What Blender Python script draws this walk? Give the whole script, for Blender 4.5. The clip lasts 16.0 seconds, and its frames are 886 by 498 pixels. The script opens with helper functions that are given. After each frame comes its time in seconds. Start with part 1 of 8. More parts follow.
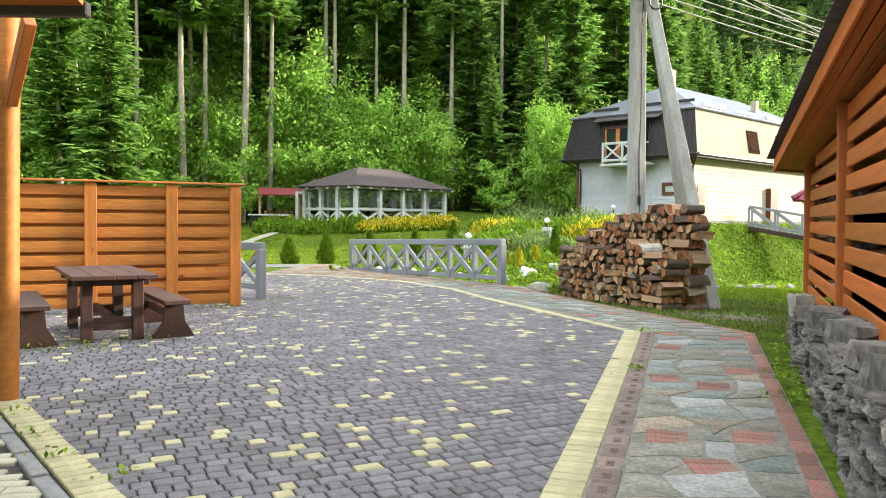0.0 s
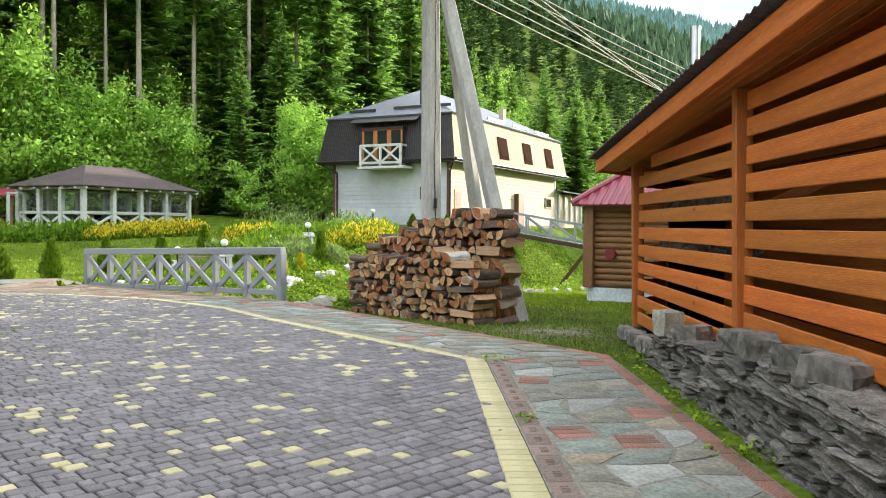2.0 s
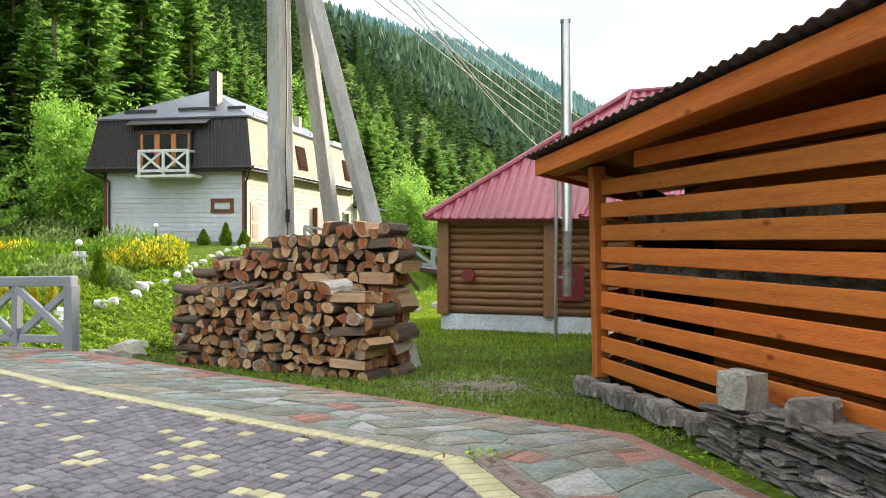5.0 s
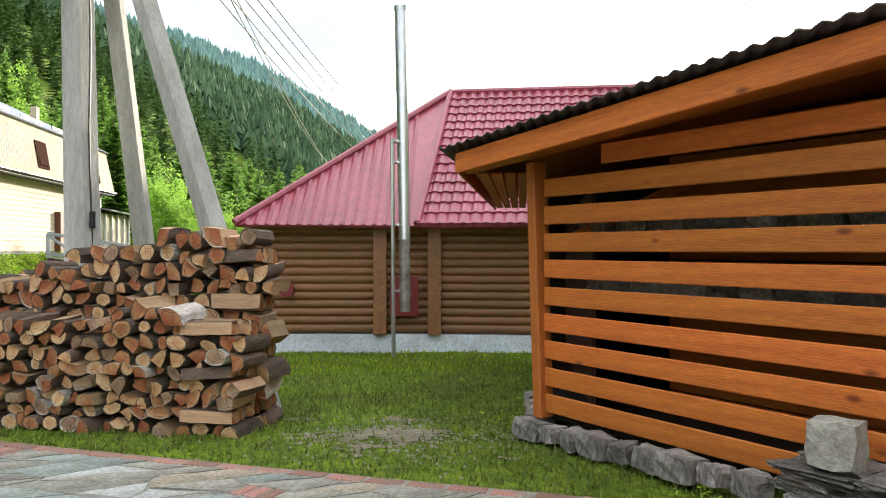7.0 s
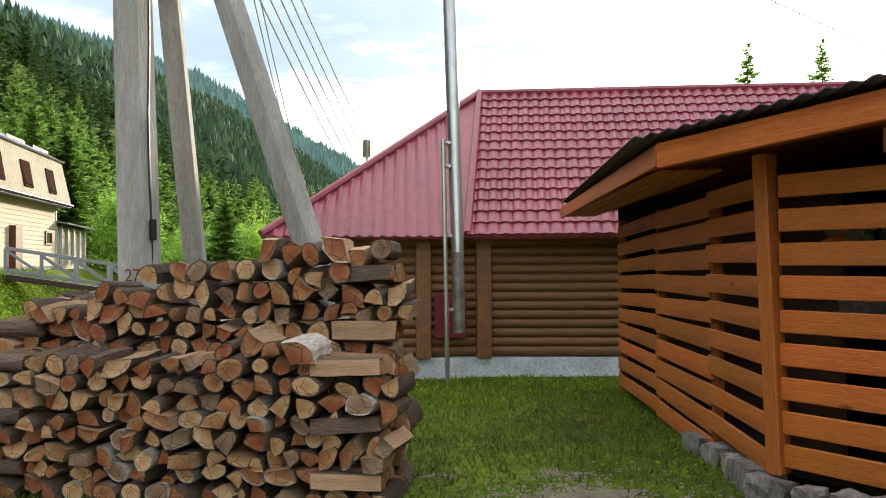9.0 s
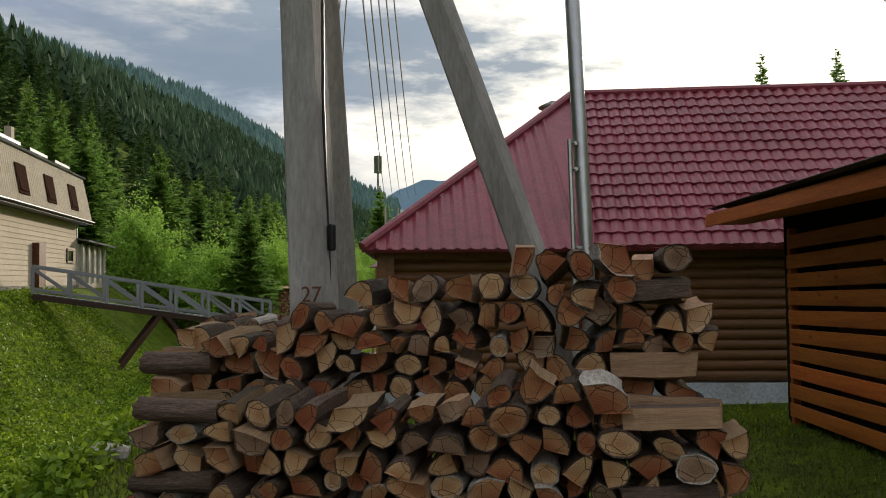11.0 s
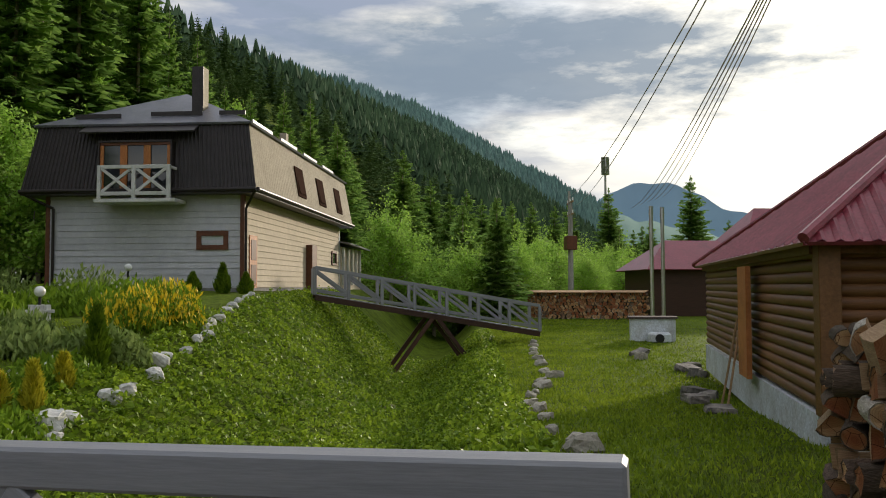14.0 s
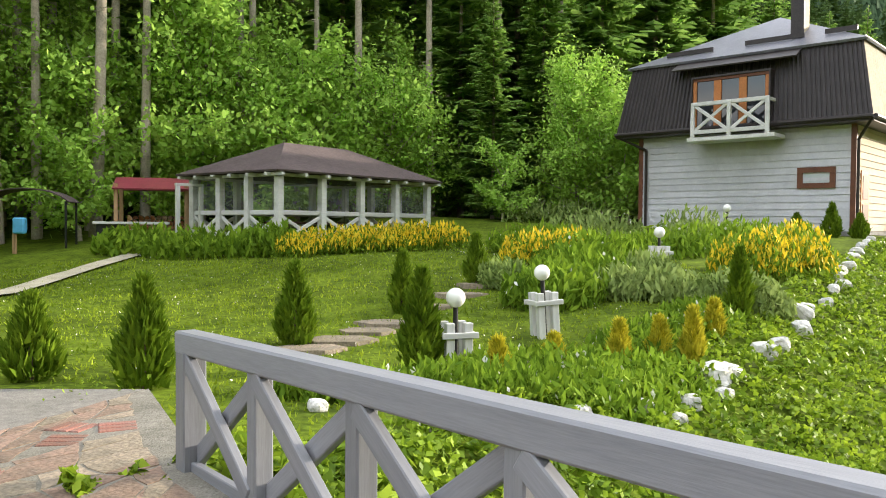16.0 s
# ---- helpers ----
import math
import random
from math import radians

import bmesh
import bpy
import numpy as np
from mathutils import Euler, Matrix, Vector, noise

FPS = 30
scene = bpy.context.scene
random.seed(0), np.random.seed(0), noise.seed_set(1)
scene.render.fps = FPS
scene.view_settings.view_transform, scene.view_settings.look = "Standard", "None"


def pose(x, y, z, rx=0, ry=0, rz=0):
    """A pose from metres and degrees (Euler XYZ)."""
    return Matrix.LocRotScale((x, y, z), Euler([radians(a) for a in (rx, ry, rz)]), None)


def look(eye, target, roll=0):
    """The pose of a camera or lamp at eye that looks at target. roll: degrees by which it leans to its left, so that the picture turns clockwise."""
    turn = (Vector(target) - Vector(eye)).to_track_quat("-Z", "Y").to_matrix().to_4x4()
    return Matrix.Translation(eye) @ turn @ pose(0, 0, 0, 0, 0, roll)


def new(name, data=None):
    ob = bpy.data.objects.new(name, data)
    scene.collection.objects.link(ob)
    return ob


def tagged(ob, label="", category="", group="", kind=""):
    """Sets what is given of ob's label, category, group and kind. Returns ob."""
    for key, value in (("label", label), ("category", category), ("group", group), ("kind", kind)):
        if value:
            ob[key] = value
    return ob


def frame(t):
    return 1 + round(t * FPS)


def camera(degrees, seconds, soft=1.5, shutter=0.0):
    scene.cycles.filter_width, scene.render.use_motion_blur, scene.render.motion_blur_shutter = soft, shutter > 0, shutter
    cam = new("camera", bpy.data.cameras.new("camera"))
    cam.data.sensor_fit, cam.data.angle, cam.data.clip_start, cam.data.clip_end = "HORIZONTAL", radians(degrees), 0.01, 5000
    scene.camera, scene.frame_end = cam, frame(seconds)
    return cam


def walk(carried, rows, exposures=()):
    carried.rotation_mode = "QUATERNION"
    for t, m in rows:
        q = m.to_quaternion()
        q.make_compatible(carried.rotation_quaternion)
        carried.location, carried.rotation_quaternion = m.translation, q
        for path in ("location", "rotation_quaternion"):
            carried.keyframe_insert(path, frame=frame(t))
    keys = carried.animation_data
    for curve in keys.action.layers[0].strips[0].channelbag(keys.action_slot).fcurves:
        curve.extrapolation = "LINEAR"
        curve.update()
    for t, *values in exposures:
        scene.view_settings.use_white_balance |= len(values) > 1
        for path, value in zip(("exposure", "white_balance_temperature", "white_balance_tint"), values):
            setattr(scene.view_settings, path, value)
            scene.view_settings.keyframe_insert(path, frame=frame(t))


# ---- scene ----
cam = camera(57.4, 16.0, 1.0)
METRES, EYE, TILT, LEAN, TURN = 17.5, 1.363, -2.3, 0.0, 0.0
ROWS = [
    (0.0, 0.0, 0.0, 0.0, -0.0, 0.11, -0.56),
    (0.5, -0.0095, 0.0282, 0.002, -4.27, 0.18, -0.36),
    (1.0, -0.0191, 0.0567, 0.0031, -9.46, 0.27, -0.16),
    (1.5, -0.0253, 0.0875, 0.005, -13.58, 0.35, 0.03),
    (2.0, -0.0315, 0.1188, 0.0055, -18.23, 0.45, 0.25),
    (2.5, -0.0342, 0.1505, 0.0067, -22.12, 0.55, 0.44),
    (3.0, -0.039, 0.1824, 0.0078, -24.49, 0.74, 0.58),
    (5.5, -0.0367, 0.3411, 0.0176, -38.99, 1.36, 1.28),
    (6.0, -0.0352, 0.3736, 0.02, -44.66, 1.33, 1.53),
    (6.5, -0.0358, 0.4045, 0.0215, -48.58, 1.38, 1.7),
    (7.0, -0.0338, 0.4366, 0.0222, -51.89, 1.42, 1.81),
    (7.5, -0.0337, 0.4683, 0.0239, -53.64, 1.53, 2.07),
    (8.0, -0.0327, 0.5005, 0.0245, -54.88, 1.7, 2.16),
    (8.5, -0.03, 0.5316, 0.0269, -55.45, 1.94, 2.26),
    (11.0, -0.0182, 0.6858, 0.033, -55.65, 3.4, 2.6),
    (11.5, -0.0165, 0.716, 0.0336, -54.16, 3.8, 2.55),
    (12.0, -0.0147, 0.7473, 0.0331, -51.57, 4.21, 2.37),
    (12.5, -0.0173, 0.7773, 0.034, -49.59, 4.51, 2.37),
    (13.0, -0.0177, 0.8051, 0.0353, -47.54, 4.84, 2.26),
    (13.5, -0.0252, 0.8327, 0.036, -45.51, 4.9, 2.17),
    (14.0, -0.0297, 0.8647, 0.037, -41.06, 4.33, 1.7),
    (14.5, -0.0397, 0.8953, 0.0372, -32.23, 3.65, 1.02),
    (15.0, -0.0493, 0.9249, 0.0379, -20.93, 2.7, 0.38),
    (15.5, -0.0599, 0.9551, 0.0399, -10.1, 1.71, -0.08),
    (16.0, -0.0747, 0.9821, 0.0405, -3.92, 0.76, -0.26),
]
EXPOSURES = [(0.0, 2.08, 6250, 4), (3.0, 1.9, 6250, 4), (5.5, 1.9, 6350, 7), (7.0, 1.95, 6350, 7), (8.5, 1.68, 6400, 8), (11.0, 0.08, 6500, 10), (13.0, -0.3, 6500, 10), (13.5, -0.28, 6500, 10), (14.0, 0.1, 6500, 10), (14.5, 0.7, 6500, 10), (15.0, 1.35, 6500, 10), (16.0, 1.65, 6500, 10)]
walk(cam, [(t, pose(0, 0, EYE, TILT, LEAN, TURN) @ pose(METRES * x, METRES * y, METRES * z, 90 + pitch, roll, yaw)) for t, x, y, z, yaw, pitch, roll in ROWS], EXPOSURES)

# ---- light ----
SUN_AZ, SUN_EL = 73.0, 14.5
a, e = radians(SUN_AZ), radians(SUN_EL)
SUN_DIR = Vector((math.cos(e) * math.sin(a), math.cos(e) * math.cos(a), math.sin(e)))
world = bpy.data.worlds.new("sky")
world.use_nodes = True
scene.world = world
wn, wl = world.node_tree.nodes, world.node_tree.links
wn.clear()
w_out, w_bg, w_sky = wn.new("ShaderNodeOutputWorld"), wn.new("ShaderNodeBackground"), wn.new("ShaderNodeTexSky")
w_sky.sky_type, w_sky.sun_disc, w_sky.sun_elevation, w_sky.sun_rotation = "NISHITA", False, e, a
w_bg.inputs["Strength"].default_value = 0.13
w_tc, w_map, w_noise, w_ramp = wn.new("ShaderNodeTexCoord"), wn.new("ShaderNodeMapping"), wn.new("ShaderNodeTexNoise"), wn.new("ShaderNodeValToRGB")
w_map.inputs["Scale"].default_value = (1.6, 1.6, 6.0)
w_noise.inputs["Scale"].default_value, w_noise.inputs["Detail"].default_value, w_noise.inputs["Roughness"].default_value = 1.7, 9.0, 0.58
w_ramp.color_ramp.elements[0].position, w_ramp.color_ramp.elements[1].position = 0.30, 0.46
w_dot, w_pow, w_glow = wn.new("ShaderNodeVectorMath"), wn.new("ShaderNodeMath"), wn.new("ShaderNodeMixRGB")
w_dot.operation = "DOT_PRODUCT"
w_dot.inputs[1].default_value = SUN_DIR
w_pow.operation, w_pow.inputs[1].default_value, w_pow.use_clamp = "POWER", 22.0, True
w_mul = wn.new("ShaderNodeMixRGB")
w_shade = wn.new("ShaderNodeMixRGB")
w_shade.inputs[1].default_value, w_shade.inputs[2].default_value = (2.3, 2.7, 3.5, 1), (6.6, 6.4, 5.9, 1)
w_glow.inputs[2].default_value = (13, 12.2, 10.2, 1)
w_noise2 = wn.new("ShaderNodeTexNoise")
w_noise2.inputs["Scale"].default_value, w_noise2.inputs["Detail"].default_value = 2.6, 7.0
wl.new(w_tc.outputs["Generated"], w_map.inputs["Vector"])
wl.new(w_map.outputs[0], w_noise.inputs["Vector"])
wl.new(w_map.outputs[0], w_noise2.inputs["Vector"])
wl.new(w_noise.outputs[0], w_ramp.inputs[0])
w_r2 = wn.new("ShaderNodeValToRGB")
w_r2.color_ramp.elements[0].position, w_r2.color_ramp.elements[1].position = 0.42, 0.6
wl.new(w_noise2.outputs[0], w_r2.inputs[0])
wl.new(w_r2.outputs[0], w_shade.inputs[0])
wl.new(w_ramp.outputs[0], w_mul.inputs[0])
wl.new(w_sky.outputs[0], w_mul.inputs[1])
wl.new(w_shade.outputs[0], w_mul.inputs[2])
wl.new(w_tc.outputs["Generated"], w_dot.inputs[0])
wl.new(w_dot.outputs["Value"], w_pow.inputs[0])
wl.new(w_pow.outputs[0], w_glow.inputs[0])
wl.new(w_mul.outputs[0], w_glow.inputs[1])
w_xyz, w_az, w_u, w_v, w_uu, w_sum, w_mask, w_bank = wn.new("ShaderNodeSeparateXYZ"), wn.new("ShaderNodeMath"), wn.new("ShaderNodeMapRange"), wn.new("ShaderNodeMapRange"), wn.new("ShaderNodeCombineXYZ"), wn.new("ShaderNodeVectorMath"), wn.new("ShaderNodeMapRange"), wn.new("ShaderNodeMixRGB")
w_az.operation, w_sum.operation = "ARCTAN2", "LENGTH"
for node, lo, hi in ((w_u, radians(24), radians(68)), (w_v, math.sin(radians(10.0)), math.sin(radians(20.0)))):
    node.clamp = False
    node.inputs["From Min"].default_value, node.inputs["From Max"].default_value = lo, hi
    node.inputs["To Min"].default_value, node.inputs["To Max"].default_value = -1.0, 1.0
wl.new(w_tc.outputs["Generated"], w_xyz.inputs[0])
wl.new(w_xyz.outputs["X"], w_az.inputs[0])
wl.new(w_xyz.outputs["Y"], w_az.inputs[1])
wl.new(w_az.outputs[0], w_u.inputs["Value"])
wl.new(w_xyz.outputs["Z"], w_v.inputs["Value"])
wl.new(w_u.outputs[0], w_uu.inputs["X"])
wl.new(w_v.outputs[0], w_uu.inputs["Y"])
wl.new(w_uu.outputs[0], w_sum.inputs[0])
w_n3, w_rag = wn.new("ShaderNodeTexNoise"), wn.new("ShaderNodeMath")
w_n3.inputs["Scale"].default_value, w_n3.inputs["Detail"].default_value, w_n3.inputs["Roughness"].default_value = 4.2, 9.0, 0.62
w_rag.operation, w_rag.inputs[1].default_value = "MULTIPLY_ADD", 2.6
wl.new(w_map.outputs[0], w_n3.inputs["Vector"])
wl.new(w_n3.outputs[0], w_rag.inputs[0])
wl.new(w_sum.outputs["Value"], w_rag.inputs[2])
w_mask.inputs["From Min"].default_value, w_mask.inputs["From Max"].default_value = 1.75, 2.35
w_mask.inputs["To Min"].default_value, w_mask.inputs["To Max"].default_value = 0.9, 0.0
wl.new(w_rag.outputs[0], w_mask.inputs["Value"])
w_bank.inputs[2].default_value = (1.9, 2.4, 3.0, 1)
wl.new(w_mask.outputs[0], w_bank.inputs[0])
wl.new(w_glow.outputs[0], w_bank.inputs[1])
w_sep, w_grad, w_zen = wn.new("ShaderNodeSeparateXYZ"), wn.new("ShaderNodeMapRange"), wn.new("ShaderNodeVectorMath")
w_zen.operation = "SCALE"
w_grad.inputs["From Min"].default_value, w_grad.inputs["From Max"].default_value = 0.25, 0.9
w_grad.inputs["To Min"].default_value, w_grad.inputs["To Max"].default_value = 1.0, 1.35
wl.new(w_tc.outputs["Generated"], w_sep.inputs[0])
wl.new(w_sep.outputs["Z"], w_grad.inputs["Value"])
wl.new(w_bank.outputs[0], w_zen.inputs[0])
wl.new(w_grad.outputs[0], w_zen.inputs["Scale"])
wl.new(w_zen.outputs[0], w_bg.inputs["Color"])
wl.new(w_bg.outputs[0], w_out.inputs[0])
sun = new("sun", bpy.data.lights.new("sun", "SUN"))
sun.data.energy, sun.data.angle, sun.data.color = 3.0, radians(2.0), (1.0, 0.89, 0.72)
sun.matrix_world = look(SUN_DIR * 60, (0, 0, 0))


# ---- materials ----
def mat(name, col, col2=None, rough=0.75, scale=6.0, bump=0.15, bscale=60.0, metal=0.0, rnd=0.0, stretch=(1, 1, 1), coords="Object", contrast=(0.3, 0.7), spec=0.35, translucent=0.0, dirt=0.0, grain=0.22):
    """Two colours mixed by a noise, fine relief by a second noise, and a change of tone from piece to piece."""
    m = bpy.data.materials.new(name)
    m.use_nodes = True
    n, l = m.node_tree.nodes, m.node_tree.links
    b = n["Principled BSDF"]
    tc, mp = n.new("ShaderNodeTexCoord"), n.new("ShaderNodeMapping")
    mp.inputs["Scale"].default_value = stretch
    l.new(tc.outputs[coords], mp.inputs["Vector"])
    t1, ramp, mix = n.new("ShaderNodeTexNoise"), n.new("ShaderNodeValToRGB"), n.new("ShaderNodeMixRGB")
    t1.inputs["Scale"].default_value, t1.inputs["Detail"].default_value, t1.inputs["Roughness"].default_value = scale, 6.0, 0.62
    ramp.color_ramp.elements[0].position, ramp.color_ramp.elements[1].position = contrast
    c2 = col2 or tuple(c * 0.72 for c in col)
    mix.inputs[1].default_value, mix.inputs[2].default_value = (*col, 1), (*c2, 1)
    l.new(mp.outputs[0], t1.inputs["Vector"])
    l.new(t1.outputs[0], ramp.inputs[0])
    l.new(ramp.outputs[0], mix.inputs[0])
    last = mix.outputs[0]
    if dirt:
        t3, r3, m3 = n.new("ShaderNodeTexNoise"), n.new("ShaderNodeValToRGB"), n.new("ShaderNodeMixRGB")
        t3.inputs["Scale"].default_value, t3.inputs["Detail"].default_value = scale * 0.17, 8.0
        r3.color_ramp.elements[0].position, r3.color_ramp.elements[1].position = 0.45, 0.75
        m3.blend_type = "MULTIPLY"
        m3.inputs[2].default_value = (1 - dirt, 1 - dirt, 1 - dirt * 1.1, 1)
        l.new(mp.outputs[0], t3.inputs["Vector"])
        l.new(t3.outputs[0], r3.inputs[0])
        l.new(r3.outputs[0], m3.inputs[0])
        l.new(last, m3.inputs[1])
        last = m3.outputs[0]
    if rnd:
        oi, ge, ad, fr = n.new("ShaderNodeObjectInfo"), n.new("ShaderNodeNewGeometry"), n.new("ShaderNodeMath"), n.new("ShaderNodeMath")
        ad.operation, fr.operation = "ADD", "FRACT"
        l.new(oi.outputs["Random"], ad.inputs[0])
        l.new(ge.outputs["Random Per Island"], ad.inputs[1])
        l.new(ad.outputs[0], fr.inputs[0])
        mr, hs, mr2 = n.new("ShaderNodeMapRange"), n.new("ShaderNodeHueSaturation"), n.new("ShaderNodeMapRange")
        mr.inputs["To Min"].default_value, mr.inputs["To Max"].default_value = 1 - rnd, 1 + rnd
        mr2.inputs["To Min"].default_value, mr2.inputs["To Max"].default_value = 0.5 + 0.03 * rnd, 0.5 - 0.03 * rnd
        l.new(fr.outputs[0], mr.inputs["Value"])
        l.new(fr.outputs[0], mr2.inputs["Value"])
        l.new(mr.outputs[0], hs.inputs["Value"])
        l.new(mr2.outputs[0], hs.inputs["Hue"])
        l.new(last, hs.inputs["Color"])
        last = hs.outputs[0]
    l.new(last, b.inputs["Base Color"])
    b.inputs["Roughness"].default_value, b.inputs["Metallic"].default_value = rough, metal
    b.inputs["Specular IOR Level"].default_value = spec
    if bump:
        t2, bp = n.new("ShaderNodeTexNoise"), n.new("ShaderNodeBump")
        t2.inputs["Scale"].default_value, t2.inputs["Detail"].default_value = bscale, 5.0
        bp.inputs["Strength"].default_value, bp.inputs["Distance"].default_value = bump, 0.02
        l.new(mp.outputs[0], t2.inputs["Vector"])
        l.new(t2.outputs[0], bp.inputs["Height"])
        l.new(bp.outputs[0], b.inputs["Normal"])
        if grain:
            gm, gx = n.new("ShaderNodeMapRange"), n.new("ShaderNodeVectorMath")
            gx.operation = "SCALE"
            gm.inputs["From Min"].default_value, gm.inputs["From Max"].default_value = 0.3, 0.7
            gm.inputs["To Min"].default_value, gm.inputs["To Max"].default_value = 1 - grain, 1 + grain
            l.new(t2.outputs[0], gm.inputs["Value"])
            l.new(last, gx.inputs[0])
            l.new(gm.outputs[0], gx.inputs["Scale"])
            l.new(gx.outputs[0], b.inputs["Base Color"])
    if translucent:
        tr, ms, o = n.new("ShaderNodeBsdfTranslucent"), n.new("ShaderNodeMixShader"), n["Material Output"]
        l.new(last, tr.inputs[0])
        ms.inputs[0].default_value = translucent
        l.new(b.outputs[0], ms.inputs[1])
        l.new(tr.outputs[0], ms.inputs[2])
        l.new(ms.outputs[0], o.inputs[0])
    return m


def wood(name, col, dark, rnd=0.15, rough=0.55, spec=0.4, dirt=0.25, bump=0.22, grain=0.2):
    """Planed timber: grain along the piece's x axis."""
    return mat(name, col, dark, rough, 5.0, bump, 30.0, 0, rnd, (0.35, 5, 5), "Object", (0.35, 0.75), spec, 0, dirt, grain)


ORANGE = wood("orange_timber", (0.53, 0.158, 0.024), (0.36, 0.09, 0.013), 0.22)
FENCE_WOOD = wood("fence_timber", (0.46, 0.165, 0.026), (0.33, 0.105, 0.016), 0.12)
ORANGE_DARK = wood("orange_timber_frame", (0.42, 0.125, 0.02), (0.28, 0.07, 0.011), 0.12)
BROWN = wood("dark_brown_timber", (0.07, 0.028, 0.018), (0.035, 0.014, 0.01), 0.2)
GREY_PAINT = wood("grey_painted_timber", (0.245, 0.25, 0.275), (0.205, 0.21, 0.235), 0.12, 0.5, bump=0.08, grain=0.08)
WHITE_PAINT = wood("white_painted_timber", (0.62, 0.62, 0.61), (0.5, 0.5, 0.48), 0.08, 0.55, bump=0.08, grain=0.08)
PALE_BOARD = wood("weathered_grey_board", (0.42, 0.39, 0.33), (0.27, 0.25, 0.21), 0.2, 0.85, 0.2)
PLAIN_WOOD = wood("bare_timber", (0.42, 0.27, 0.15), (0.26, 0.16, 0.09), 0.2, 0.8, 0.2)
LOGWALL = wood("brown_log_wall", (0.235, 0.105, 0.039), (0.135, 0.06, 0.022), 0.12, 0.5)
# Same siding twice: sunlit side painted cream, shaded sides cool grey.
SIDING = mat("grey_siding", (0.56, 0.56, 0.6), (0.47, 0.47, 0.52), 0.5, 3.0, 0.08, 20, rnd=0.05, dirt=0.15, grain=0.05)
SIDING_CREAM_LIT = mat("cream_siding_lit", (0.62, 0.53, 0.42), (0.54, 0.46, 0.365), 0.8, 3.0, 0.08, 20, rnd=0.05, dirt=0.12, grain=0.05, spec=0.08)
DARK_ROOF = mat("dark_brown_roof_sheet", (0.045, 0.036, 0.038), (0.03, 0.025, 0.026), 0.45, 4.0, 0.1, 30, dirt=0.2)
# Brown sheet as it gleams: reflected light is put into this cream colour.
ROOF_LIT = mat("roof_sheet_lit", (0.46, 0.39, 0.29), (0.39, 0.33, 0.245), 0.7, 3.0, 0.08, 20, dirt=0.2, spec=0.1)
LIGHT_ROOF = mat("grey_metal_roof", (0.2, 0.2, 0.235), (0.155, 0.155, 0.185), 0.4, 3.0, 0.08, 20, metal=0.2, dirt=0.2)
RED_ROOF = mat("wine_red_metal_tile", (0.29, 0.05, 0.075), (0.205, 0.036, 0.053), 0.34, 5.0, 0.06, 25, spec=0.5, dirt=0.25)
SHINGLE = mat("brown_shingle", (0.115, 0.085, 0.085), (0.07, 0.052, 0.052), 0.85, 9.0, 0.4, 40, dirt=0.25)
GUTTER = mat("dark_gutter", (0.03, 0.022, 0.02), None, 0.4, 5, 0.05, grain=0.05)
TRIM = mat("brown_window_trim", (0.16, 0.055, 0.025), (0.1, 0.035, 0.018), 0.5, 6, 0.1)
DOOR = wood("orange_brown_door", (0.5, 0.19, 0.055), (0.36, 0.12, 0.035), 0.05)
CONCRETE = mat("concrete_pole", (0.40, 0.385, 0.36), (0.27, 0.255, 0.235), 0.9, 7.0, 0.5, 45, stretch=(1, 1, 0.25), dirt=0.35, grain=0.14)
PLINTH = mat("whitewashed_plinth", (0.62, 0.66, 0.72), (0.42, 0.42, 0.42), 0.9, 2.5, 0.4, 25, dirt=0.35, contrast=(0.4, 0.75))
STEEL = mat("stainless_flue", (0.55, 0.56, 0.58), (0.45, 0.45, 0.46), 0.28, 5.0, 0.03, 20, metal=0.9, dirt=0.2, grain=0.05)
SOOT = mat("sooty_flue", (0.12, 0.09, 0.07), (0.3, 0.28, 0.26), 0.5, 6.0, 0.1, 20, metal=0.6)
RED_PAINT = mat("dark_red_panel", (0.17, 0.018, 0.02), None, 0.5, 5, 0.05, grain=0.05)
BLACK = mat("black_metal", (0.015, 0.015, 0.016), None, 0.5, 5, 0.05)
# Near-black base colour painted in place of shade inside shed and hut.
INTERIOR_SHADE = mat("painted_interior_shade", (0.02, 0.014, 0.01), None, 0.95, 5, 0.0)
GLASS = bpy.data.materials.new("window_glass")
GLASS.use_nodes = True
gb = GLASS.node_tree.nodes["Principled BSDF"]
gb.inputs["Base Color"].default_value, gb.inputs["Roughness"].default_value, gb.inputs["Specular IOR Level"].default_value = (0.02, 0.025, 0.03, 1), 0.06, 0.8
FROSTED = mat("pale_blind", (0.55, 0.6, 0.62), None, 0.4, 3, 0.0)
FILM = bpy.data.materials.new("clear_film")
FILM.use_nodes = True
fb = FILM.node_tree.nodes["Principled BSDF"]
fb.inputs["Base Color"].default_value, fb.inputs["Roughness"].default_value = (0.75, 0.78, 0.8, 1), 0.15
fb.inputs["Alpha"].default_value = 0.03
PAVER = mat("grey_violet_paver", (0.18, 0.162, 0.168), (0.127, 0.113, 0.119), 0.85, 14.0, 0.3, 120, rnd=0.2, coords="Object", dirt=0.3, grain=0.38)
PAVER_Y = mat("yellow_paver", (0.46, 0.405, 0.235), (0.38, 0.335, 0.19), 0.85, 14.0, 0.3, 120, rnd=0.12, dirt=0.25)
JOINT = mat("sandy_joint", (0.065, 0.056, 0.05), (0.035, 0.03, 0.026), 0.95, 30.0, 0.3, 90)
SLAB = mat("beige_slab", (0.47, 0.42, 0.31), (0.36, 0.33, 0.24), 0.85, 10, 0.3, 90, rnd=0.12, dirt=0.25)
MORTAR = mat("grey_mortar", (0.24, 0.225, 0.2), (0.15, 0.14, 0.125), 0.95, 12, 0.4, 70, dirt=0.3)
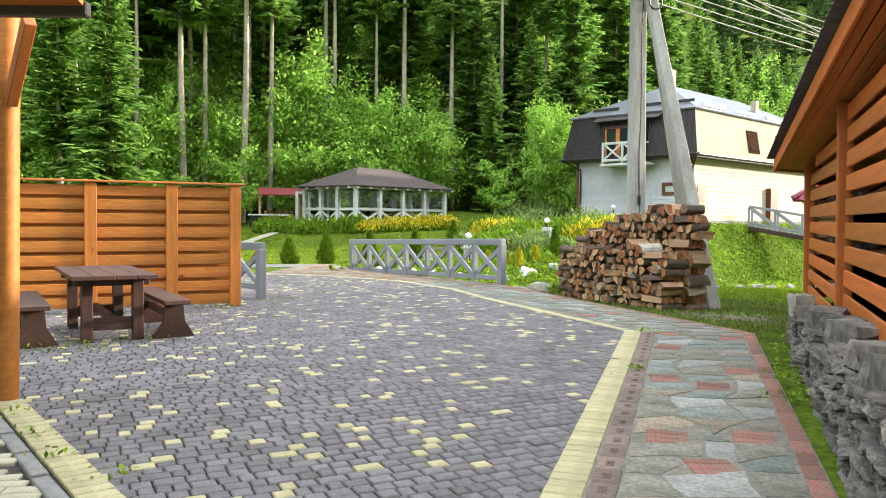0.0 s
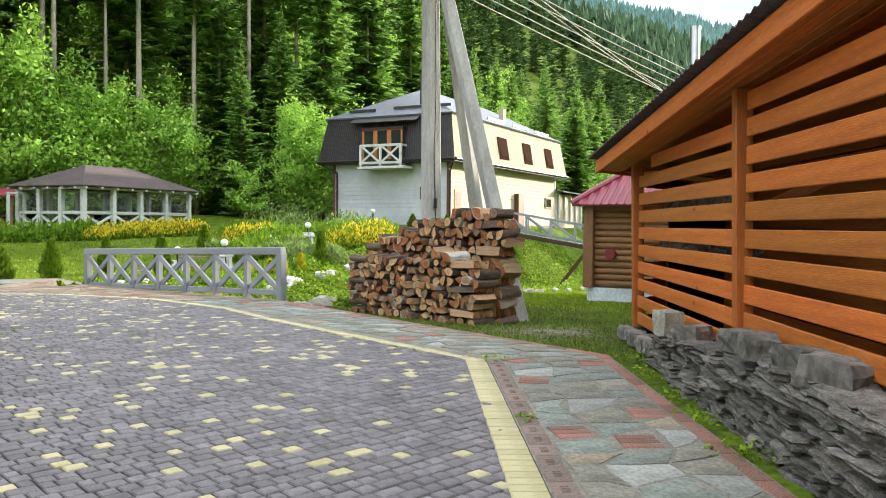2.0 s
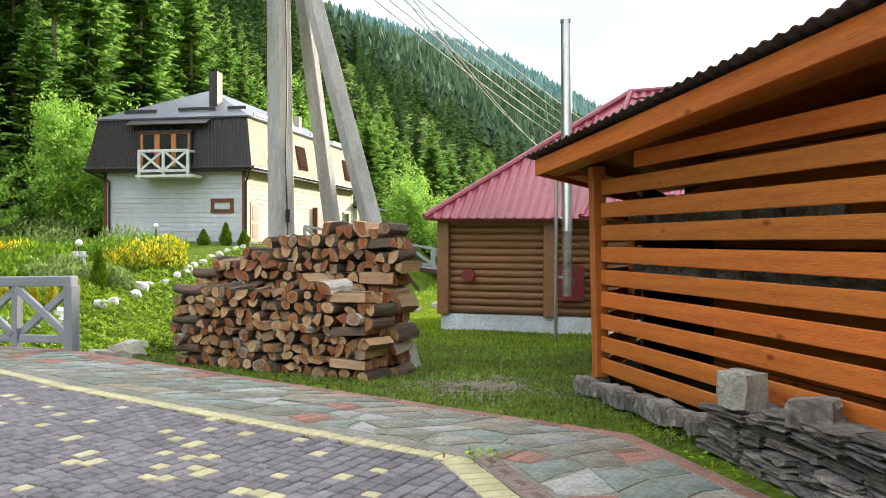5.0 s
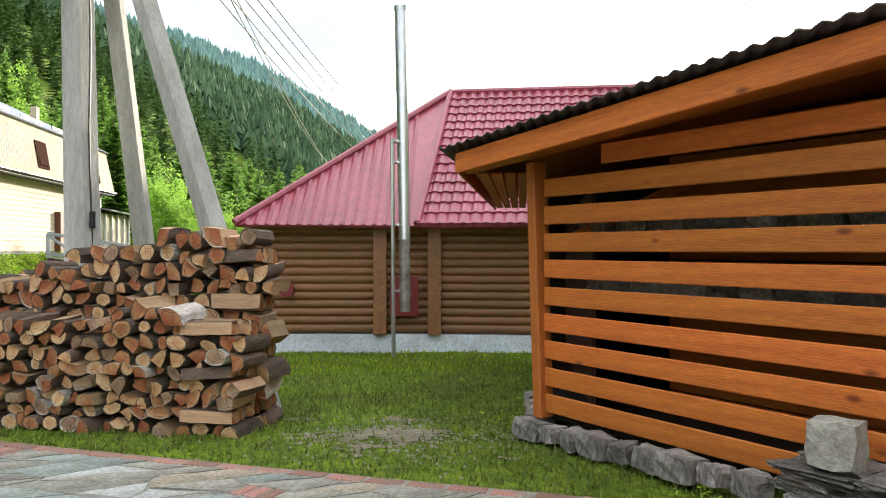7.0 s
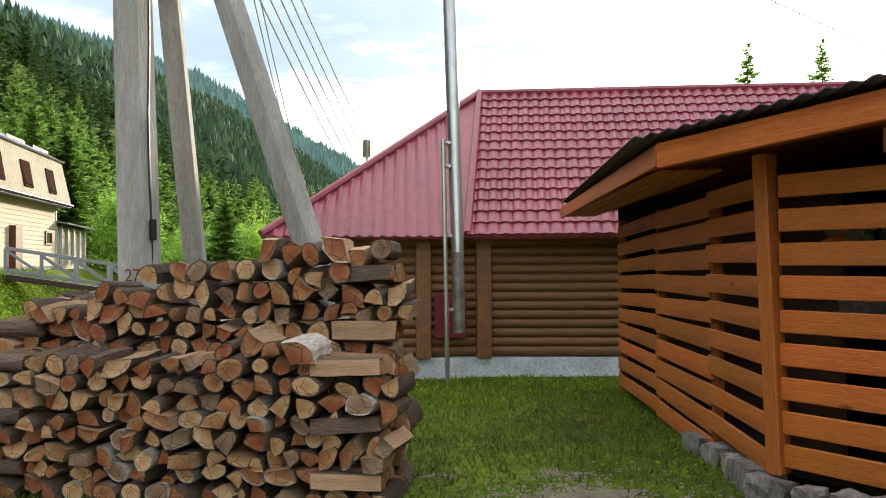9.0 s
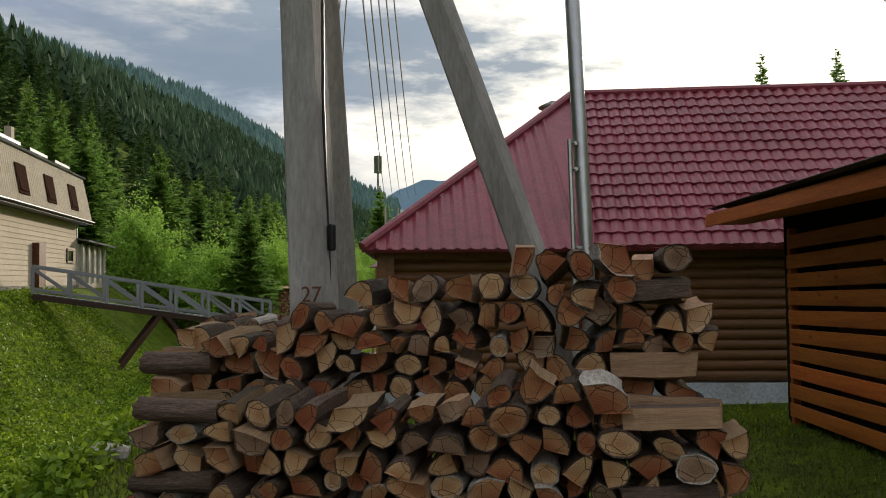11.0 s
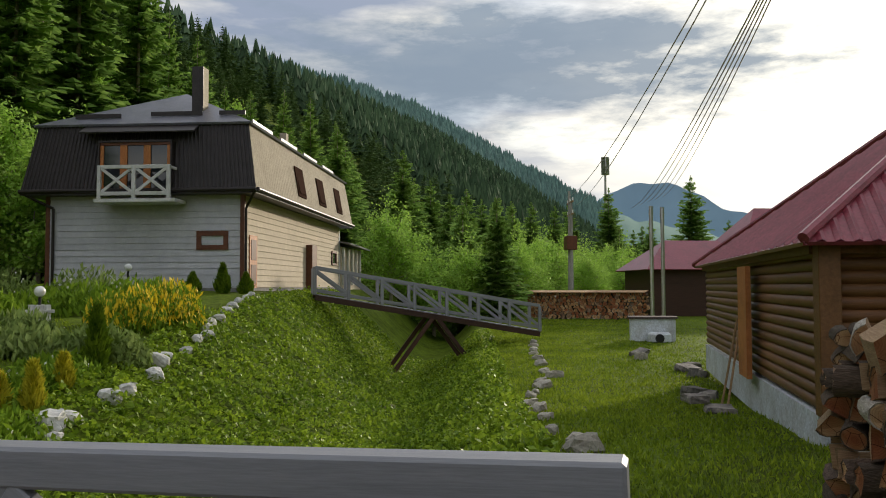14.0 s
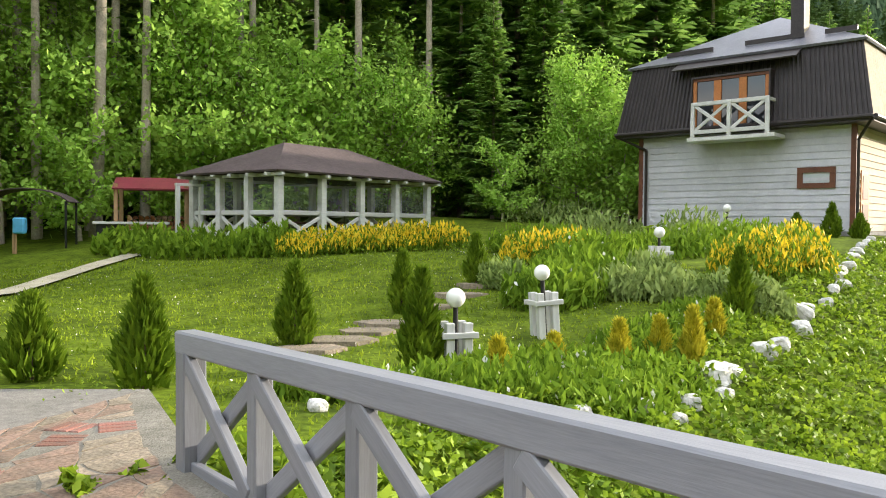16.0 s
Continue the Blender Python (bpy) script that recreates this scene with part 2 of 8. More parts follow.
PATH_MORTAR = mat("pale_path_mortar", (0.24, 0.225, 0.19), (0.155, 0.143, 0.118), 0.95, 12, 0.5, 70, dirt=0.35, grain=0.3)
FLAG = mat("grey_flagstone", (0.215, 0.205, 0.166), (0.135, 0.123, 0.098), 0.75, 4.5, 0.8, 30, rnd=0.22, dirt=0.3, contrast=(0.38, 0.64), grain=0.34)
FLAG_GREEN = mat("green_grey_flagstone", (0.185, 0.208, 0.185), (0.123, 0.136, 0.116), 0.7, 5.0, 0.8, 30, rnd=0.2, dirt=0.3, contrast=(0.38, 0.64), grain=0.34)
EDGE_BRICK = mat("worn_brown_edging", (0.21, 0.13, 0.106), (0.17, 0.145, 0.128), 0.85, 9.0, 0.5, 60, rnd=0.25, dirt=0.35, grain=0.34)
FLAG_PALE = mat("pale_flagstone", (0.3, 0.3, 0.28), (0.2, 0.2, 0.18), 0.75, 5.0, 0.7, 32, rnd=0.2, dirt=0.25, grain=0.3)
FLAG_RED = mat("reddish_flagstone", (0.265, 0.17, 0.125), (0.19, 0.145, 0.11), 0.8, 5.0, 0.7, 32, rnd=0.2, dirt=0.3, grain=0.34)
FLAG_RUST = mat("ochre_flagstone", (0.285, 0.23, 0.165), (0.19, 0.16, 0.12), 0.8, 5.0, 0.7, 32, rnd=0.2, dirt=0.3, grain=0.34)
BRICK = mat("red_brick", (0.27, 0.105, 0.072), (0.185, 0.128, 0.108), 0.85, 7.0, 0.4, 60, rnd=0.3, dirt=0.4, grain=0.38)
KERB = mat("grey_kerb", (0.27, 0.26, 0.25), (0.18, 0.17, 0.165), 0.9, 10, 0.4, 70, dirt=0.3)
ROCK = mat("grey_slate", (0.25, 0.225, 0.2), (0.11, 0.098, 0.09), 0.85, 4.0, 0.9, 22, rnd=0.35, stretch=(1, 1, 0.5), dirt=0.35, contrast=(0.36, 0.64), grain=0.38)
ROCK_LIGHT = mat("pale_block", (0.42, 0.40, 0.34), (0.27, 0.24, 0.2), 0.9, 6.0, 0.6, 35, rnd=0.2)
ROCK_WHITE = mat("whitewashed_rock", (0.56, 0.55, 0.53), (0.34, 0.33, 0.3), 0.85, 5.0, 0.5, 25, rnd=0.15, contrast=(0.45, 0.75))
BARK = mat("bark", (0.15, 0.105, 0.075), (0.065, 0.044, 0.032), 0.95, 9, 0.8, 40, rnd=0.35, grain=0.38)
BARK_PALE = mat("pale_bark", (0.56, 0.52, 0.46), (0.26, 0.22, 0.18), 0.95, 9, 0.6, 40, rnd=0.3)
SPLIT = mat("split_wood", (0.5, 0.34, 0.2), (0.3, 0.17, 0.09), 0.85, 6, 0.5, 50, rnd=0.35, stretch=(5, 0.6, 5), dirt=0.25)
# knots in the stained boards
for board in (ORANGE, FENCE_WOOD, ORANGE_DARK):
    kn, kl = board.node_tree.nodes, board.node_tree.links
    k_tc, k_map, k_vor, k_ramp, k_mix = kn.new("ShaderNodeTexCoord"), kn.new("ShaderNodeMapping"), kn.new("ShaderNodeTexVoronoi"), kn.new("ShaderNodeValToRGB"), kn.new("ShaderNodeMixRGB")
    k_map.inputs["Scale"].default_value = (1.6, 3.0, 3.6)
    k_vor.inputs["Scale"].default_value = 1.0
    k_ramp.color_ramp.elements[0].position, k_ramp.color_ramp.elements[1].position = 0.04, 0.10
    k_ramp.color_ramp.elements[0].color, k_ramp.color_ramp.elements[1].color = (1, 1, 1, 1), (0, 0, 0, 1)
    k_mix.blend_type = "MULTIPLY"
    k_mix.inputs[2].default_value = (0.35, 0.28, 0.25, 1)
    k_src = kn["Principled BSDF"].inputs["Base Color"].links[0].from_socket
    k_oi, k_add = kn.new("ShaderNodeObjectInfo"), kn.new("ShaderNodeVectorMath")
    kl.new(k_tc.outputs["Object"], k_map.inputs["Vector"])
    k_mul = kn.new("ShaderNodeMath")
    k_mul.operation, k_mul.inputs[1].default_value = "MULTIPLY", 37.0
    kl.new(k_oi.outputs["Random"], k_mul.inputs[0])
    kl.new(k_map.outputs[0], k_add.inputs[0])
    kl.new(k_mul.outputs[0], k_add.inputs[1])
    kl.new(k_add.outputs[0], k_vor.inputs["Vector"])
    kl.new(k_vor.outputs["Distance"], k_ramp.inputs[0])
    kl.new(k_ramp.outputs[0], k_mix.inputs[0])
    kl.new(k_src, k_mix.inputs[1])
    kl.new(k_mix.outputs[0], kn["Principled BSDF"].inputs["Base Color"])
TRUNK = mat("spruce_trunk", (0.44, 0.38, 0.31), (0.3, 0.25, 0.2), 0.95, 3, 0.5, 15, rnd=0.25)
NEEDLE = mat("spruce_needles", (0.27, 0.42, 0.10), (0.175, 0.295, 0.065), 0.8, 0.5, 0, rnd=0.4, translucent=0.36, spec=0.06)
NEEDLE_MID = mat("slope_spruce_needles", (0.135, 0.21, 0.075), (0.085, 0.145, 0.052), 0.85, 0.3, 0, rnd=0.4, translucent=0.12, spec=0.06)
# Some bluish distance haze is mixed into the far spruce's base colour.
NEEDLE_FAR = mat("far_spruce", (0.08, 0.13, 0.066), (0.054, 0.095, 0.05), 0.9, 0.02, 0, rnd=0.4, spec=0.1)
LEAF = mat("broad_leaf", (0.40, 0.60, 0.115), (0.30, 0.48, 0.08), 0.6, 0.8, 0, rnd=0.2, translucent=0.36, spec=0.12)
THUJA = mat("thuja_green", (0.15, 0.225, 0.014), (0.075, 0.14, 0.01), 0.8, 3, 0, rnd=0.3, translucent=0.2, spec=0.06)
THUJA_Y = mat("golden_thuja", (0.55, 0.48, 0.035), (0.36, 0.36, 0.03), 0.8, 3, 0, rnd=0.3, translucent=0.2, spec=0.06)
HERB = mat("herb_green", (0.2, 0.31, 0.026), (0.12, 0.21, 0.018), 0.8, 1.5, 0, rnd=0.35, translucent=0.3, spec=0.06)
SILVER = mat("silver_green_herb", (0.27, 0.34, 0.11), (0.17, 0.25, 0.06), 0.85, 1.5, 0, rnd=0.25, translucent=0.25, spec=0.06)
FLOWER = mat("yellow_flower", (0.8, 0.62, 0.03), (0.75, 0.52, 0.02), 0.7, 2, 0, rnd=0.2, translucent=0.2)
FLOWER_W = mat("white_flower", (0.75, 0.75, 0.68), None, 0.7, 2, 0, rnd=0.1)
GRASS = mat("grass_ground", (0.12, 0.17, 0.013), (0.045, 0.072, 0.008), 0.9, 2.2, 0.5, 14, dirt=0.4, contrast=(0.35, 0.7), spec=0.06, grain=0.38)
BLADE = mat("grass_blade", (0.28, 0.36, 0.03), (0.13, 0.2, 0.016), 0.75, 0.7, 0, rnd=0.3, translucent=0.35, spec=0.06)
BLADE_DRY = mat("worn_grass_blade", (0.15, 0.225, 0.03), (0.12, 0.12, 0.05), 0.75, 0.9, 0, rnd=0.4, translucent=0.3, spec=0.06)
EARTH = mat("bare_earth", (0.21, 0.18, 0.125), (0.12, 0.1, 0.06), 0.95, 9, 0.6, 50, dirt=0.4)
COVER = mat("bank_leaf", (0.29, 0.40, 0.03), (0.12, 0.21, 0.016), 0.5, 0.8, 0, rnd=0.45, translucent=0.3, spec=0.14)
GLOBE = mat("white_lamp_globe", (0.85, 0.85, 0.83), (0.8, 0.8, 0.78), 0.25, 3, 0, spec=0.5, grain=0.05)
CABLE = mat("pale_cable", (0.42, 0.42, 0.36), None, 0.6, 3, 0)
BLIND = mat("brown_blind", (0.05, 0.022, 0.014), None, 1.0, 5, 0, spec=0.02)
GRAVEL = mat("gravel_patch", (0.24, 0.21, 0.18), (0.17, 0.15, 0.12), 0.95, 25, 0.6, 60)
# Distance haze is put into these two base colours.
HAZE_WOOD = mat("haze_tinted_spruce", (0.17, 0.265, 0.235), (0.12, 0.205, 0.185), 1.0, 0.012, 0, rnd=0.25, spec=0.02)
FAR_HAZE_BLUE = mat("haze_tinted_mountain", (0.22, 0.34, 0.43), (0.19, 0.30, 0.385), 1.0, 0.01, 0)


# ---- building helpers ----
class Geo:
    """Collects corners and faces of one mesh."""

    def __init__(self):
        self.v, self.f, self.mi = [], [], []

    def add(self, verts, faces, mi=0):
        o = len(self.v)
        self.v.extend(verts)
        self.f.extend([tuple(i + o for i in f) for f in faces])
        self.mi.extend([mi] * len(faces))
        return self

    def box(self, x0, x1, y0, y1, z0, z1, m=None, c=0.0, mi=0):
        """A box; c is the width of its chamfered edges."""
        if c <= 0:
            vs = [(x, y, z) for x in (x0, x1) for y in (y0, y1) for z in (z0, z1)]
            fs = [(0, 1, 3, 2), (4, 6, 7, 5), (0, 4, 5, 1), (2, 3, 7, 6), (0, 2, 6, 4), (1, 5, 7, 3)]
        else:
            vs, idx = [], {}
            for i, x in enumerate((x0, x1)):
                for j, y in enumerate((y0, y1)):
                    for k, z in enumerate((z0, z1)):
                        sx, sy, sz = (c, -c)[i], (c, -c)[j], (c, -c)[k]
                        for ax, p in enumerate(((x, y + sy, z + sz), (x + sx, y, z + sz), (x + sx, y + sy, z))):
                            idx[i, j, k, ax] = len(vs)
                            vs.append(p)
            g = idx
            fs = [tuple(g[i, *jk, 0] for jk in ((0, 0), (0, 1), (1, 1), (1, 0))[:: (1, -1)[i == 0]][::-1]) for i in (0, 1)]
            fs += [tuple(g[ik[0], j, ik[1], 1] for ik in ((0, 0), (1, 0), (1, 1), (0, 1))[:: (1, -1)[j]]) for j in (0, 1)]
            fs += [tuple(g[*ij, k, 2] for ij in ((0, 0), (0, 1), (1, 1), (1, 0))[:: (1, -1)[k]]) for k in (0, 1)]
            for j in (0, 1):
                for k in (0, 1):
                    fs.append((g[0, j, k, 1], g[1, j, k, 1], g[1, j, k, 2], g[0, j, k, 2])[:: (1, -1)[j == k]])
            for i in (0, 1):
                for k in (0, 1):
                    fs.append((g[i, 0, k, 0], g[i, 1, k, 0], g[i, 1, k, 2], g[i, 0, k, 2])[:: (1, -1)[i != k]])
            for i in (0, 1):
                for j in (0, 1):
                    fs.append((g[i, j, 0, 0], g[i, j, 1, 0], g[i, j, 1, 1], g[i, j, 0, 1])[:: (1, -1)[i == j]])
            for i in (0, 1):
                for j in (0, 1):
                    for k in (0, 1):
                        fs.append((g[i, j, k, 0], g[i, j, k, 1], g[i, j, k, 2])[:: (1, -1)[(i + j + k) % 2 == 0]])
        if m is not None:
            vs = [tuple(m @ Vector(p)) for p in vs]
        return self.add(vs, fs, mi)

    def tube(self, p0, p1, r0, r1=None, n=10, cap=True, mi=0, capmi=None):
        p0, p1 = Vector(p0), Vector(p1)
        r1 = r0 if r1 is None else r1
        d = (p1 - p0).normalized()
        s = d.orthogonal().normalized()
        t = d.cross(s)
        ring = [s * math.cos(2 * math.pi * i / n) + t * math.sin(2 * math.pi * i / n) for i in range(n)]
        self.add([tuple(p0 + q * r0) for q in ring] + [tuple(p1 + q * r1) for q in ring], [(i, (i + 1) % n, n + (i + 1) % n, n + i) for i in range(n)], mi)
        if cap:
            self.add([tuple(p0 + q * r0) for q in ring], [tuple(range(n))[::-1]], mi if capmi is None else capmi)
            self.add([tuple(p1 + q * r1) for q in ring], [tuple(range(n))], mi if capmi is None else capmi)
        return self

    def rope(self, pts, r, n=5):
        """One closed tube along a line of points."""
        o = len(self.v)
        pts = [Vector(p) for p in pts]
        for i, p in enumerate(pts):
            d = (pts[min(i + 1, len(pts) - 1)] - pts[max(i - 1, 0)]).normalized()
            s = d.cross(Vector((0.3, 0.2, 1))).normalized()
            t = d.cross(s)
            self.v.extend(tuple(p + s * r * math.cos(2 * math.pi * k / n) + t * r * math.sin(2 * math.pi * k / n)) for k in range(n))
        for i in range(len(pts) - 1):
            self.f.extend((o + i * n + k, o + i * n + (k + 1) % n, o + (i + 1) * n + (k + 1) % n, o + (i + 1) * n + k) for k in range(n))
            self.mi.extend([0] * n)
        return self

    def prism(self, poly, z0, z1, mi=0, c=0.0):
        """A flat outline raised from z0 to z1, its upper edge taken in by c."""
        n = len(poly)
        cx, cy = sum(p[0] for p in poly) / n, sum(p[1] for p in poly) / n
        top = []
        for x, y in poly:
            d = math.hypot(x - cx, y - cy) or 1
            k = max(0.3, 1 - c / d)
            top.append((cx + (x - cx) * k, cy + (y - cy) * k, z1))
        return self.add([(x, y, z0) for x, y in poly] + top, [tuple(range(n, 2 * n))] + [(i, (i + 1) % n, n + (i + 1) % n, n + i) for i in range(n)], mi)

    def slab(self, pts, th, mi=0):
        """A plate on corners in space, th thick downwards along its normal."""
        ps = [Vector(p) for p in pts]
        nrm = (ps[1] - ps[0]).cross(ps[2] - ps[0]).normalized()
        n = len(ps)
        low = [p - nrm * th for p in ps]
        return self.add([tuple(p) for p in ps + low], [tuple(range(n)), tuple(range(n, 2 * n))[::-1]] + [(i, n + i, n + (i + 1) % n, (i + 1) % n) for i in range(n)], mi)

    def mesh(self, name, *mats, smooth=False):
        me = bpy.data.meshes.new(name)
        me.from_pydata(self.v, [], self.f)
        for m in mats:
            me.materials.append(m)
        if len(mats) > 1:
            me.polygons.foreach_set("material_index", self.mi)
        if smooth:
            me.polygons.foreach_set("use_smooth", [True] * len(self.f))
        me.update()
        return me


def part(name, geo, material, parent=None, label="", m=None, smooth=False):
    me = geo if isinstance(geo, bpy.types.Mesh) else geo.mesh(name, *(material if isinstance(material, tuple) else (material,)), smooth=smooth)
    ob = new(name, me)
    if parent is not None:
        ob.parent = parent
    if m is not None:
        ob.matrix_basis = m
    if label:
        ob["label"] = label
    return ob


def thing(name, label, category, m=None, group="", kind=""):
    ob = new(name)
    ob.empty_display_size = 0.2
    if m is not None:
        ob.matrix_basis = m
    return tagged(ob, label, category, group, kind)


PLANKS = {}


def plank(name, p0, p1, w, th, material, parent, up=(0, 0, 1), label="", c=0.006):
    """A board from p0 to p1, w high along up and th thick; its grain runs along it."""
    p0, p1 = Vector(p0), Vector(p1)
    d = p1 - p0
    x = d.normalized()
    z = (Vector(up) - x * x.dot(Vector(up))).normalized()
    y = z.cross(x)
    key = (round(d.length, 3), w, th, material.name, c)
    if key not in PLANKS:
        PLANKS[key] = Geo().box(-d.length / 2, d.length / 2, -th / 2, th / 2, -w / 2, w / 2, None, c).mesh("board", material)
    m = Matrix((x, y, z)).transposed().to_4x4()
    m.translation = (p0 + p1) / 2
    return part(name, PLANKS[key], None, parent, label, m)


def lerp(a, b, t):
    return a + (b - a) * t


def interp(x, *nodes):
    return float(np.interp(x, [n[0] for n in nodes], [n[1] for n in nodes]))


def smooth01(t):
    t = min(1.0, max(0.0, t))
    return t * t * (3 - 2 * t)


# ---- ground ----
KX, KY, DX, DY = 5.07, 20.1, 0.682, 0.731


def sq(x, y):
    """Along the ditch, and across it from the stones of its near bank."""
    return (x - KX) * DX + (y - KY) * DY, -(x - KX) * DY + (y - KY) * DX


def hill(x, y):
    d = -0.5 * x + 0.866 * y
    k = max(0.0, d - 46)
    h = 0.66 * (k if k > 14 else k * k / 28) - (4.62 if k > 14 else 0.0)
    h = max(0.0, h)
    top = interp(x, (0, 72), (150, 82), (260, 105), (430, 133), (900, 140)) + 8 * noise.noise((x * 0.012, y * 0.012, 0))
    if h > top - 20:
        h = top - 20 + 20 * (1 - math.exp(-(h - top + 20) / 20))
    return h


def yard_z(x):
    return 0.017 * x


def ground(x, y):
    s, q = sq(x, y)
    zr = interp(s, (-14, -0.02), (-8.5, 0.0), (-6, -0.1), (-4, -0.2), (0, -0.33), (10, -0.9), (22, -0.82), (36, -0.52), (60, -0.45), (120, -2))
    zl = interp(s, (-14, -0.06), (-5, -0.08), (0, -0.28), (2.7, -0.3), (9.7, 0.55), (17, 1.1), (20, 1.2), (45, 1.2), (150, 0)) + 0.035 * min(max(q - 7.2, 0.0), 18.0) * smooth01((s + 4) / 8)
    if q <= 0:
        z = zr
    elif q >= 7.0:
        z = zl
    else:
        zb = interp(s, (-5, -1.2), (0, -1.7), (8, -1.95), (30, -2.1), (80, -2.4))
        if q < 2.3:
            ditch = lerp(zr, zb, smooth01(q / 2.3))
        elif q < 3.0:
            ditch = zb
        else:
            ditch = lerp(zb, zl, smooth01((q - 3.0) / 4.2) * 0.55 + 0.45 * (q - 3.0) / 4.0)
        flat = lerp(zr, zl, q / 7.0)
        z = lerp(flat, ditch, smooth01((s + 4.9) / 0.7) * (1 - smooth01((s - 60) / 40)))
    if s < -5 or q < -1:
        k = smooth01((-s - 4.2) / 1.2)
        if x < 3.8:
            z = lerp(z, min(z, yard_z(x) - 0.05), k)
    z += 0.04 * noise.noise((x * 0.5, y * 0.5, 3.0)) * smooth01((s + 4) / 4 if q > 0 else (x - 3.5) / 3)
    # Unseen hill on the opposite side, added to block low sky light.
    far = max(0.0, -(-0.5 * x + 0.866 * y) - 45)
    return z + hill(x, y) + 120 * smooth01(far / 260)


def axis(lo, hi, a0, a1, step):
    out = list(np.arange(a0, a1 + 1e-6, step))
    k, d = a0, step
    while k > lo:
        d *= 1.22
        k -= d
        out.insert(0, k)
    k, d = a1, step
    while k < hi:
        d *= 1.22
        k += d
        out.append(k)
    return out


xs, ys = axis(-900, 2600, -16, 32, 0.45), axis(-700, 2600, 1, 56, 0.45)
g = Geo()
g.v = [(x, y, ground(x, y)) for y in ys for x in xs]
nx = len(xs)
g.f = [(j * nx + i, j * nx + i + 1, (j + 1) * nx + i + 1, (j + 1) * nx + i) for j in range(len(ys) - 1) for i in range(nx - 1)]
g.mi = [0] * len(g.f)
tagged(part("ground", g, GRASS, smooth=True), "short green grass over yard edge, ditch and hillside", "grass", kind="structure")


def arc_mesh(name, az0, az1, dist, prof, material, label):
    gg = Geo()
    n = 60
    for i in range(n + 1):
        az = radians(lerp(az0, az1, i / n))
        h = prof(i / n)
        for dd, hh in ((dist, -40), (dist + 50, h), (dist + 300, -40)):
            gg.v.append((math.sin(az) * dd, math.cos(az) * dd, hh))
    for i in range(n):
        for k in (0, 1):
            gg.f.append((3 * i + k, 3 * i + k + 1, 3 * i + 4 + k, 3 * i + 3 + k))
            gg.mi.append(0)
    return tagged(part(name, gg, material, smooth=True), label, "mountain", kind="structure")


arc_mesh("backdrop", 40, 75, 1900, lambda t: 140 + 103 * math.exp(-((t - 0.43) / 0.125) ** 2) + 20 * math.exp(-((t - 0.75) / 0.2) ** 2) + 5 * math.sin(t * 40) + 3 * math.sin(t * 97), FAR_HAZE_BLUE, "distant wooded mountain with blue haze put into its colour")



def ridge():
    """A higher wooded ridge up the valley, a kilometre off, its distance haze painted into the colour."""
    crest = lambda az: interp(az, (-10, 19), (10, 18.4), (21, 17.0), (27.5, 15.3), (33.3, 14.0), (38.7, 12.3), (42.8, 10.1), (46, 8.2), (52, 5.0), (60, 3.0))
    gg, r = Geo(), random.Random(9)
    n = 220
    for i in range(n + 1):
        az = lerp(-10, 60, i / n)
        a = radians(az)
        h = 950 * math.tan(radians(crest(az))) + 1.0 + 5 * noise.noise((az * 0.9, 2, 0))
        for dd, k in ((700, 0.28), (820, 0.7), (950, 1.0), (1150, 0.2)):
            gg.v.append((math.sin(a) * dd, math.cos(a) * dd, h * k))
    for i in range(n):
        for k in range(3):
            gg.f.append((4 * i + k, 4 * i + k + 1, 4 * i + 5 + k, 4 * i + 4 + k))
            gg.mi.append(0)
    tagged(part("backdrop", gg, HAZE_WOOD, smooth=True), "wooded ridge up the valley, haze painted into its blue-green", "mountain", kind="structure")
    cones = Geo()
    for i in range(9000):
        az = r.uniform(14, 52)
        f = r.random() ** 0.6
        dd, k = (lerp(820, 950, (f - 0.5) * 2), lerp(0.7, 1.0, (f - 0.5) * 2)) if f > 0.5 else (lerp(700, 820, f * 2), lerp(0.28, 0.7, f * 2))
        a = radians(az)
        z = (950 * math.tan(radians(crest(az))) + 1.0 + 5 * noise.noise((az * 0.9, 2, 0))) * k - 2
        x, y, h = math.sin(a) * dd, math.cos(a) * dd, r.uniform(8, 15)
        w = h * r.uniform(0.2, 0.32)
        ph = r.uniform(0, 2)
        cones.add([(x, y, z + h)] + [(x + w * math.cos(ph + q * 1.2566), y + w * math.sin(ph + q * 1.2566), z) for q in range(5)], [(0, 1 + q, 1 + (q + 1) % 5) for q in range(5)])
    tagged(part("ridge_woods", cones, HAZE_WOOD), "spruce woods on the far ridge, tinted with painted haze", "forest", kind="stuff")


ridge()

# ---- paved yard ----
YARD = [(-1.66, 3.8), (-0.1, 1.62), (0.05, 1.72), (2.36, 9.52), (0.77, 13.8), (0.28, 15.5), (-0.9, 17.7), (-2.75, 19.5), (-4.6, 20.4), (-9.0, 21.0), (-9.0, 10.3), (-6.6, 9.3), (-4.55, 7.6)]
PATH_IN = [(-1.98, -5.2), (0.69, 3.89), (2.36, 9.52), (0.77, 13.8), (0.28, 15.5), (-0.9, 17.7), (-2.75, 19.5), (-4.6, 20.4), (-4.25, 22.9), (-3.95, 23.0)]
PATH_OUT = [(-0.9, -5.4), (1.92, 3.85), (3.62, 9.35), (2.35, 13.0), (1.75, 14.9), (1.12, 16.6), (-2.4, 21.9), (-2.62, 22.6), (-3.4, 24.45)]


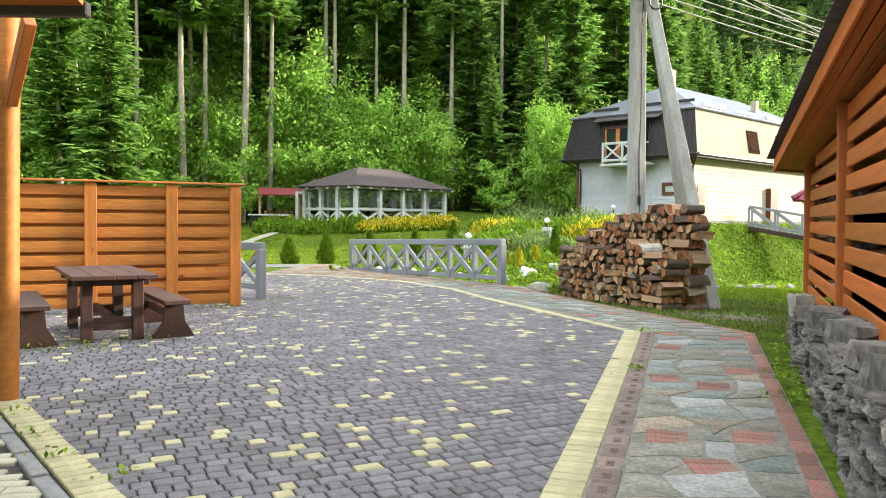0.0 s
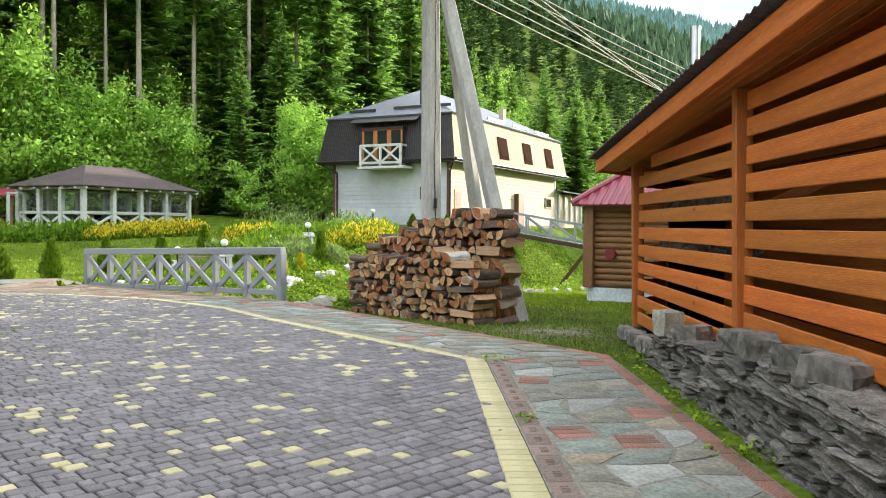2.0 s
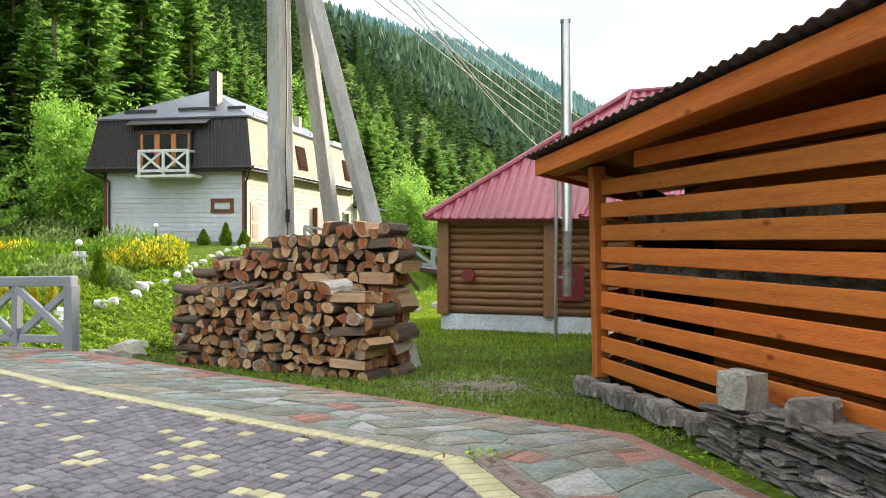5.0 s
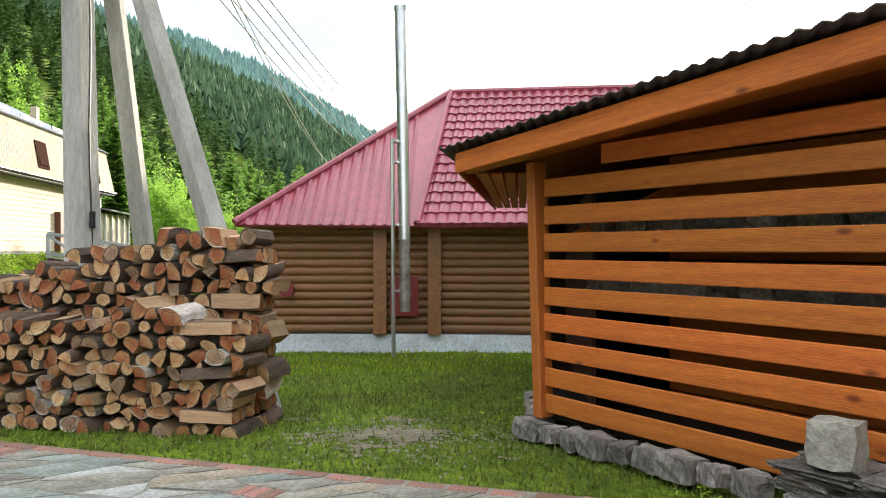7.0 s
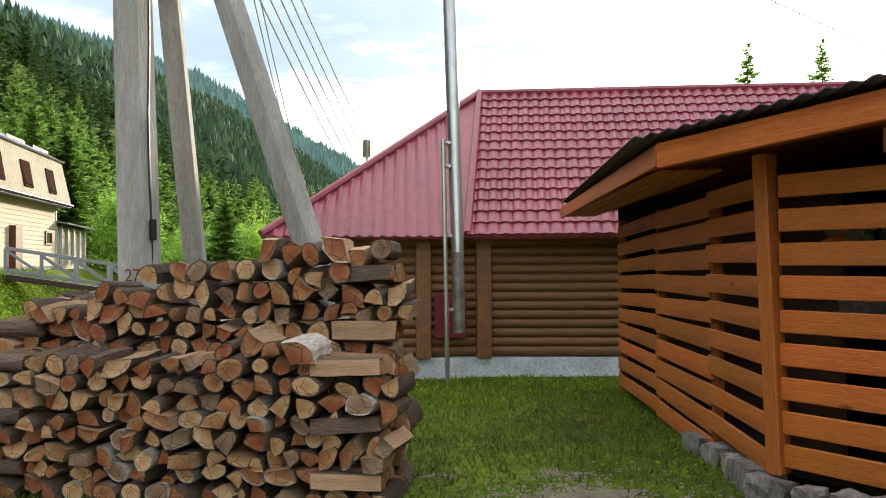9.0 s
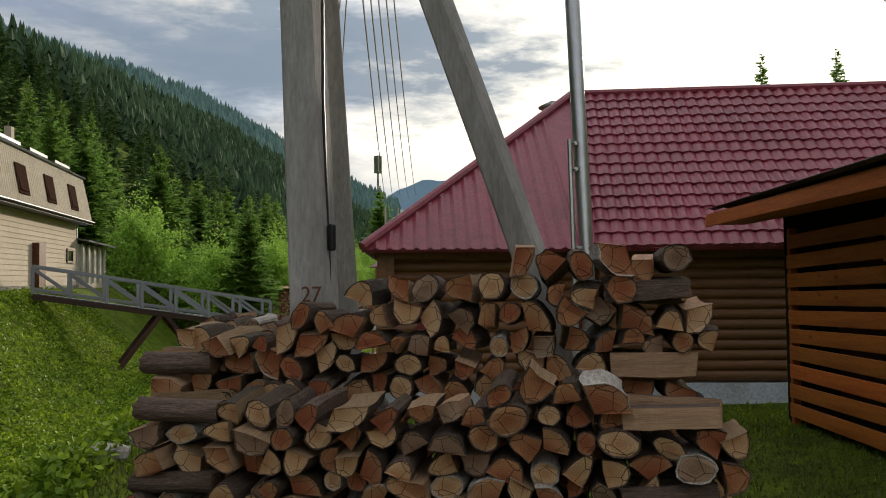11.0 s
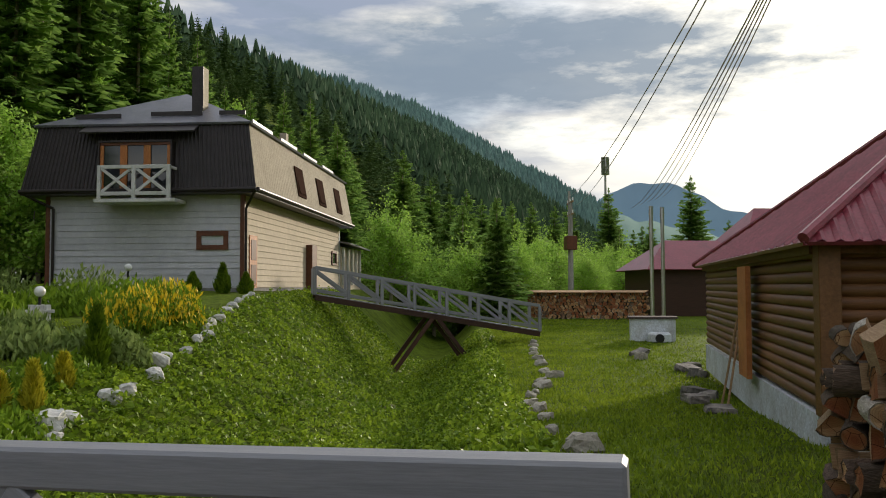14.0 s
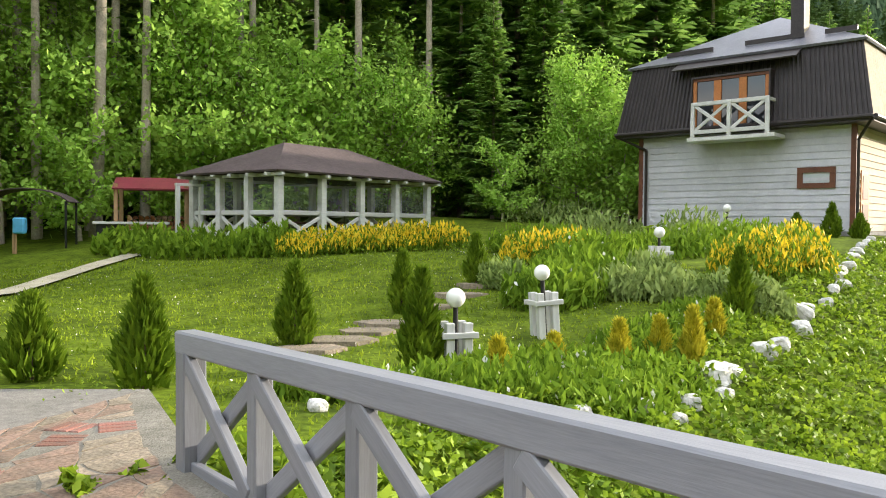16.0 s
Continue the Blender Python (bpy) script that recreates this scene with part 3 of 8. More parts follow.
def flat_piece(name, poly, z, material, label, cat, th=0.12):
    gg = Geo()
    gg.add([(x, y, yard_z(x) + z) for x, y in poly] + [(x, y, yard_z(x) + z - th) for x, y in poly], [tuple(range(len(poly)))[:: 1]] + [(i, len(poly) + i, len(poly) + (i + 1) % len(poly), (i + 1) % len(poly)) for i in range(len(poly))])
    return tagged(part(name, gg, material), label, cat, kind="structure")


flat_piece("concrete_apron", [(-3.95, 23.03), (-3.42, 24.43), (-9.5, 25.2), (-9.5, 23.03)], 0.0, MORTAR, "smooth grey concrete apron beside the lawn", "concrete")
yard = flat_piece("pavement", YARD[::1], -0.018, JOINT, "courtyard paved with grey-violet and yellow block pavers", "paving")
path = flat_piece("footpath", PATH_IN + PATH_OUT[::-1], 0.0, PATH_MORTAR, "crazy-paved footpath of grey flagstones edged with red bricks", "footpath")
terrace = flat_piece("terrace", [(-3.3, 6.2), (-1.62, 3.95), (-0.06, 1.7), (-0.5, 0.4), (-2.0, -5.0), (-9.0, -5.0), (-9.0, 6.2)], -0.02, JOINT, "beige slab terrace before the house", "paving")


# ---- house ----
def house():
    W, L, Z0, ZE, ZM, ZR = 6.8, 15.4, 1.25, 4.55, 6.85, 8.75
    H = thing("house", "two-storey guesthouse with grey siding and dark mansard roof", "house", pose(12.14, 39.76, 0, 0, 0, 44.46))
    t = 0.22
    part("wall", Geo().box(0, t, 0, W, Z0 - 1.6, ZE), SIDING, H)
    part("wall", Geo().box(L - t, L, 0, W, Z0 - 1.6, ZE), SIDING, H)
    part("wall", Geo().box(t, L - t, 0, t, Z0 - 1.6, ZE), SIDING_CREAM_LIT, H, "siding wall with sunlight put into its cream colour")
    part("wall", Geo().box(t, L - t, W - t, W, Z0 - 1.6, ZE), SIDING, H)
    n = 15
    for i in range(n):
        z = Z0 + 0.12 + i * (ZE - Z0 - 0.12) / n
        h = (ZE - Z0 - 0.12) / n - 0.006
        g1 = Geo().add([(-0.03, 0.08, z), (-0.03, W - 0.08, z), (-0.006, W - 0.08, z + h), (-0.006, 0.08, z + h), (0.004, 0.08, z), (0.004, W - 0.08, z)], [(0, 3, 2, 1), (0, 1, 5, 4)])
        part("siding_board", g1, SIDING, H)
        g1 = Geo().add([(0.08, -0.03, z), (L - 0.08, -0.03, z), (L - 0.08, -0.006, z + h), (0.08, -0.006, z + h), (0.08, 0.004, z), (L - 0.08, 0.004, z)], [(0, 1, 2, 3), (0, 4, 5, 1)])
        part("siding_board", g1, SIDING_CREAM_LIT, H)
    part("plinth", Geo().box(-0.06, L + 0.06, -0.06, W + 0.06, Z0 - 1.7, Z0 + 0.1), KERB, H)
    for x, y in ((-0.05, -0.05), (-0.05, W - 0.1), (L - 0.1, -0.05)):
        part("corner_trim", Geo().box(x, x + 0.15, y, y + 0.15, Z0 + 0.1, ZE, None, 0.01), TRIM if x < 1 and y > -1 else SIDING, H)
    # mansard: steep lower sheets, shallow upper ones
    o, q = 0.62, 0.22
    E4 = [(-o, -o, ZE), (L + o, -o, ZE), (L + o, W + o, ZE), (-o, W + o, ZE)]
    M4 = [(-q, -q, ZM), (L + q, -q, ZM), (L + q, W + q, ZM), (-q, W + q, ZM)]
    part("soffit", Geo().slab(E4, 0.1), DARK_ROOF, H)
    part("roof_side", Geo().slab([E4[0], E4[1], M4[1], M4[0]], 0.06), ROOF_LIT, H, "standing-seam mansard side, its gleam painted cream")
    for a4, b4, c4, d4 in ((0, 3, 3, 0), (1, 2, 2, 1), (2, 3, 3, 2)):
        pts = [E4[b4], E4[a4], M4[d4], M4[c4]] if a4 == 0 else [E4[a4], E4[b4], M4[c4], M4[d4]]
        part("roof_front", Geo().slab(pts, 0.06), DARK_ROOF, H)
    # corrugation ribs of the front sheet
    rib = Geo()
    for i in range(58):
        y = lerp(-o + 0.1, W + o - 0.1, i / 57)
        ym = lerp(-q + 0.05, W + q - 0.05, i / 57)
        rib.add([(-o - 0.012, y - 0.03, ZE), (-o - 0.04, y, ZE), (-o - 0.012, y + 0.03, ZE), (-q - 0.012, ym - 0.03, ZM), (-q - 0.04, ym, ZM), (-q - 0.012, ym + 0.03, ZM)], [(0, 3, 4, 1), (1, 4, 5, 2)])
    tagged(part("rib", rib, DARK_ROOF, H), kind="stuff")
    rib = Geo()
    for i in range(70):
        x = lerp(-o + 0.1, L + o - 0.1, i / 69)
        xm = lerp(-q + 0.05, L + q - 0.05, i / 69)
        rib.add([(x - 0.02, -o - 0.01, ZE), (x, -o - 0.016, ZE), (x + 0.02, -o - 0.01, ZE), (xm - 0.02, -q - 0.01, ZM), (xm, -q - 0.016, ZM), (xm + 0.02, -q - 0.01, ZM)], [(0, 1, 4, 3), (1, 2, 5, 4)])
    tagged(part("seam", rib, ROOF_LIT, H), kind="stuff")
    k = 0.35
    U4 = [(-k, -k, ZM), (L + k, -k, ZM), (L + k, W + k, ZM), (-k, W + k, ZM)]
    R0, R1 = (3.5, W / 2, ZR), (L - 3.5, W / 2, ZR)
    for pts in ([U4[3], U4[0], R0], [U4[0], U4[1], R1, R0], [U4[1], U4[2], R1], [U4[2], U4[3], R0, R1]):
        part("upper_roof", Geo().slab(pts, 0.08), LIGHT_ROOF, H)
    for fy0, fy1, f in ((4.4, 6.0, 0.16), (1.6, 3.4, 0.2), (0.1, 1.0, 0.2)):
        zz = lerp(ZM, ZR, f)
        xx = lerp(-k, 3.5, f)
        part("snow_guard", Geo().box(xx - 0.05, xx + 0.02, fy0, fy1, zz + 0.02, zz + 0.16), DARK_ROOF, H)
    for i in range(4):
        f = 0.13
        part("snow_guard", Geo().box(1.2 + i * 3.6, 3.6 + i * 3.6, lerp(-k, W / 2, f) - 0.05, lerp(-k, W / 2, f), lerp(ZM, ZR, f) + 0.02, lerp(ZM, ZR, f) + 0.15), LIGHT_ROOF, H)
    # Lit faces cream, face away from the sun dark: light put into colours.
    ch = part("chimney", Geo().box(1.0, 1.5, 1.8, 2.2, ZM + 0.2, ZM + 2.25, None, 0.01), ROOF_LIT, H, "sheet-clad chimney, lit faces painted cream and shaded face dark")
    part("chimney_shaded_face", Geo().box(0.98, 1.0, 1.8, 2.2, ZM + 0.2, ZM + 2.25), DARK_ROOF, ch)
    part("chimney", Geo().box(9.5, 9.9, 1.2, 1.5, ZM + 0.4, ZM + 1.5, None, 0.01), ROOF_LIT, H)
    # gutters and downpipes
    part("gutter", Geo().tube((-o - 0.05, -o, ZE + 0.02), (-o - 0.05, W + o, ZE + 0.02), 0.07), GUTTER, H)
    part("gutter", Geo().tube((-o, -o - 0.05, ZE + 0.02), (L + o, -o - 0.05, ZE + 0.02), 0.07), GUTTER, H)
    for a5, b5 in (((-o - 0.05, -o, ZE), (-0.1, -0.12, ZE - 0.55)), ((-o - 0.05, W + o, ZE), (-0.1, W - 0.25, ZE - 0.5))):
        part("downpipe", Geo().tube(a5, b5, 0.045).tube(b5, (b5[0], b5[1], Z0 - 0.3), 0.045), GUTTER, H)
    # dormer window with balcony
    y0, y1, z0, z1 = 2.24, 4.64, 4.75, 6.16
    dm = part("dormer", Geo().box(-0.72, 0.1, y0 - 0.05, y0, z0 - 0.2, z1 + 0.06).box(-0.72, 0.1, y1, y1 + 0.05, z0 - 0.2, z1 + 0.06).box(-0.72, 0.1, y0, y1, z1, z1 + 0.06).slab([(-0.78, y1 + 0.7, 6.5), (-0.78, y0 - 0.8, 6.5), (-0.12, y0 - 0.8, ZM + 0.02), (-0.12, y1 + 0.7, ZM + 0.02)], 0.05), DARK_ROOF, H)
    wd = part("window", Geo().box(-0.62, -0.6, y0, y1, z0 - 0.2, z1), GLASS, H)
    nn = 3
    for i in range(nn + 1):
        yy = lerp(y0, y1, i / nn)
        part("window_frame", Geo().box(-0.67, -0.622, max(y0, yy - 0.12), min(y1, yy + 0.12), z0 - 0.2, z1 - 0.1, None, 0.008), DOOR, wd)
    part("window_frame", Geo().box(-0.67, -0.622, y0, y1, z1 - 0.1, z1, None, 0.008), TRIM, wd)
    bal = part("balcony", Geo().box(-1.12, -0.2, 1.9, 4.62, ZE - 0.42, ZE - 0.3, None, 0.01), WHITE_PAINT, H, "white timber balcony with crossed rails")
    X = -1.05
    for y in (2.14, 3.3, 4.46):
        part("baluster", Geo().box(X - 0.05, X + 0.05, y - 0.06, y + 0.06, ZE - 0.3, 5.34, None, 0.008), WHITE_PAINT, bal)
    for z in (5.29, 4.42):
        part("rail", Geo().box(X - 0.04, X + 0.04, 2.08, 4.52, z - 0.06, z + 0.06, None, 0.008), WHITE_PAINT, bal)
    for ya, yb in ((2.2, 3.24), (3.36, 4.4)):
        plank("brace", (X, ya, 4.46), (X, yb, 5.25), 0.1, 0.05, WHITE_PAINT, bal)
        plank("brace", (X, ya, 5.25), (X, yb, 4.46), 0.1, 0.045, WHITE_PAINT, bal)
    for y in (2.12, 4.48):
        plank("rail", (X, y, 5.28), (-0.3, y, 5.28), 0.1, 0.05, WHITE_PAINT, bal)

    def window(y0, y1, z0, z1, side, pane, fw=0.09, mt=TRIM):
        if side == "front":
            w = part("window", Geo().box(-0.02, 0.0, y0, y1, z0, z1), pane, H)
            g6 = Geo().box(-0.075, -0.0205, y0, y1, z0, z0 + fw).box(-0.075, -0.0205, y0, y1, z1 - fw, z1).box(-0.075, -0.0205, y0, y0 + fw, z0 + fw, z1 - fw).box(-0.075, -0.0205, y1 - fw, y1, z0 + fw, z1 - fw)
        else:
            w = part("window", Geo().box(y0, y1, -0.035, -0.002, z0, z1), pane, H)
            g6 = Geo().box(y0, y1, -0.085, -0.0355, z0, z0 + fw).box(y0, y1, -0.085, -0.0355, z1 - fw, z1).box(y0, y0 + fw, -0.085, -0.0355, z0 + fw, z1 - fw).box(y1 - fw, y1, -0.085, -0.0355, z0 + fw, z1 - fw)
        part("window_frame", g6, mt, w)

    window(0.5, 1.58, 2.62, 3.25, "front", FROSTED, 0.16)
    window(13.5, 14.6, 2.45, 3.15, "side", GLASS, 0.1)
    d1 = part("door", Geo().box(0.55, 1.38, -0.05, 0.0, 1.35, 3.15, None, 0.006), DOOR, H, "orange-brown panel door")
    for z0, z1 in ((1.5, 2.15), (2.3, 3.0)):
        part("door_panel", Geo().box(0.68, 1.25, -0.064, -0.051, z0, z1, None, 0.006), TRIM, d1)
    part("door", Geo().box(8.4, 9.3, -0.3, 0.0, 1.3, 3.2, None, 0.006), TRIM, H, "dark brown door standing ajar")
    for x in (5.0, 8.65, 12.3):
        f0, f1 = 0.18, 0.70
        a0 = [(x, lerp(-o, -q, f0) - 0.05, lerp(ZE, ZM, f0)), (x + 1.25, lerp(-o, -q, f0) - 0.05, lerp(ZE, ZM, f0)), (x + 1.25, lerp(-o, -q, f1) - 0.05, lerp(ZE, ZM, f1)), (x, lerp(-o, -q, f1) - 0.05, lerp(ZE, ZM, f1))]
        w = part("roof_window", Geo().slab(a0, 0.04), BLIND, H)
        b0 = [(p[0] + (0.14 if i in (0, 3) else -0.14), p[1] - 0.012, p[2] + (0.14 if i < 2 else -0.14)) for i, p in enumerate(a0)]
        part("blind", Geo().slab(b0, 0.01), BLIND, w, "dark brown blind behind the pane")
    ax = thing("annex", "low cream annex with a lean-to roof behind the house", "house", pose(12.14, 39.76, 0, 0, 0, 44.46))
    part("wall", Geo().box(L + 0.05, L + 5.7, -0.1, W, Z0 - 1.6, 3.45), SIDING_CREAM_LIT, ax)
    part("roof", Geo().slab([(L - 0.1, -0.65, 3.65), (L + 6.0, -0.65, 3.55), (L + 6.0, W, 4.7), (L - 0.1, W, 4.8)], 0.08), LIGHT_ROOF, ax)
    for i in range(5):
        part("post", Geo().box(L + 0.3 + i * 1.2, L + 0.42 + i * 1.2, -0.24, -0.12, Z0 + 0.2, 3.45), WHITE_PAINT, ax)


house()


# ---- gazebo ----
def gazebo():
    W, L, Z0, ZE, ZR, o = 3.9, 6.7, 0.75, 2.95, 4.0, 0.38
    G = thing("gazebo", "white timber gazebo with crossed rails and brown shingle hip roof", "gazebo", pose(-4.35, 40.13, 0, 0, 0, 49.05))
    part("floor", Geo().box(-0.1, L + 0.1, -0.1, W + 0.1, Z0 - 0.6, Z0 + 0.08), KERB, G)
    E4 = [(-o, -o, ZE), (L + o, -o, ZE), (L + o, W + o, ZE), (-o, W + o, ZE)]
    R0, R1 = (W / 2, W / 2, ZR), (L - W / 2, W / 2, ZR)
    for pts in ([E4[3], E4[0], R0], [E4[0], E4[1], R1, R0], [E4[1], E4[2], R1], [E4[2], E4[3], R0, R1]):
        part("roof", Geo().slab(pts, 0.06), SHINGLE, G)
    for x0, x1, y0, y1 in ((0, L, -0.06, 0.06), (0, L, W - 0.06, W + 0.06), (-0.06, 0.06, 0.06, W - 0.06), (L - 0.06, L + 0.06, 0.06, W - 0.06)):
        part("beam", Geo().box(x0, x1, y0, y1, ZE - 0.16, ZE - 0.07, None, 0.008), WHITE_PAINT, G)
    posts = [(L * i / 4, 0) for i in range(5)] + [(L * i / 4, W) for i in range(5)] + [(0, W * i / 3) for i in (1, 2)] + [(L, W * i / 3) for i in (1, 2)]
    for x, y in posts:
        part("post", Geo().box(x - 0.1, x + 0.1, y - 0.1, y + 0.1, Z0 - 0.3, ZE - 0.16, None, 0.01), WHITE_PAINT, G)
    zr, zb = 1.77, 0.9
    for a7, b7, n7 in (((0, 0), (L, 0), 4), ((0, 0), (0, W), 3), ((0, W), (L, W), 4), ((L, 0), (L, W), 3)):
        for i in range(n7):
            p = [lerp(a7[k], b7[k], i / n7) for k in (0, 1)]
            q = [lerp(a7[k], b7[k], (i + 1) / n7) for k in (0, 1)]
            plank("rail", (*p, zr), (*q, zr), 0.13, 0.07, WHITE_PAINT, G)
            plank("brace", (*p, zb), (*q, zr - 0.08), 0.11, 0.05, WHITE_PAINT, G)
            plank("brace", (*p, zr - 0.08), (*q, zb), 0.11, 0.045, WHITE_PAINT, G)
            ax = "x" if a7[1] == b7[1] else "y"
            gg = Geo()
            if ax == "x":
                gg.box(p[0] + 0.1, q[0] - 0.1, p[1] - 0.004, p[1] + 0.004, zr + 0.07, ZE - 0.17)
            else:
                gg.box(p[0] - 0.004, p[0] + 0.004, p[1] + 0.1, q[1] - 0.1, zr + 0.07, ZE - 0.17)
            pn = part("clear_curtain", gg, FILM, G, "clear plastic weather curtain")
            pn.visible_shadow = False
    for i in range(9):
        part("rafter_end", Geo().box(lerp(-0.2, L + 0.2, i / 8) - 0.05, lerp(-0.2, L + 0.2, i / 8) + 0.05, -o - 0.02, 0.1, ZE - 0.15, ZE - 0.07), WHITE_PAINT, G)
    for i in range(6):
        part("rafter_end", Geo().box(-o - 0.02, 0.1, lerp(0.1, W + 0.2, i / 5) - 0.05, lerp(0.1, W + 0.2, i / 5) + 0.05, ZE - 0.15, ZE - 0.07), WHITE_PAINT, G)
    part("table", Geo().box(1.5, 5.2, 1.5, 2.4, 1.45, 1.52).box(1.7, 1.85, 1.6, 2.3, 0.8, 1.45).box(4.8, 4.95, 1.6, 2.3, 0.8, 1.45), BROWN, G)


gazebo()


# ---- log hut ----
def hut():
    H = thing("log_hut", "brown round-log hut with wine-red metal tile roof", "hut")
    EA, EL, EC, R = Vector((18.0, 26.57, 1.87)), Vector((8.27, 19.22, 1.87)), Vector((10.18, 16.66, 1.85)), Vector((13.4, 18.4, 4.82))
    side = (R - EC)
    along = Vector((0.50, -0.866, 0)).normalized()
    ER, RR = EC + along * 12.0, R + along * 14.0
    back = Vector((22.0, 22.0, 1.85))
    part("roof_hip", Geo().slab([EL, EC, R], 0.05), RED_ROOF, H, "ribbed wine-red hip sheet")
    part("roof_main", Geo().slab([EC, ER, RR, R], 0.05), RED_ROOF, H)
    part("roof_door_side", Geo().slab([EA, EL, R], 0.05), RED_ROOF, H)
    part("roof_back", Geo().slab([R, back, EA], 0.05), RED_ROOF, H)
    part("roof_back", Geo().slab([R, RR, back + along * 10, back], 0.05), RED_ROOF, H)

    # ribs of the hip sheets
    def ribs(a, b, apex, n, w):
        gg = Geo()
        nrm = (b - a).cross(apex - a).normalized()
        e = (b - a).normalized()
        for i in range(1, n):
            p = a.lerp(b, i / n)
            up = (nrm.cross(e)).normalized()
            ta = (apex - a)
            fa = (p - a).length / max(1e-6, ta.dot(e)) if (p - a).length < ta.dot(e) else (b - p).length / max(1e-6, (b - a).length - ta.dot(e))
            top = p + up * ta.dot(up) * min(1.0, max(0.02, fa))
            gg.add([tuple(p - e * w + nrm * 0.004), tuple(p + nrm * 0.035), tuple(p + e * w + nrm * 0.004), tuple(top - e * w + nrm * 0.004), tuple(top + nrm * 0.035), tuple(top + e * w + nrm * 0.004)], [(0, 1, 4, 3), (1, 2, 5, 4)])
        return gg

    tagged(part("rib", ribs(EL, EC, R, 17, 0.05), RED_ROOF, H), kind="stuff")
    tagged(part("rib", ribs(EA, EL, R, 26, 0.05), RED_ROOF, H), kind="stuff")
    # stepped metal tiles of the main slope: courses with scalloped noses
    nrm = (ER - EC).cross(R - EC).normalized()
    upv = nrm.cross(along)
    hgt, skew = (R - EC).dot(upv), (R - EC).dot(along)
    rows = 15
    for r in range(rows):
        gg = Geo()
        f0, f1 = r / rows, (r + 1) / rows
        s0 = skew * f0
        n = 60
        step = 0.2 / 4
        cnt = int((11.8 + 1.6 * f0) / step)
        for i in range(cnt + 1):
            x = s0 + i * step
            k = (x / 0.2) % 1.0
            wave = 0.028 * math.cos(2 * math.pi * k) + 0.012
            nose = 0.025 * math.cos(2 * math.pi * k)
            p = EC + along * x + upv * (hgt * f0 - nose) + nrm * (0.05 + wave)
            q = EC + along * max(x, skew * f1 if i == 0 else x) + upv * (hgt * f1) + nrm * (0.018 + wave)
            d0 = EC + along * x + upv * (hgt * f0 - nose) + nrm * 0.005
            gg.v += [tuple(d0), tuple(p), tuple(q)]
        for i in range(cnt):
            o = 3 * i
            gg.f += [(o, o + 3, o + 4, o + 1), (o + 1, o + 4, o + 5, o + 2)]
        gg.mi = [0] * len(gg.f)
        part("tile_course", gg, RED_ROOF, H)
    for a8, b8 in ((EC, R), (EL, R), (R, RR), (EA, R)):
        part("ridge_cap", Geo().tube(a8 + Vector((0, 0, 0.04)), b8 + Vector((0, 0, 0.06)), 0.07, n=8), RED_ROOF, H)
    # walls of round logs, set in from the eaves
    cen = Vector((15.5, 19.5, 0))

    def inset(p, k=0.55):
        d = Vector((cen.x - p.x, cen.y - p.y, 0))
        return Vector((p.x, p.y, 0)) + d.normalized() * k

    WA, WL, WC = inset(EA), inset(EL), inset(EC)
    WR = WC + along * 11
    zb, zt = -0.05, 1.85
    for p, q in ((WA, WL), (WL, WC), (WC, WR)):
        n = 13
        d = (q - p).normalized()
        for i in range(n):
            z = zb + (i + 0.5) * (zt - zb) / n
            r = (zt - zb) / n * 0.56
            part("log", Geo().tube(Vector((0, 0, 0)), Vector(((q - p).length, 0, 0)), r, n=12), LOGWALL, H, m=Matrix.Translation(p + Vector((0, 0, z))) @ pose(0, 0, 0, 0, 0, math.degrees(math.atan2(d.y, d.x))), smooth=True)
        nn = Vector((d.y, -d.x, 0))
        part("plinth", Geo().slab([p + nn * 0.1 + Vector((0, 0, -0.7)), q + nn * 0.1 + Vector((0, 0, -0.7)), q + nn * 0.1 + Vector((0, 0, zb - 0.03)), p + nn * 0.1 + Vector((0, 0, zb - 0.03))], 0.3), PLINTH, H)
        part("eave_board", Geo().slab([p + nn * 0.16 + Vector((0, 0, zt - 0.1)), q + nn * 0.16 + Vector((0, 0, zt - 0.1)), q + nn * 0.16 + Vector((0, 0, zt + 0.04)), p + nn * 0.16 + Vector((0, 0, zt + 0.04))], 0.1), LOGWALL, H)
    for p in (WL, WC + along * 0.2, WL.lerp(WC, 0.74)):
        part("corner_post", Geo().box(-0.12, 0.12, -0.12, 0.12, -0.08, 1.9, pose(p.x - 0.08, p.y - 0.06, 0, 0, 0, 40), 0.01), LOGWALL, H)
    # Hut floor in near-black, standing for the shade indoors.
    part("floor", Geo().prism([(p.x, p.y) for p in (WA, WL, WC, WR, Vector((21, 20, 0)))], -0.4, -0.2), INTERIOR_SHADE, H)
    # plank door on the far side
    d = (WL - WA).normalized()
    nn = Vector((d.y, -d.x, 0)) * 1.0
    if nn.x > 0:
        nn = -nn
    dp = WL.lerp(WA, 0.335)
    dr = part("door", Geo().slab([dp + nn * 0.2 + Vector((0, 0, -0.1)), dp - d * 0.85 + nn * 0.2 + Vector((0, 0, -0.1)), dp - d * 0.85 + nn * 0.2 + Vector((0, 0, 1.7)), dp + nn * 0.2 + Vector((0, 0, 1.7))], 0.08), DOOR, H, "orange plank door")
    # red access hatch and valve disc
    d = (WC - WL).normalized()
    nn = Vector((d.y, -d.x, 0))
    hp = WL.lerp(WC, 0.80)
    part("hatch", Geo().slab([hp + nn * 0.2 + Vector((0, 0, 0.25)), hp + d * 0.5 + nn * 0.2 + Vector((0, 0, 0.25)), hp + d * 0.5 + nn * 0.2 + Vector((0, 0, 0.95)), hp + nn * 0.2 + Vector((0, 0, 0.95))], 0.03), RED_PAINT, H, "dark red metal hatch")
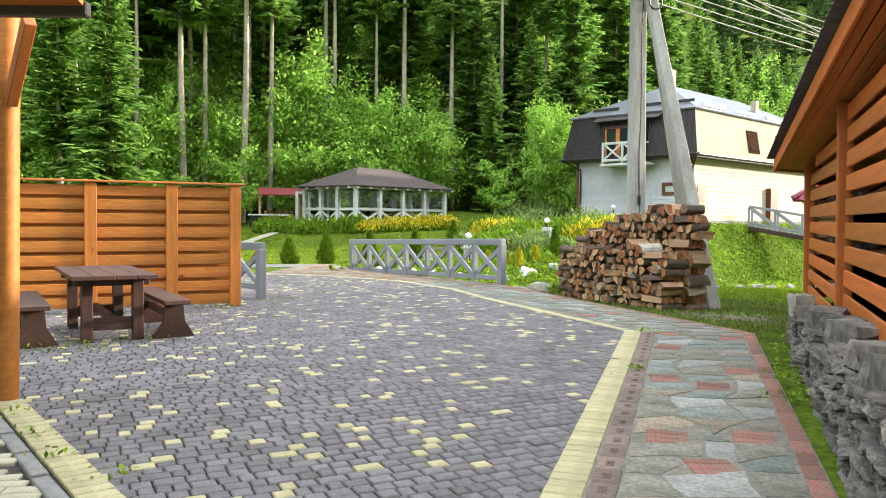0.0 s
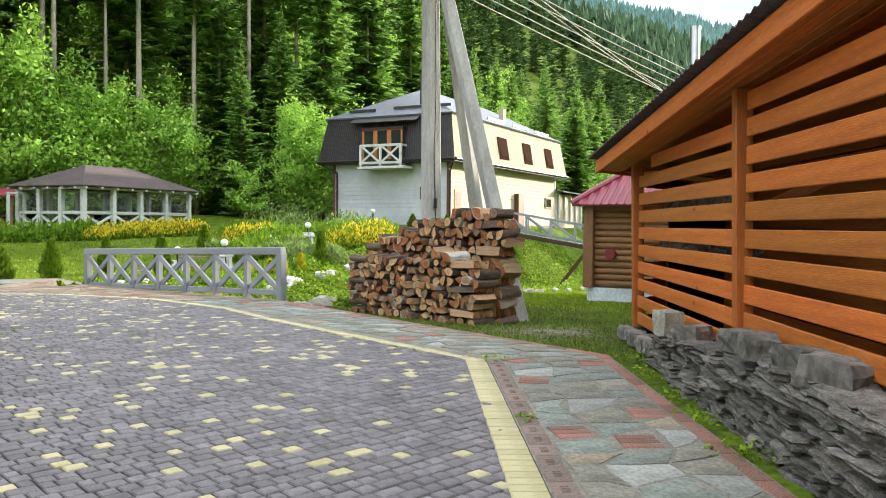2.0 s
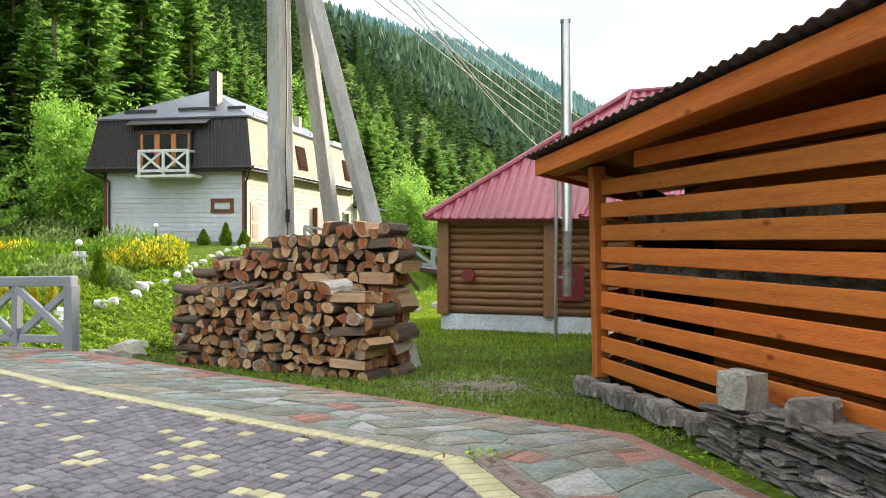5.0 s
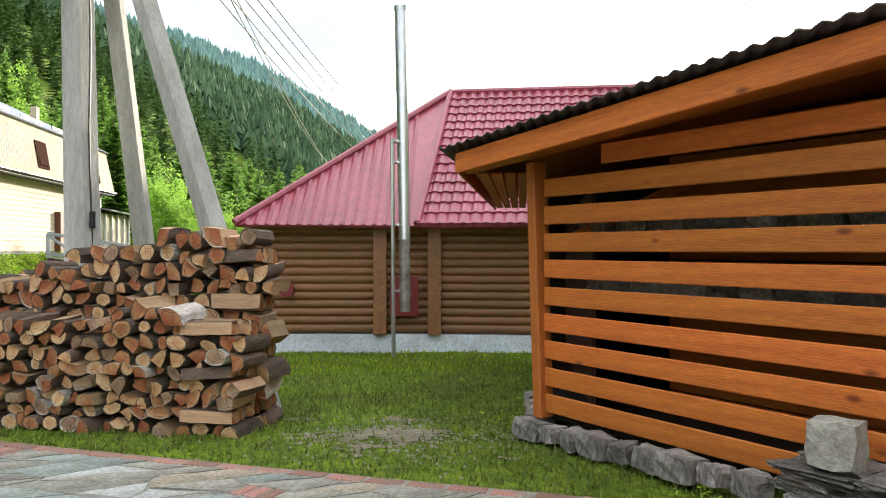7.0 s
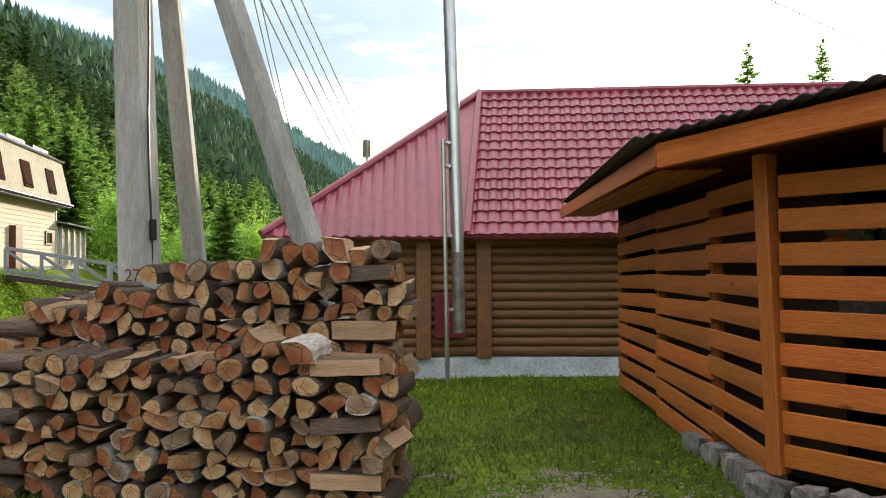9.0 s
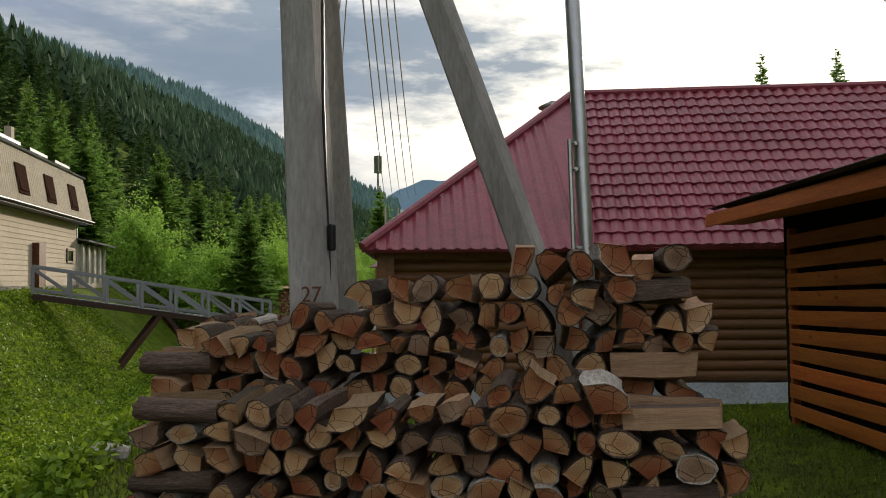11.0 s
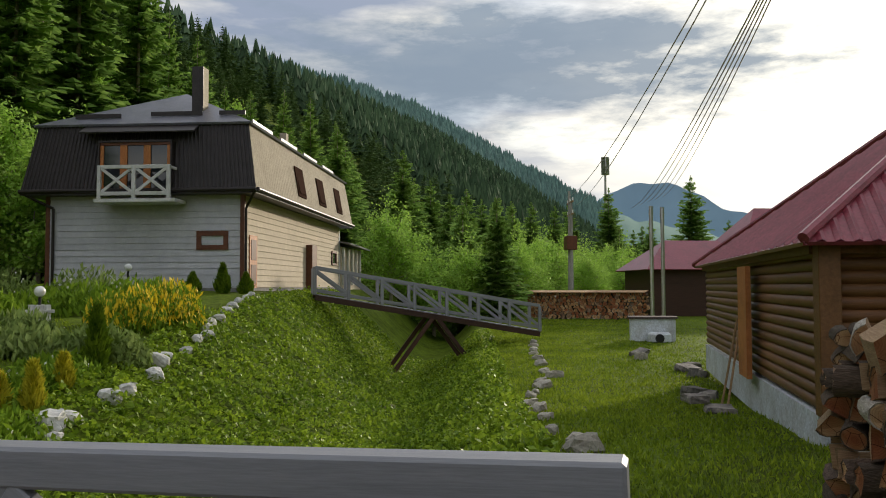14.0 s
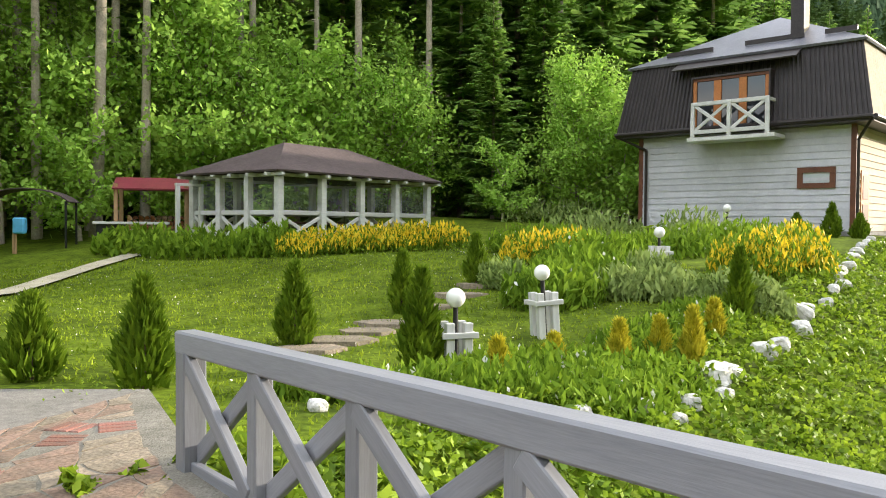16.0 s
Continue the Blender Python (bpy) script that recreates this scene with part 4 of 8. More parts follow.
    vp = WL.lerp(WC, 0.18) + Vector((0, 0, 0.72))
    part("disc", Geo().tube(vp + nn * 0.1, vp + nn * 0.2, 0.13, n=16), RED_PAINT, H, "round dark red vent lid")
    vent = Vector((17.6, 20.9, 3.2))
    cap = part("roof_vent", Geo().tube(vent, vent + Vector((0, 0, 2.3)), 0.2, n=12), KERB, H)
    part("vent_cap", Geo().tube(vent + Vector((0, 0, 2.46)), vent + Vector((0, 0, 2.6)), 0.36, 0.05, n=14).tube(vent + Vector((0, 0, 2.42)), vent + Vector((0, 0, 2.46)), 0.36, n=14), KERB, cap)
    F = thing("chimney_flue", "tall stainless steel flue on a thin support post", "flue")
    b = Vector((9.55, 16.45, 0))
    part("pipe", Geo().tube((9.66, 16.50, 1.6), (9.82, 16.73, 5.53), 0.1, n=16), STEEL, F, smooth=True)
    part("pipe", Geo().tube((9.64, 16.47, 0.4), (9.66, 16.50, 1.6), 0.095, n=16), SOOT, F, "soot-stained lower pipe", smooth=True)
    part("cap", Geo().tube((9.82, 16.73, 5.51), (9.82, 16.73, 5.58), 0.11, n=16), STEEL, F)
    part("elbow", Geo().tube((9.64, 16.47, 0.62), (9.95, 16.7, 0.66), 0.09, n=12), SOOT, F)
    part("post", Geo().tube((9.42, 16.53, -0.6), (9.53, 16.66, 3.3), 0.035, n=8), STEEL, F)
    for z in (0.75, 1.85, 2.9, 3.25):
        f = z / 5.0
        part("bracket", Geo().tube((9.44 + 0.1 * f, 16.51 + 0.1 * f, z), (9.6 + 0.12 * f, 16.55 + 0.18 * f, z), 0.015).tube((9.58 + 0.14 * f, 16.53 + 0.2 * f, z - 0.02), (9.58 + 0.14 * f, 16.53 + 0.2 * f, z + 0.02), 0.1, n=16), STEEL, F)


hut()


# ---- slatted shed ----
def shed():
    S = thing("slatted_shed", "orange stained slatted wood shed under a corrugated lean-to roof", "shed")
    P = Vector((5.0, 11.05, 0))
    D, N = Vector((-0.345, -0.939, 0)), Vector((-0.939, 0.345, 0))
    E = Vector((0.85, 0.525, 0)).normalized()

    def roofz(s):
        return 2.06 + 0.078 * s

    LEN = 9.2
    posts = [0.0, 3.95, 7.9]
    for s in posts:
        b = P + D * s
        top = roofz(s) + 0.08
        plank("post", (b.x + 0.0, b.y - 0.04, 0.10), (b.x, b.y + 0.03, top), 0.14, 0.10, ORANGE_DARK, S, N, c=0.01)
    # level boards of the front, cut where they meet the rising eaves
    for a0, a1 in zip(posts, posts[1:] + [LEN]):
        for i in range(14):
            z = 0.22 + i * 0.2128
            a = max(a0, (z + 0.05 - 2.13) / 0.077)
            if a > a1 - 0.5:
                continue
            p, q = P + D * (a + (0.06 if a == a0 else 0)) - N * 0.01, P + D * (a1 - 0.06) - N * 0.01
            plank("slat", (p.x, p.y, z + random.uniform(-0.006, 0.006)), (q.x, q.y, z + random.uniform(-0.008, 0.008)), 0.145, 0.028, ORANGE, S)
    # Made-up brown panel, added to keep the gaps between the slats dark.
    p, q = P + E * 0.5 + D * 0.7, Vector((10.0, 14.14, 0)) + D * 0.7
    plank("inner_partition", (p.x, p.y, 0.9), (q.x, q.y, 0.8), 2.1, 0.03, BROWN, S)
    # side wall towards the hut: boards nailed over the posts, staggered from bay to bay
    M = Vector((E.y, -E.x, 0))
    for d in (1.38, 3.36, 5.68):
        p = P + E * d + M * 0.06
        plank("post", (p.x, p.y, -0.3), (p.x, p.y, 2.0), 0.09, 0.08, ORANGE_DARK, S, (0.5, -0.85, 0), c=0.008)
    for d0, d1, top, pitch, w, drop in ((0.05, 1.40, 1.95, 0.2235, 0.146, 0.0), (1.36, 3.38, 1.90, 0.218, 0.172, 0.03), (3.34, 5.66, 1.88, 0.214, 0.16, 0.06)):
        for i in range(10):
            z = top - i * pitch
            if z < -0.12 - drop:
                continue
            p, q = P + E * (d0 + random.uniform(-0.03, 0.02)), P + E * (d1 + random.uniform(-0.02, 0.04))
            plank("slat", (p.x, p.y, z + random.uniform(-0.012, 0.012)), (q.x, q.y, z - drop + random.uniform(-0.015, 0.015)), w, 0.025, ORANGE, S)
    # roof: fascia, boarded soffit and corrugated sheet
    F0 = Vector((4.765, 11.7, 2.075))
    FD = Vector((-0.317, -0.948, 0))
    fz = lambda s: 2.075 + 0.077 * s
    a, b = F0, F0 + FD * LEN
    plank("fascia", (a.x, a.y, fz(0) + 0.08), (b.x, b.y, fz(LEN) + 0.08), 0.165, 0.03, ORANGE, S)
    c = Vector((10.3, 15.1, 2.1))
    plank("fascia", (a.x, a.y, 2.155), (c.x, c.y, 2.155), 0.14, 0.03, ORANGE, S)
    for k in range(5):
        o = 0.075 + 0.105 * k
        plank("soffit_board", (a.x + o * 0.94, a.y - o * 0.34 + 0.1 * k, fz(0) + 0.05), (b.x + o * 0.94, b.y - o * 0.34, fz(LEN) + 0.05), 0.022, 0.084, ORANGE, S)
    for k in range(4):
        o = 0.08 + 0.115 * k
        plank("soffit_board", (a.x + 0.55 + o * 0.5, a.y + 0.22 - o * 0.9, 2.12), (c.x + o * 0.5, c.y - o * 0.9, 2.12), 0.022, 0.105, ORANGE, S)
    g = Geo()
    g.slab([(a.x, a.y, fz(0) + 0.165), (b.x, b.y, fz(LEN) + 0.165), (b.x + 6.0, b.y - 0.6, fz(LEN) + 0.165), (c.x, c.y, 2.25)], 0.02)
    part("sheathing", g, ORANGE, S)
    g = Geo()
    n = 320
    for i in range(n + 1):
        s = -0.12 + (LEN + 0.1) * i / n
        w = 0.012 * math.sin(s * 2 * math.pi / 0.13)
        p = F0 + FD * s + N * 0.1
        q = c.lerp(Vector((b.x + 6.0, b.y - 0.6, fz(LEN))), i / n)
        for k in range(5):
            t = k / 4
            g.v.append((lerp(p.x, q.x, t), lerp(p.y, q.y, t), lerp(fz(s), q.z, t) + 0.215 + w))
    for i in range(n):
        for k in range(4):
            o = 5 * i + k
            g.f.append((o, o + 5, o + 6, o + 1))
            g.mi.append(0)
    sh = part("corrugated_roof", g, SHINGLE, S, "weathered dark corrugated roofing sheet", smooth=True)
    sol = sh.modifiers.new("thickness", "SOLIDIFY")
    sol.thickness = 0.01
    # board lining behind the slats, and stones stored on two shelves
    for i in range(11):
        z = 0.2 + i * 0.21
        p, q = P - N * 0.95 + D * 0.5, P - N * 0.95 + D * (LEN - 0.1)
        plank("lining_board", (p.x, p.y, z), (q.x, q.y, z), 0.2, 0.025, ORANGE_DARK, S)
    for z in (1.08, 1.51):
        p, q = P - N * 0.35 + D * 0.25, P - N * 0.35 + D * 3.7
        plank("shelf", (p.x, p.y, z), (q.x, q.y, z), 0.03, 0.4, PLAIN_WOOD, S)
    # back and floor of the shed, near-black in place of the shade inside
    bk = P + D * LEN
    part("back_wall", Geo().slab([(10.0, 14.1, -0.6), (bk.x + 6, bk.y, -0.3), (bk.x + 6, bk.y, 3.3), (10.0, 14.1, 2.3)], 0.05), INTERIOR_SHADE, S)
    part("end_wall", Geo().slab([(bk.x, bk.y, -0.3), (bk.x, bk.y, 2.8), (bk.x + 6, bk.y, 2.8), (bk.x + 6, bk.y, -0.3)], 0.05), ORANGE_DARK, S)
    part("floor", Geo().slab([(5.1, 11.0, 0.08), (10.0, 14.0, -0.2), (bk.x + 6, bk.y, 0.0), (bk.x + 0.1, bk.y, 0.08)], 0.1), INTERIOR_SHADE, S)
    for s in (0.3, 4.2):
        p = P + D * s
        plank("brace", (p.x + 0.05, p.y, 1.5), (p.x + 0.9, p.y - 0.9, 2.1), 0.09, 0.05, ORANGE_DARK, S)


shed()


# ---- loose rocks ----
def rock_mesh(name, sx, sy, sz, seed, material, rough=0.18, cuts=2, rounded=0.35):
    bm = bmesh.new()
    bmesh.ops.create_cube(bm, size=1.0)
    bmesh.ops.subdivide_edges(bm, edges=bm.edges[:], cuts=cuts, use_grid_fill=True)
    rnd = random.Random(seed)
    off = Vector((rnd.uniform(0, 50), rnd.uniform(0, 50), rnd.uniform(0, 50)))
    for v in bm.verts:
        c = v.co.copy()
        r = max(abs(c.x), abs(c.y), abs(c.z)) * 2
        c = c.lerp(c.normalized() * 0.62, rounded)
        c += Vector([noise.noise(c * 2.6 + off + Vector((k * 9, 0, 0))) for k in range(3)]) * rough
        v.co = Vector((c.x * sx, c.y * sy, c.z * sz))
    me = bpy.data.meshes.new(name)
    bm.to_mesh(me)
    bm.free()
    me.materials.append(material)
    return me


SLABS = [rock_mesh("slab", 1.0, 1.0, 1.0, 60 + i, ROCK, 0.16, 3, 0.06) for i in range(9)]
BLOCKS = [rock_mesh("block", *d, 40 + i, ROCK_LIGHT if i == 0 else ROCK, 0.13, 2, 0.12) for i, d in enumerate(((0.24, 0.2, 0.24), (0.46, 0.3, 0.2), (0.26, 0.24, 0.16), (0.34, 0.24, 0.18)))]


def stone_stack():
    """Dry-stacked slates heaped along the front of the shed."""
    S = thing("stone_stack", "dry-stacked heap of grey slate slabs before the shed", "stone wall")
    P, D, N = Vector((5.0, 11.05, 0)), Vector((-0.345, -0.939, 0)), Vector((-0.939, 0.345, 0))
    ang = math.degrees(math.atan2(D.y, D.x))
    rnd = random.Random(4)
    def crest(s):
        return interp(s, (2.3, 0.22), (2.7, 0.36), (4.2, 0.5), (6.0, 0.56), (9.2, 0.6))

    off, z = 0.17, -0.04
    for course in range(30):
        if z < 0.6:
            h = rnd.uniform(0.035, 0.082)
            s = 2.3 + rnd.uniform(0, 0.2)
            while s < 9.2:
                l = rnd.uniform(0.18, 0.52)
                hh = h * rnd.uniform(0.7, 1.15)
                if z + h * 0.7 < crest(s + l / 2) + rnd.uniform(-0.05, 0.05):
                    p = P + D * (s + l / 2) + N * (off + rnd.uniform(-0.04, 0.045) - 0.06 * z)
                    part("slab", rnd.choice(SLABS), None, S, m=Matrix.Translation((p.x, p.y, z + h / 2)) @ pose(0, 0, 0, rnd.gauss(0, 2.5), rnd.gauss(2.5, 2.5), ang + rnd.gauss(0, 5)) @ Matrix.Diagonal((l * 0.96, rnd.uniform(0.25, 0.34), hh * 0.93, 1)))
                s += l
            z += h * 0.95
    for s, o, z, k, rz in ((2.7, 0.26, 0.47, 0, 15), (3.3, 0.2, 0.44, 2, 40), (4.45, 0.14, 0.58, 1, 8), (4.95, 0.2, 0.62, 1, -12), (5.45, 0.14, 0.58, 2, 20), (5.9, 0.12, 0.58, 3, 30), (7.0, 0.16, 0.64, 1, 0), (7.9, 0.16, 0.64, 3, 10)):
        p = P + D * s + N * o
        part("block", BLOCKS[k], None, S, "pale squared block" if k == 0 else "", m=Matrix.Translation((p.x, p.y, z - (0.03 if k == 1 else 0))) @ pose(0, 0, 0, rnd.gauss(0, 3), rnd.gauss(0, 3), ang + rz) @ Matrix.Diagonal((0.72, 0.8, 0.72, 1) if k == 1 else (1, 1, 1, 1)))
    F = thing("foundation_stones", "row of grey blocks under the shed wall", "stone wall")
    for i in range(9):
        p = P + D * (0.05 + i * 0.27) + N * (0.1 + 0.02 * i)
        part("block", BLOCKS[1 + i % 3], None, F, m=Matrix.Translation((p.x, p.y, 0.02 + 0.015 * i)) @ pose(0, 0, 0, rnd.gauss(0, 4), rnd.gauss(0, 4), ang + rnd.gauss(0, 14)) @ Matrix.Diagonal((0.56, 0.66, 0.75, 1)))
    E = Vector((0.85, 0.525, 0)).normalized()
    for i in range(4):
        p = P + E * (0.25 + i * 0.45)
        part("block", BLOCKS[1 + i % 3], None, F, m=Matrix.Translation((p.x, p.y, -0.02 - 0.03 * i)) @ pose(0, 0, 0, 0, 0, 31 + rnd.gauss(0, 14)) @ Matrix.Diagonal((0.8, 0.8, 1.1, 1)))


stone_stack()
rs = random.Random(17)
for z, n in ((1.105, 13), (1.535, 11)):
    for i in range(n):
        p = Vector((5.0, 11.05, 0)) + Vector((-0.345, -0.939, 0)) * (0.4 + i * 0.24 + rs.uniform(-0.04, 0.04)) + Vector((0.939, -0.345, 0)) * rs.uniform(0.25, 0.34)
        h = rs.uniform(0.1, 0.17)
        tagged(part("stored_stone", rs.choice(SLABS), None, None, m=Matrix.Translation((p.x, p.y, z + h * 0.46)) @ pose(0, 0, 0, 0, rs.gauss(0, 4), rs.uniform(0, 180)) @ Matrix.Diagonal((0.22, 0.2, h, 1))), "rough grey stone stored on a shed shelf", "stone", "stones on the shelves")


# ---- firewood ----
def end_grain(name, heart, wood_col, sap, pith, rnd):
    """A sawn end: darker heart round the pith, growth rings, drying cracks and a paler rim."""
    m = mat(name, wood_col, tuple(c * 0.62 for c in wood_col), 0.85, 5, 0.5, 45, rnd=rnd, dirt=0.3, grain=0.34)
    n, l = m.node_tree.nodes, m.node_tree.links
    src = n["Principled BSDF"].inputs["Base Color"].links[0].from_socket
    tc, sub, ln, wob, add = n.new("ShaderNodeTexCoord"), n.new("ShaderNodeVectorMath"), n.new("ShaderNodeVectorMath"), n.new("ShaderNodeTexNoise"), n.new("ShaderNodeMath")
    sub.operation, ln.operation, add.operation = "MULTIPLY_ADD", "LENGTH", "MULTIPLY_ADD"
    sub.inputs[1].default_value, sub.inputs[2].default_value = (1, 0, 1), (-pith[0], 0, -pith[1])
    wob.inputs["Scale"].default_value, add.inputs[1].default_value = 3.5, 0.22
    l.new(tc.outputs["Object"], sub.inputs[0])
    l.new(sub.outputs[0], ln.inputs[0])
    l.new(tc.outputs["Object"], wob.inputs["Vector"])
    l.new(wob.outputs[0], add.inputs[0])
    l.new(ln.outputs["Value"], add.inputs[2])
    ramp, mix = n.new("ShaderNodeValToRGB"), n.new("ShaderNodeMixRGB")
    k = 0.5 if pith == (0, 0) else 0.95
    e = ramp.color_ramp.elements
    e[0].position, e[0].color = 0.11 + 0.15 * k, (*heart, 1)
    e[1].position, e[1].color = 0.11 + 0.95 * k, (*sap, 1)
    mid = e.new(0.11 + 0.6 * k)
    mid.color = (*wood_col, 1)
    l.new(add.outputs[0], ramp.inputs[0])
    mix.inputs[0].default_value = 0.62
    l.new(src, mix.inputs[1])
    l.new(ramp.outputs[0], mix.inputs[2])
    sine, rings, vor, crk, m3 = n.new("ShaderNodeMath"), n.new("ShaderNodeMixRGB"), n.new("ShaderNodeTexVoronoi"), n.new("ShaderNodeMath"), n.new("ShaderNodeMixRGB")
    freq = n.new("ShaderNodeMath")
    freq.operation, freq.inputs[1].default_value = "MULTIPLY", 75.0
    sine.operation = "SINE"
    l.new(add.outputs[0], freq.inputs[0])
    l.new(freq.outputs[0], sine.inputs[0])
    rings.blend_type, m3.blend_type = "MULTIPLY", "MULTIPLY"
    rings.inputs[2].default_value, m3.inputs[2].default_value = (0.84, 0.78, 0.74, 1), (0.3, 0.22, 0.18, 1)
    l.new(sine.outputs[0], rings.inputs[0])
    rings.use_clamp = True
    l.new(mix.outputs[0], rings.inputs[1])
    vor.feature = "DISTANCE_TO_EDGE"
    vor.inputs["Scale"].default_value = 1.3
    crk.operation, crk.inputs[1].default_value = "LESS_THAN", 0.014
    l.new(tc.outputs["Object"], vor.inputs["Vector"])
    l.new(vor.outputs["Distance"], crk.inputs[0])
    l.new(crk.outputs[0], m3.inputs[0])
    l.new(rings.outputs[0], m3.inputs[1])
    l.new(m3.outputs[0], n["Principled BSDF"].inputs["Base Color"])
    return m


PITHS = {"round": (0, 0), "half": (0, -0.38), "wedge": (-0.45, -0.45), "block": (-0.5, -0.45)}
ENDS = {k: [end_grain("sawn_end", (0.26, 0.078, 0.027), (0.39, 0.185, 0.077), (0.47, 0.29, 0.15), p, 0.28), end_grain("pale_sawn_end", (0.42, 0.19, 0.075), (0.58, 0.37, 0.19), (0.62, 0.44, 0.26), p, 0.2), end_grain("red_sawn_end", (0.24, 0.06, 0.02), (0.34, 0.125, 0.05), (0.42, 0.23, 0.115), p, 0.3), end_grain("weathered_sawn_end", (0.2, 0.11, 0.065), (0.30, 0.19, 0.115), (0.38, 0.28, 0.19), p, 0.3)] for k, p in PITHS.items()}


def log_mesh(i):
    """A piece of firewood 0.42 m long along y: a round, a half or a wedge, with bark on its round side."""
    rnd = random.Random(100 + i)
    kind = ("round", "half", "wedge", "half", "round", "wedge", "half", "block", "half", "round", "wedge")[i % 11]
    pts, bark = [], []
    if kind == "round":
        for k in range(14):
            a = 2 * math.pi * k / 14
            r = 0.5 * (1 + rnd.uniform(-0.06, 0.06))
            pts.append((math.cos(a) * r, math.sin(a) * r))
            bark.append(True)
    elif kind == "half":
        for k in range(10):
            a = math.pi * k / 9
            r = 0.52 * (1 + rnd.uniform(-0.06, 0.06))
            pts.append((math.cos(a) * r, math.sin(a) * r * 1.5 - 0.38))
            bark.append(k < 9)
        pts.append((rnd.uniform(-0.15, 0.15), -0.38 + rnd.uniform(-0.09, 0.05)))
        bark.append(False)
    elif kind == "wedge":
        pts = [(-0.45 + rnd.uniform(0, 0.1), -0.45)]
        bark = [False]
        for k in range(8):
            a = radians(-14 + 104 * k / 7)
            pts.append((-0.45 + math.cos(a) * 0.97 * (1 + rnd.uniform(-0.05, 0.05)), -0.45 + math.sin(a) * 0.97 * (1 + rnd.uniform(-0.05, 0.05))))
            bark.append(k < 7)
    else:
        pts = [(-0.5, -0.4), (0.05, -0.5), (0.5, -0.38), (0.46, 0.3), (0.1, 0.46), (-0.4, 0.42)]
        bark = [False, False, False, True, True, False]
    n = len(pts)
    L, seg = 0.42, 4
    g = Geo()
    bend = rnd.uniform(-0.12, 0.12)
    cx, cz = sum(p[0] for p in pts) / n, sum(p[1] for p in pts) / n
    for s in range(seg + 1):
        y = -L / 2 + L * s / seg
        k = 1 + rnd.uniform(-0.06, 0.06)
        for x, z in pts:
            g.v.append((x * k + bend * math.sin(math.pi * s / seg) + rnd.uniform(-0.02, 0.02), y + (rnd.uniform(-0.012, 0.012) if s in (0, seg) else 0), z * k + rnd.uniform(-0.02, 0.02)))
    for s in range(seg):
        for k in range(n):
            g.f.append((s * n + k, s * n + (k + 1) % n, (s + 1) * n + (k + 1) % n, (s + 1) * n + k))
            g.mi.append(1 if bark[k] else 2)
    for s, flip in ((0, 1), (seg, -1)):
        o, c = s * n, len(g.v)
        for k in range(n):
            v = g.v[o + k]
            f = 0.9 if bark[k] or bark[k - 1] else 0.98
            g.v.append((cx + (v[0] - cx) * f, v[1] + 0.006 * flip, cz + (v[2] - cz) * f))
        for k in range(n):
            g.f.append((o + k, c + k, c + (k + 1) % n, o + (k + 1) % n)[::flip])
            g.mi.append(1 if bark[k] else 0)
        g.f.append(tuple(range(c, c + n))[::flip])
        g.mi.append(0)
    return g.mesh("firewood", ENDS[kind][(0, 1, 2, 0, 3, 1, 2)[i % 7]], BARK_PALE if i % 6 == 4 else BARK, SPLIT)


LOGS = [log_mesh(i) for i in range(28)]
PD, PN = Vector((0.431, -0.902, 0)), Vector((-0.902, -0.431, 0))
PANG = math.degrees(math.atan2(PD.y, PD.x))


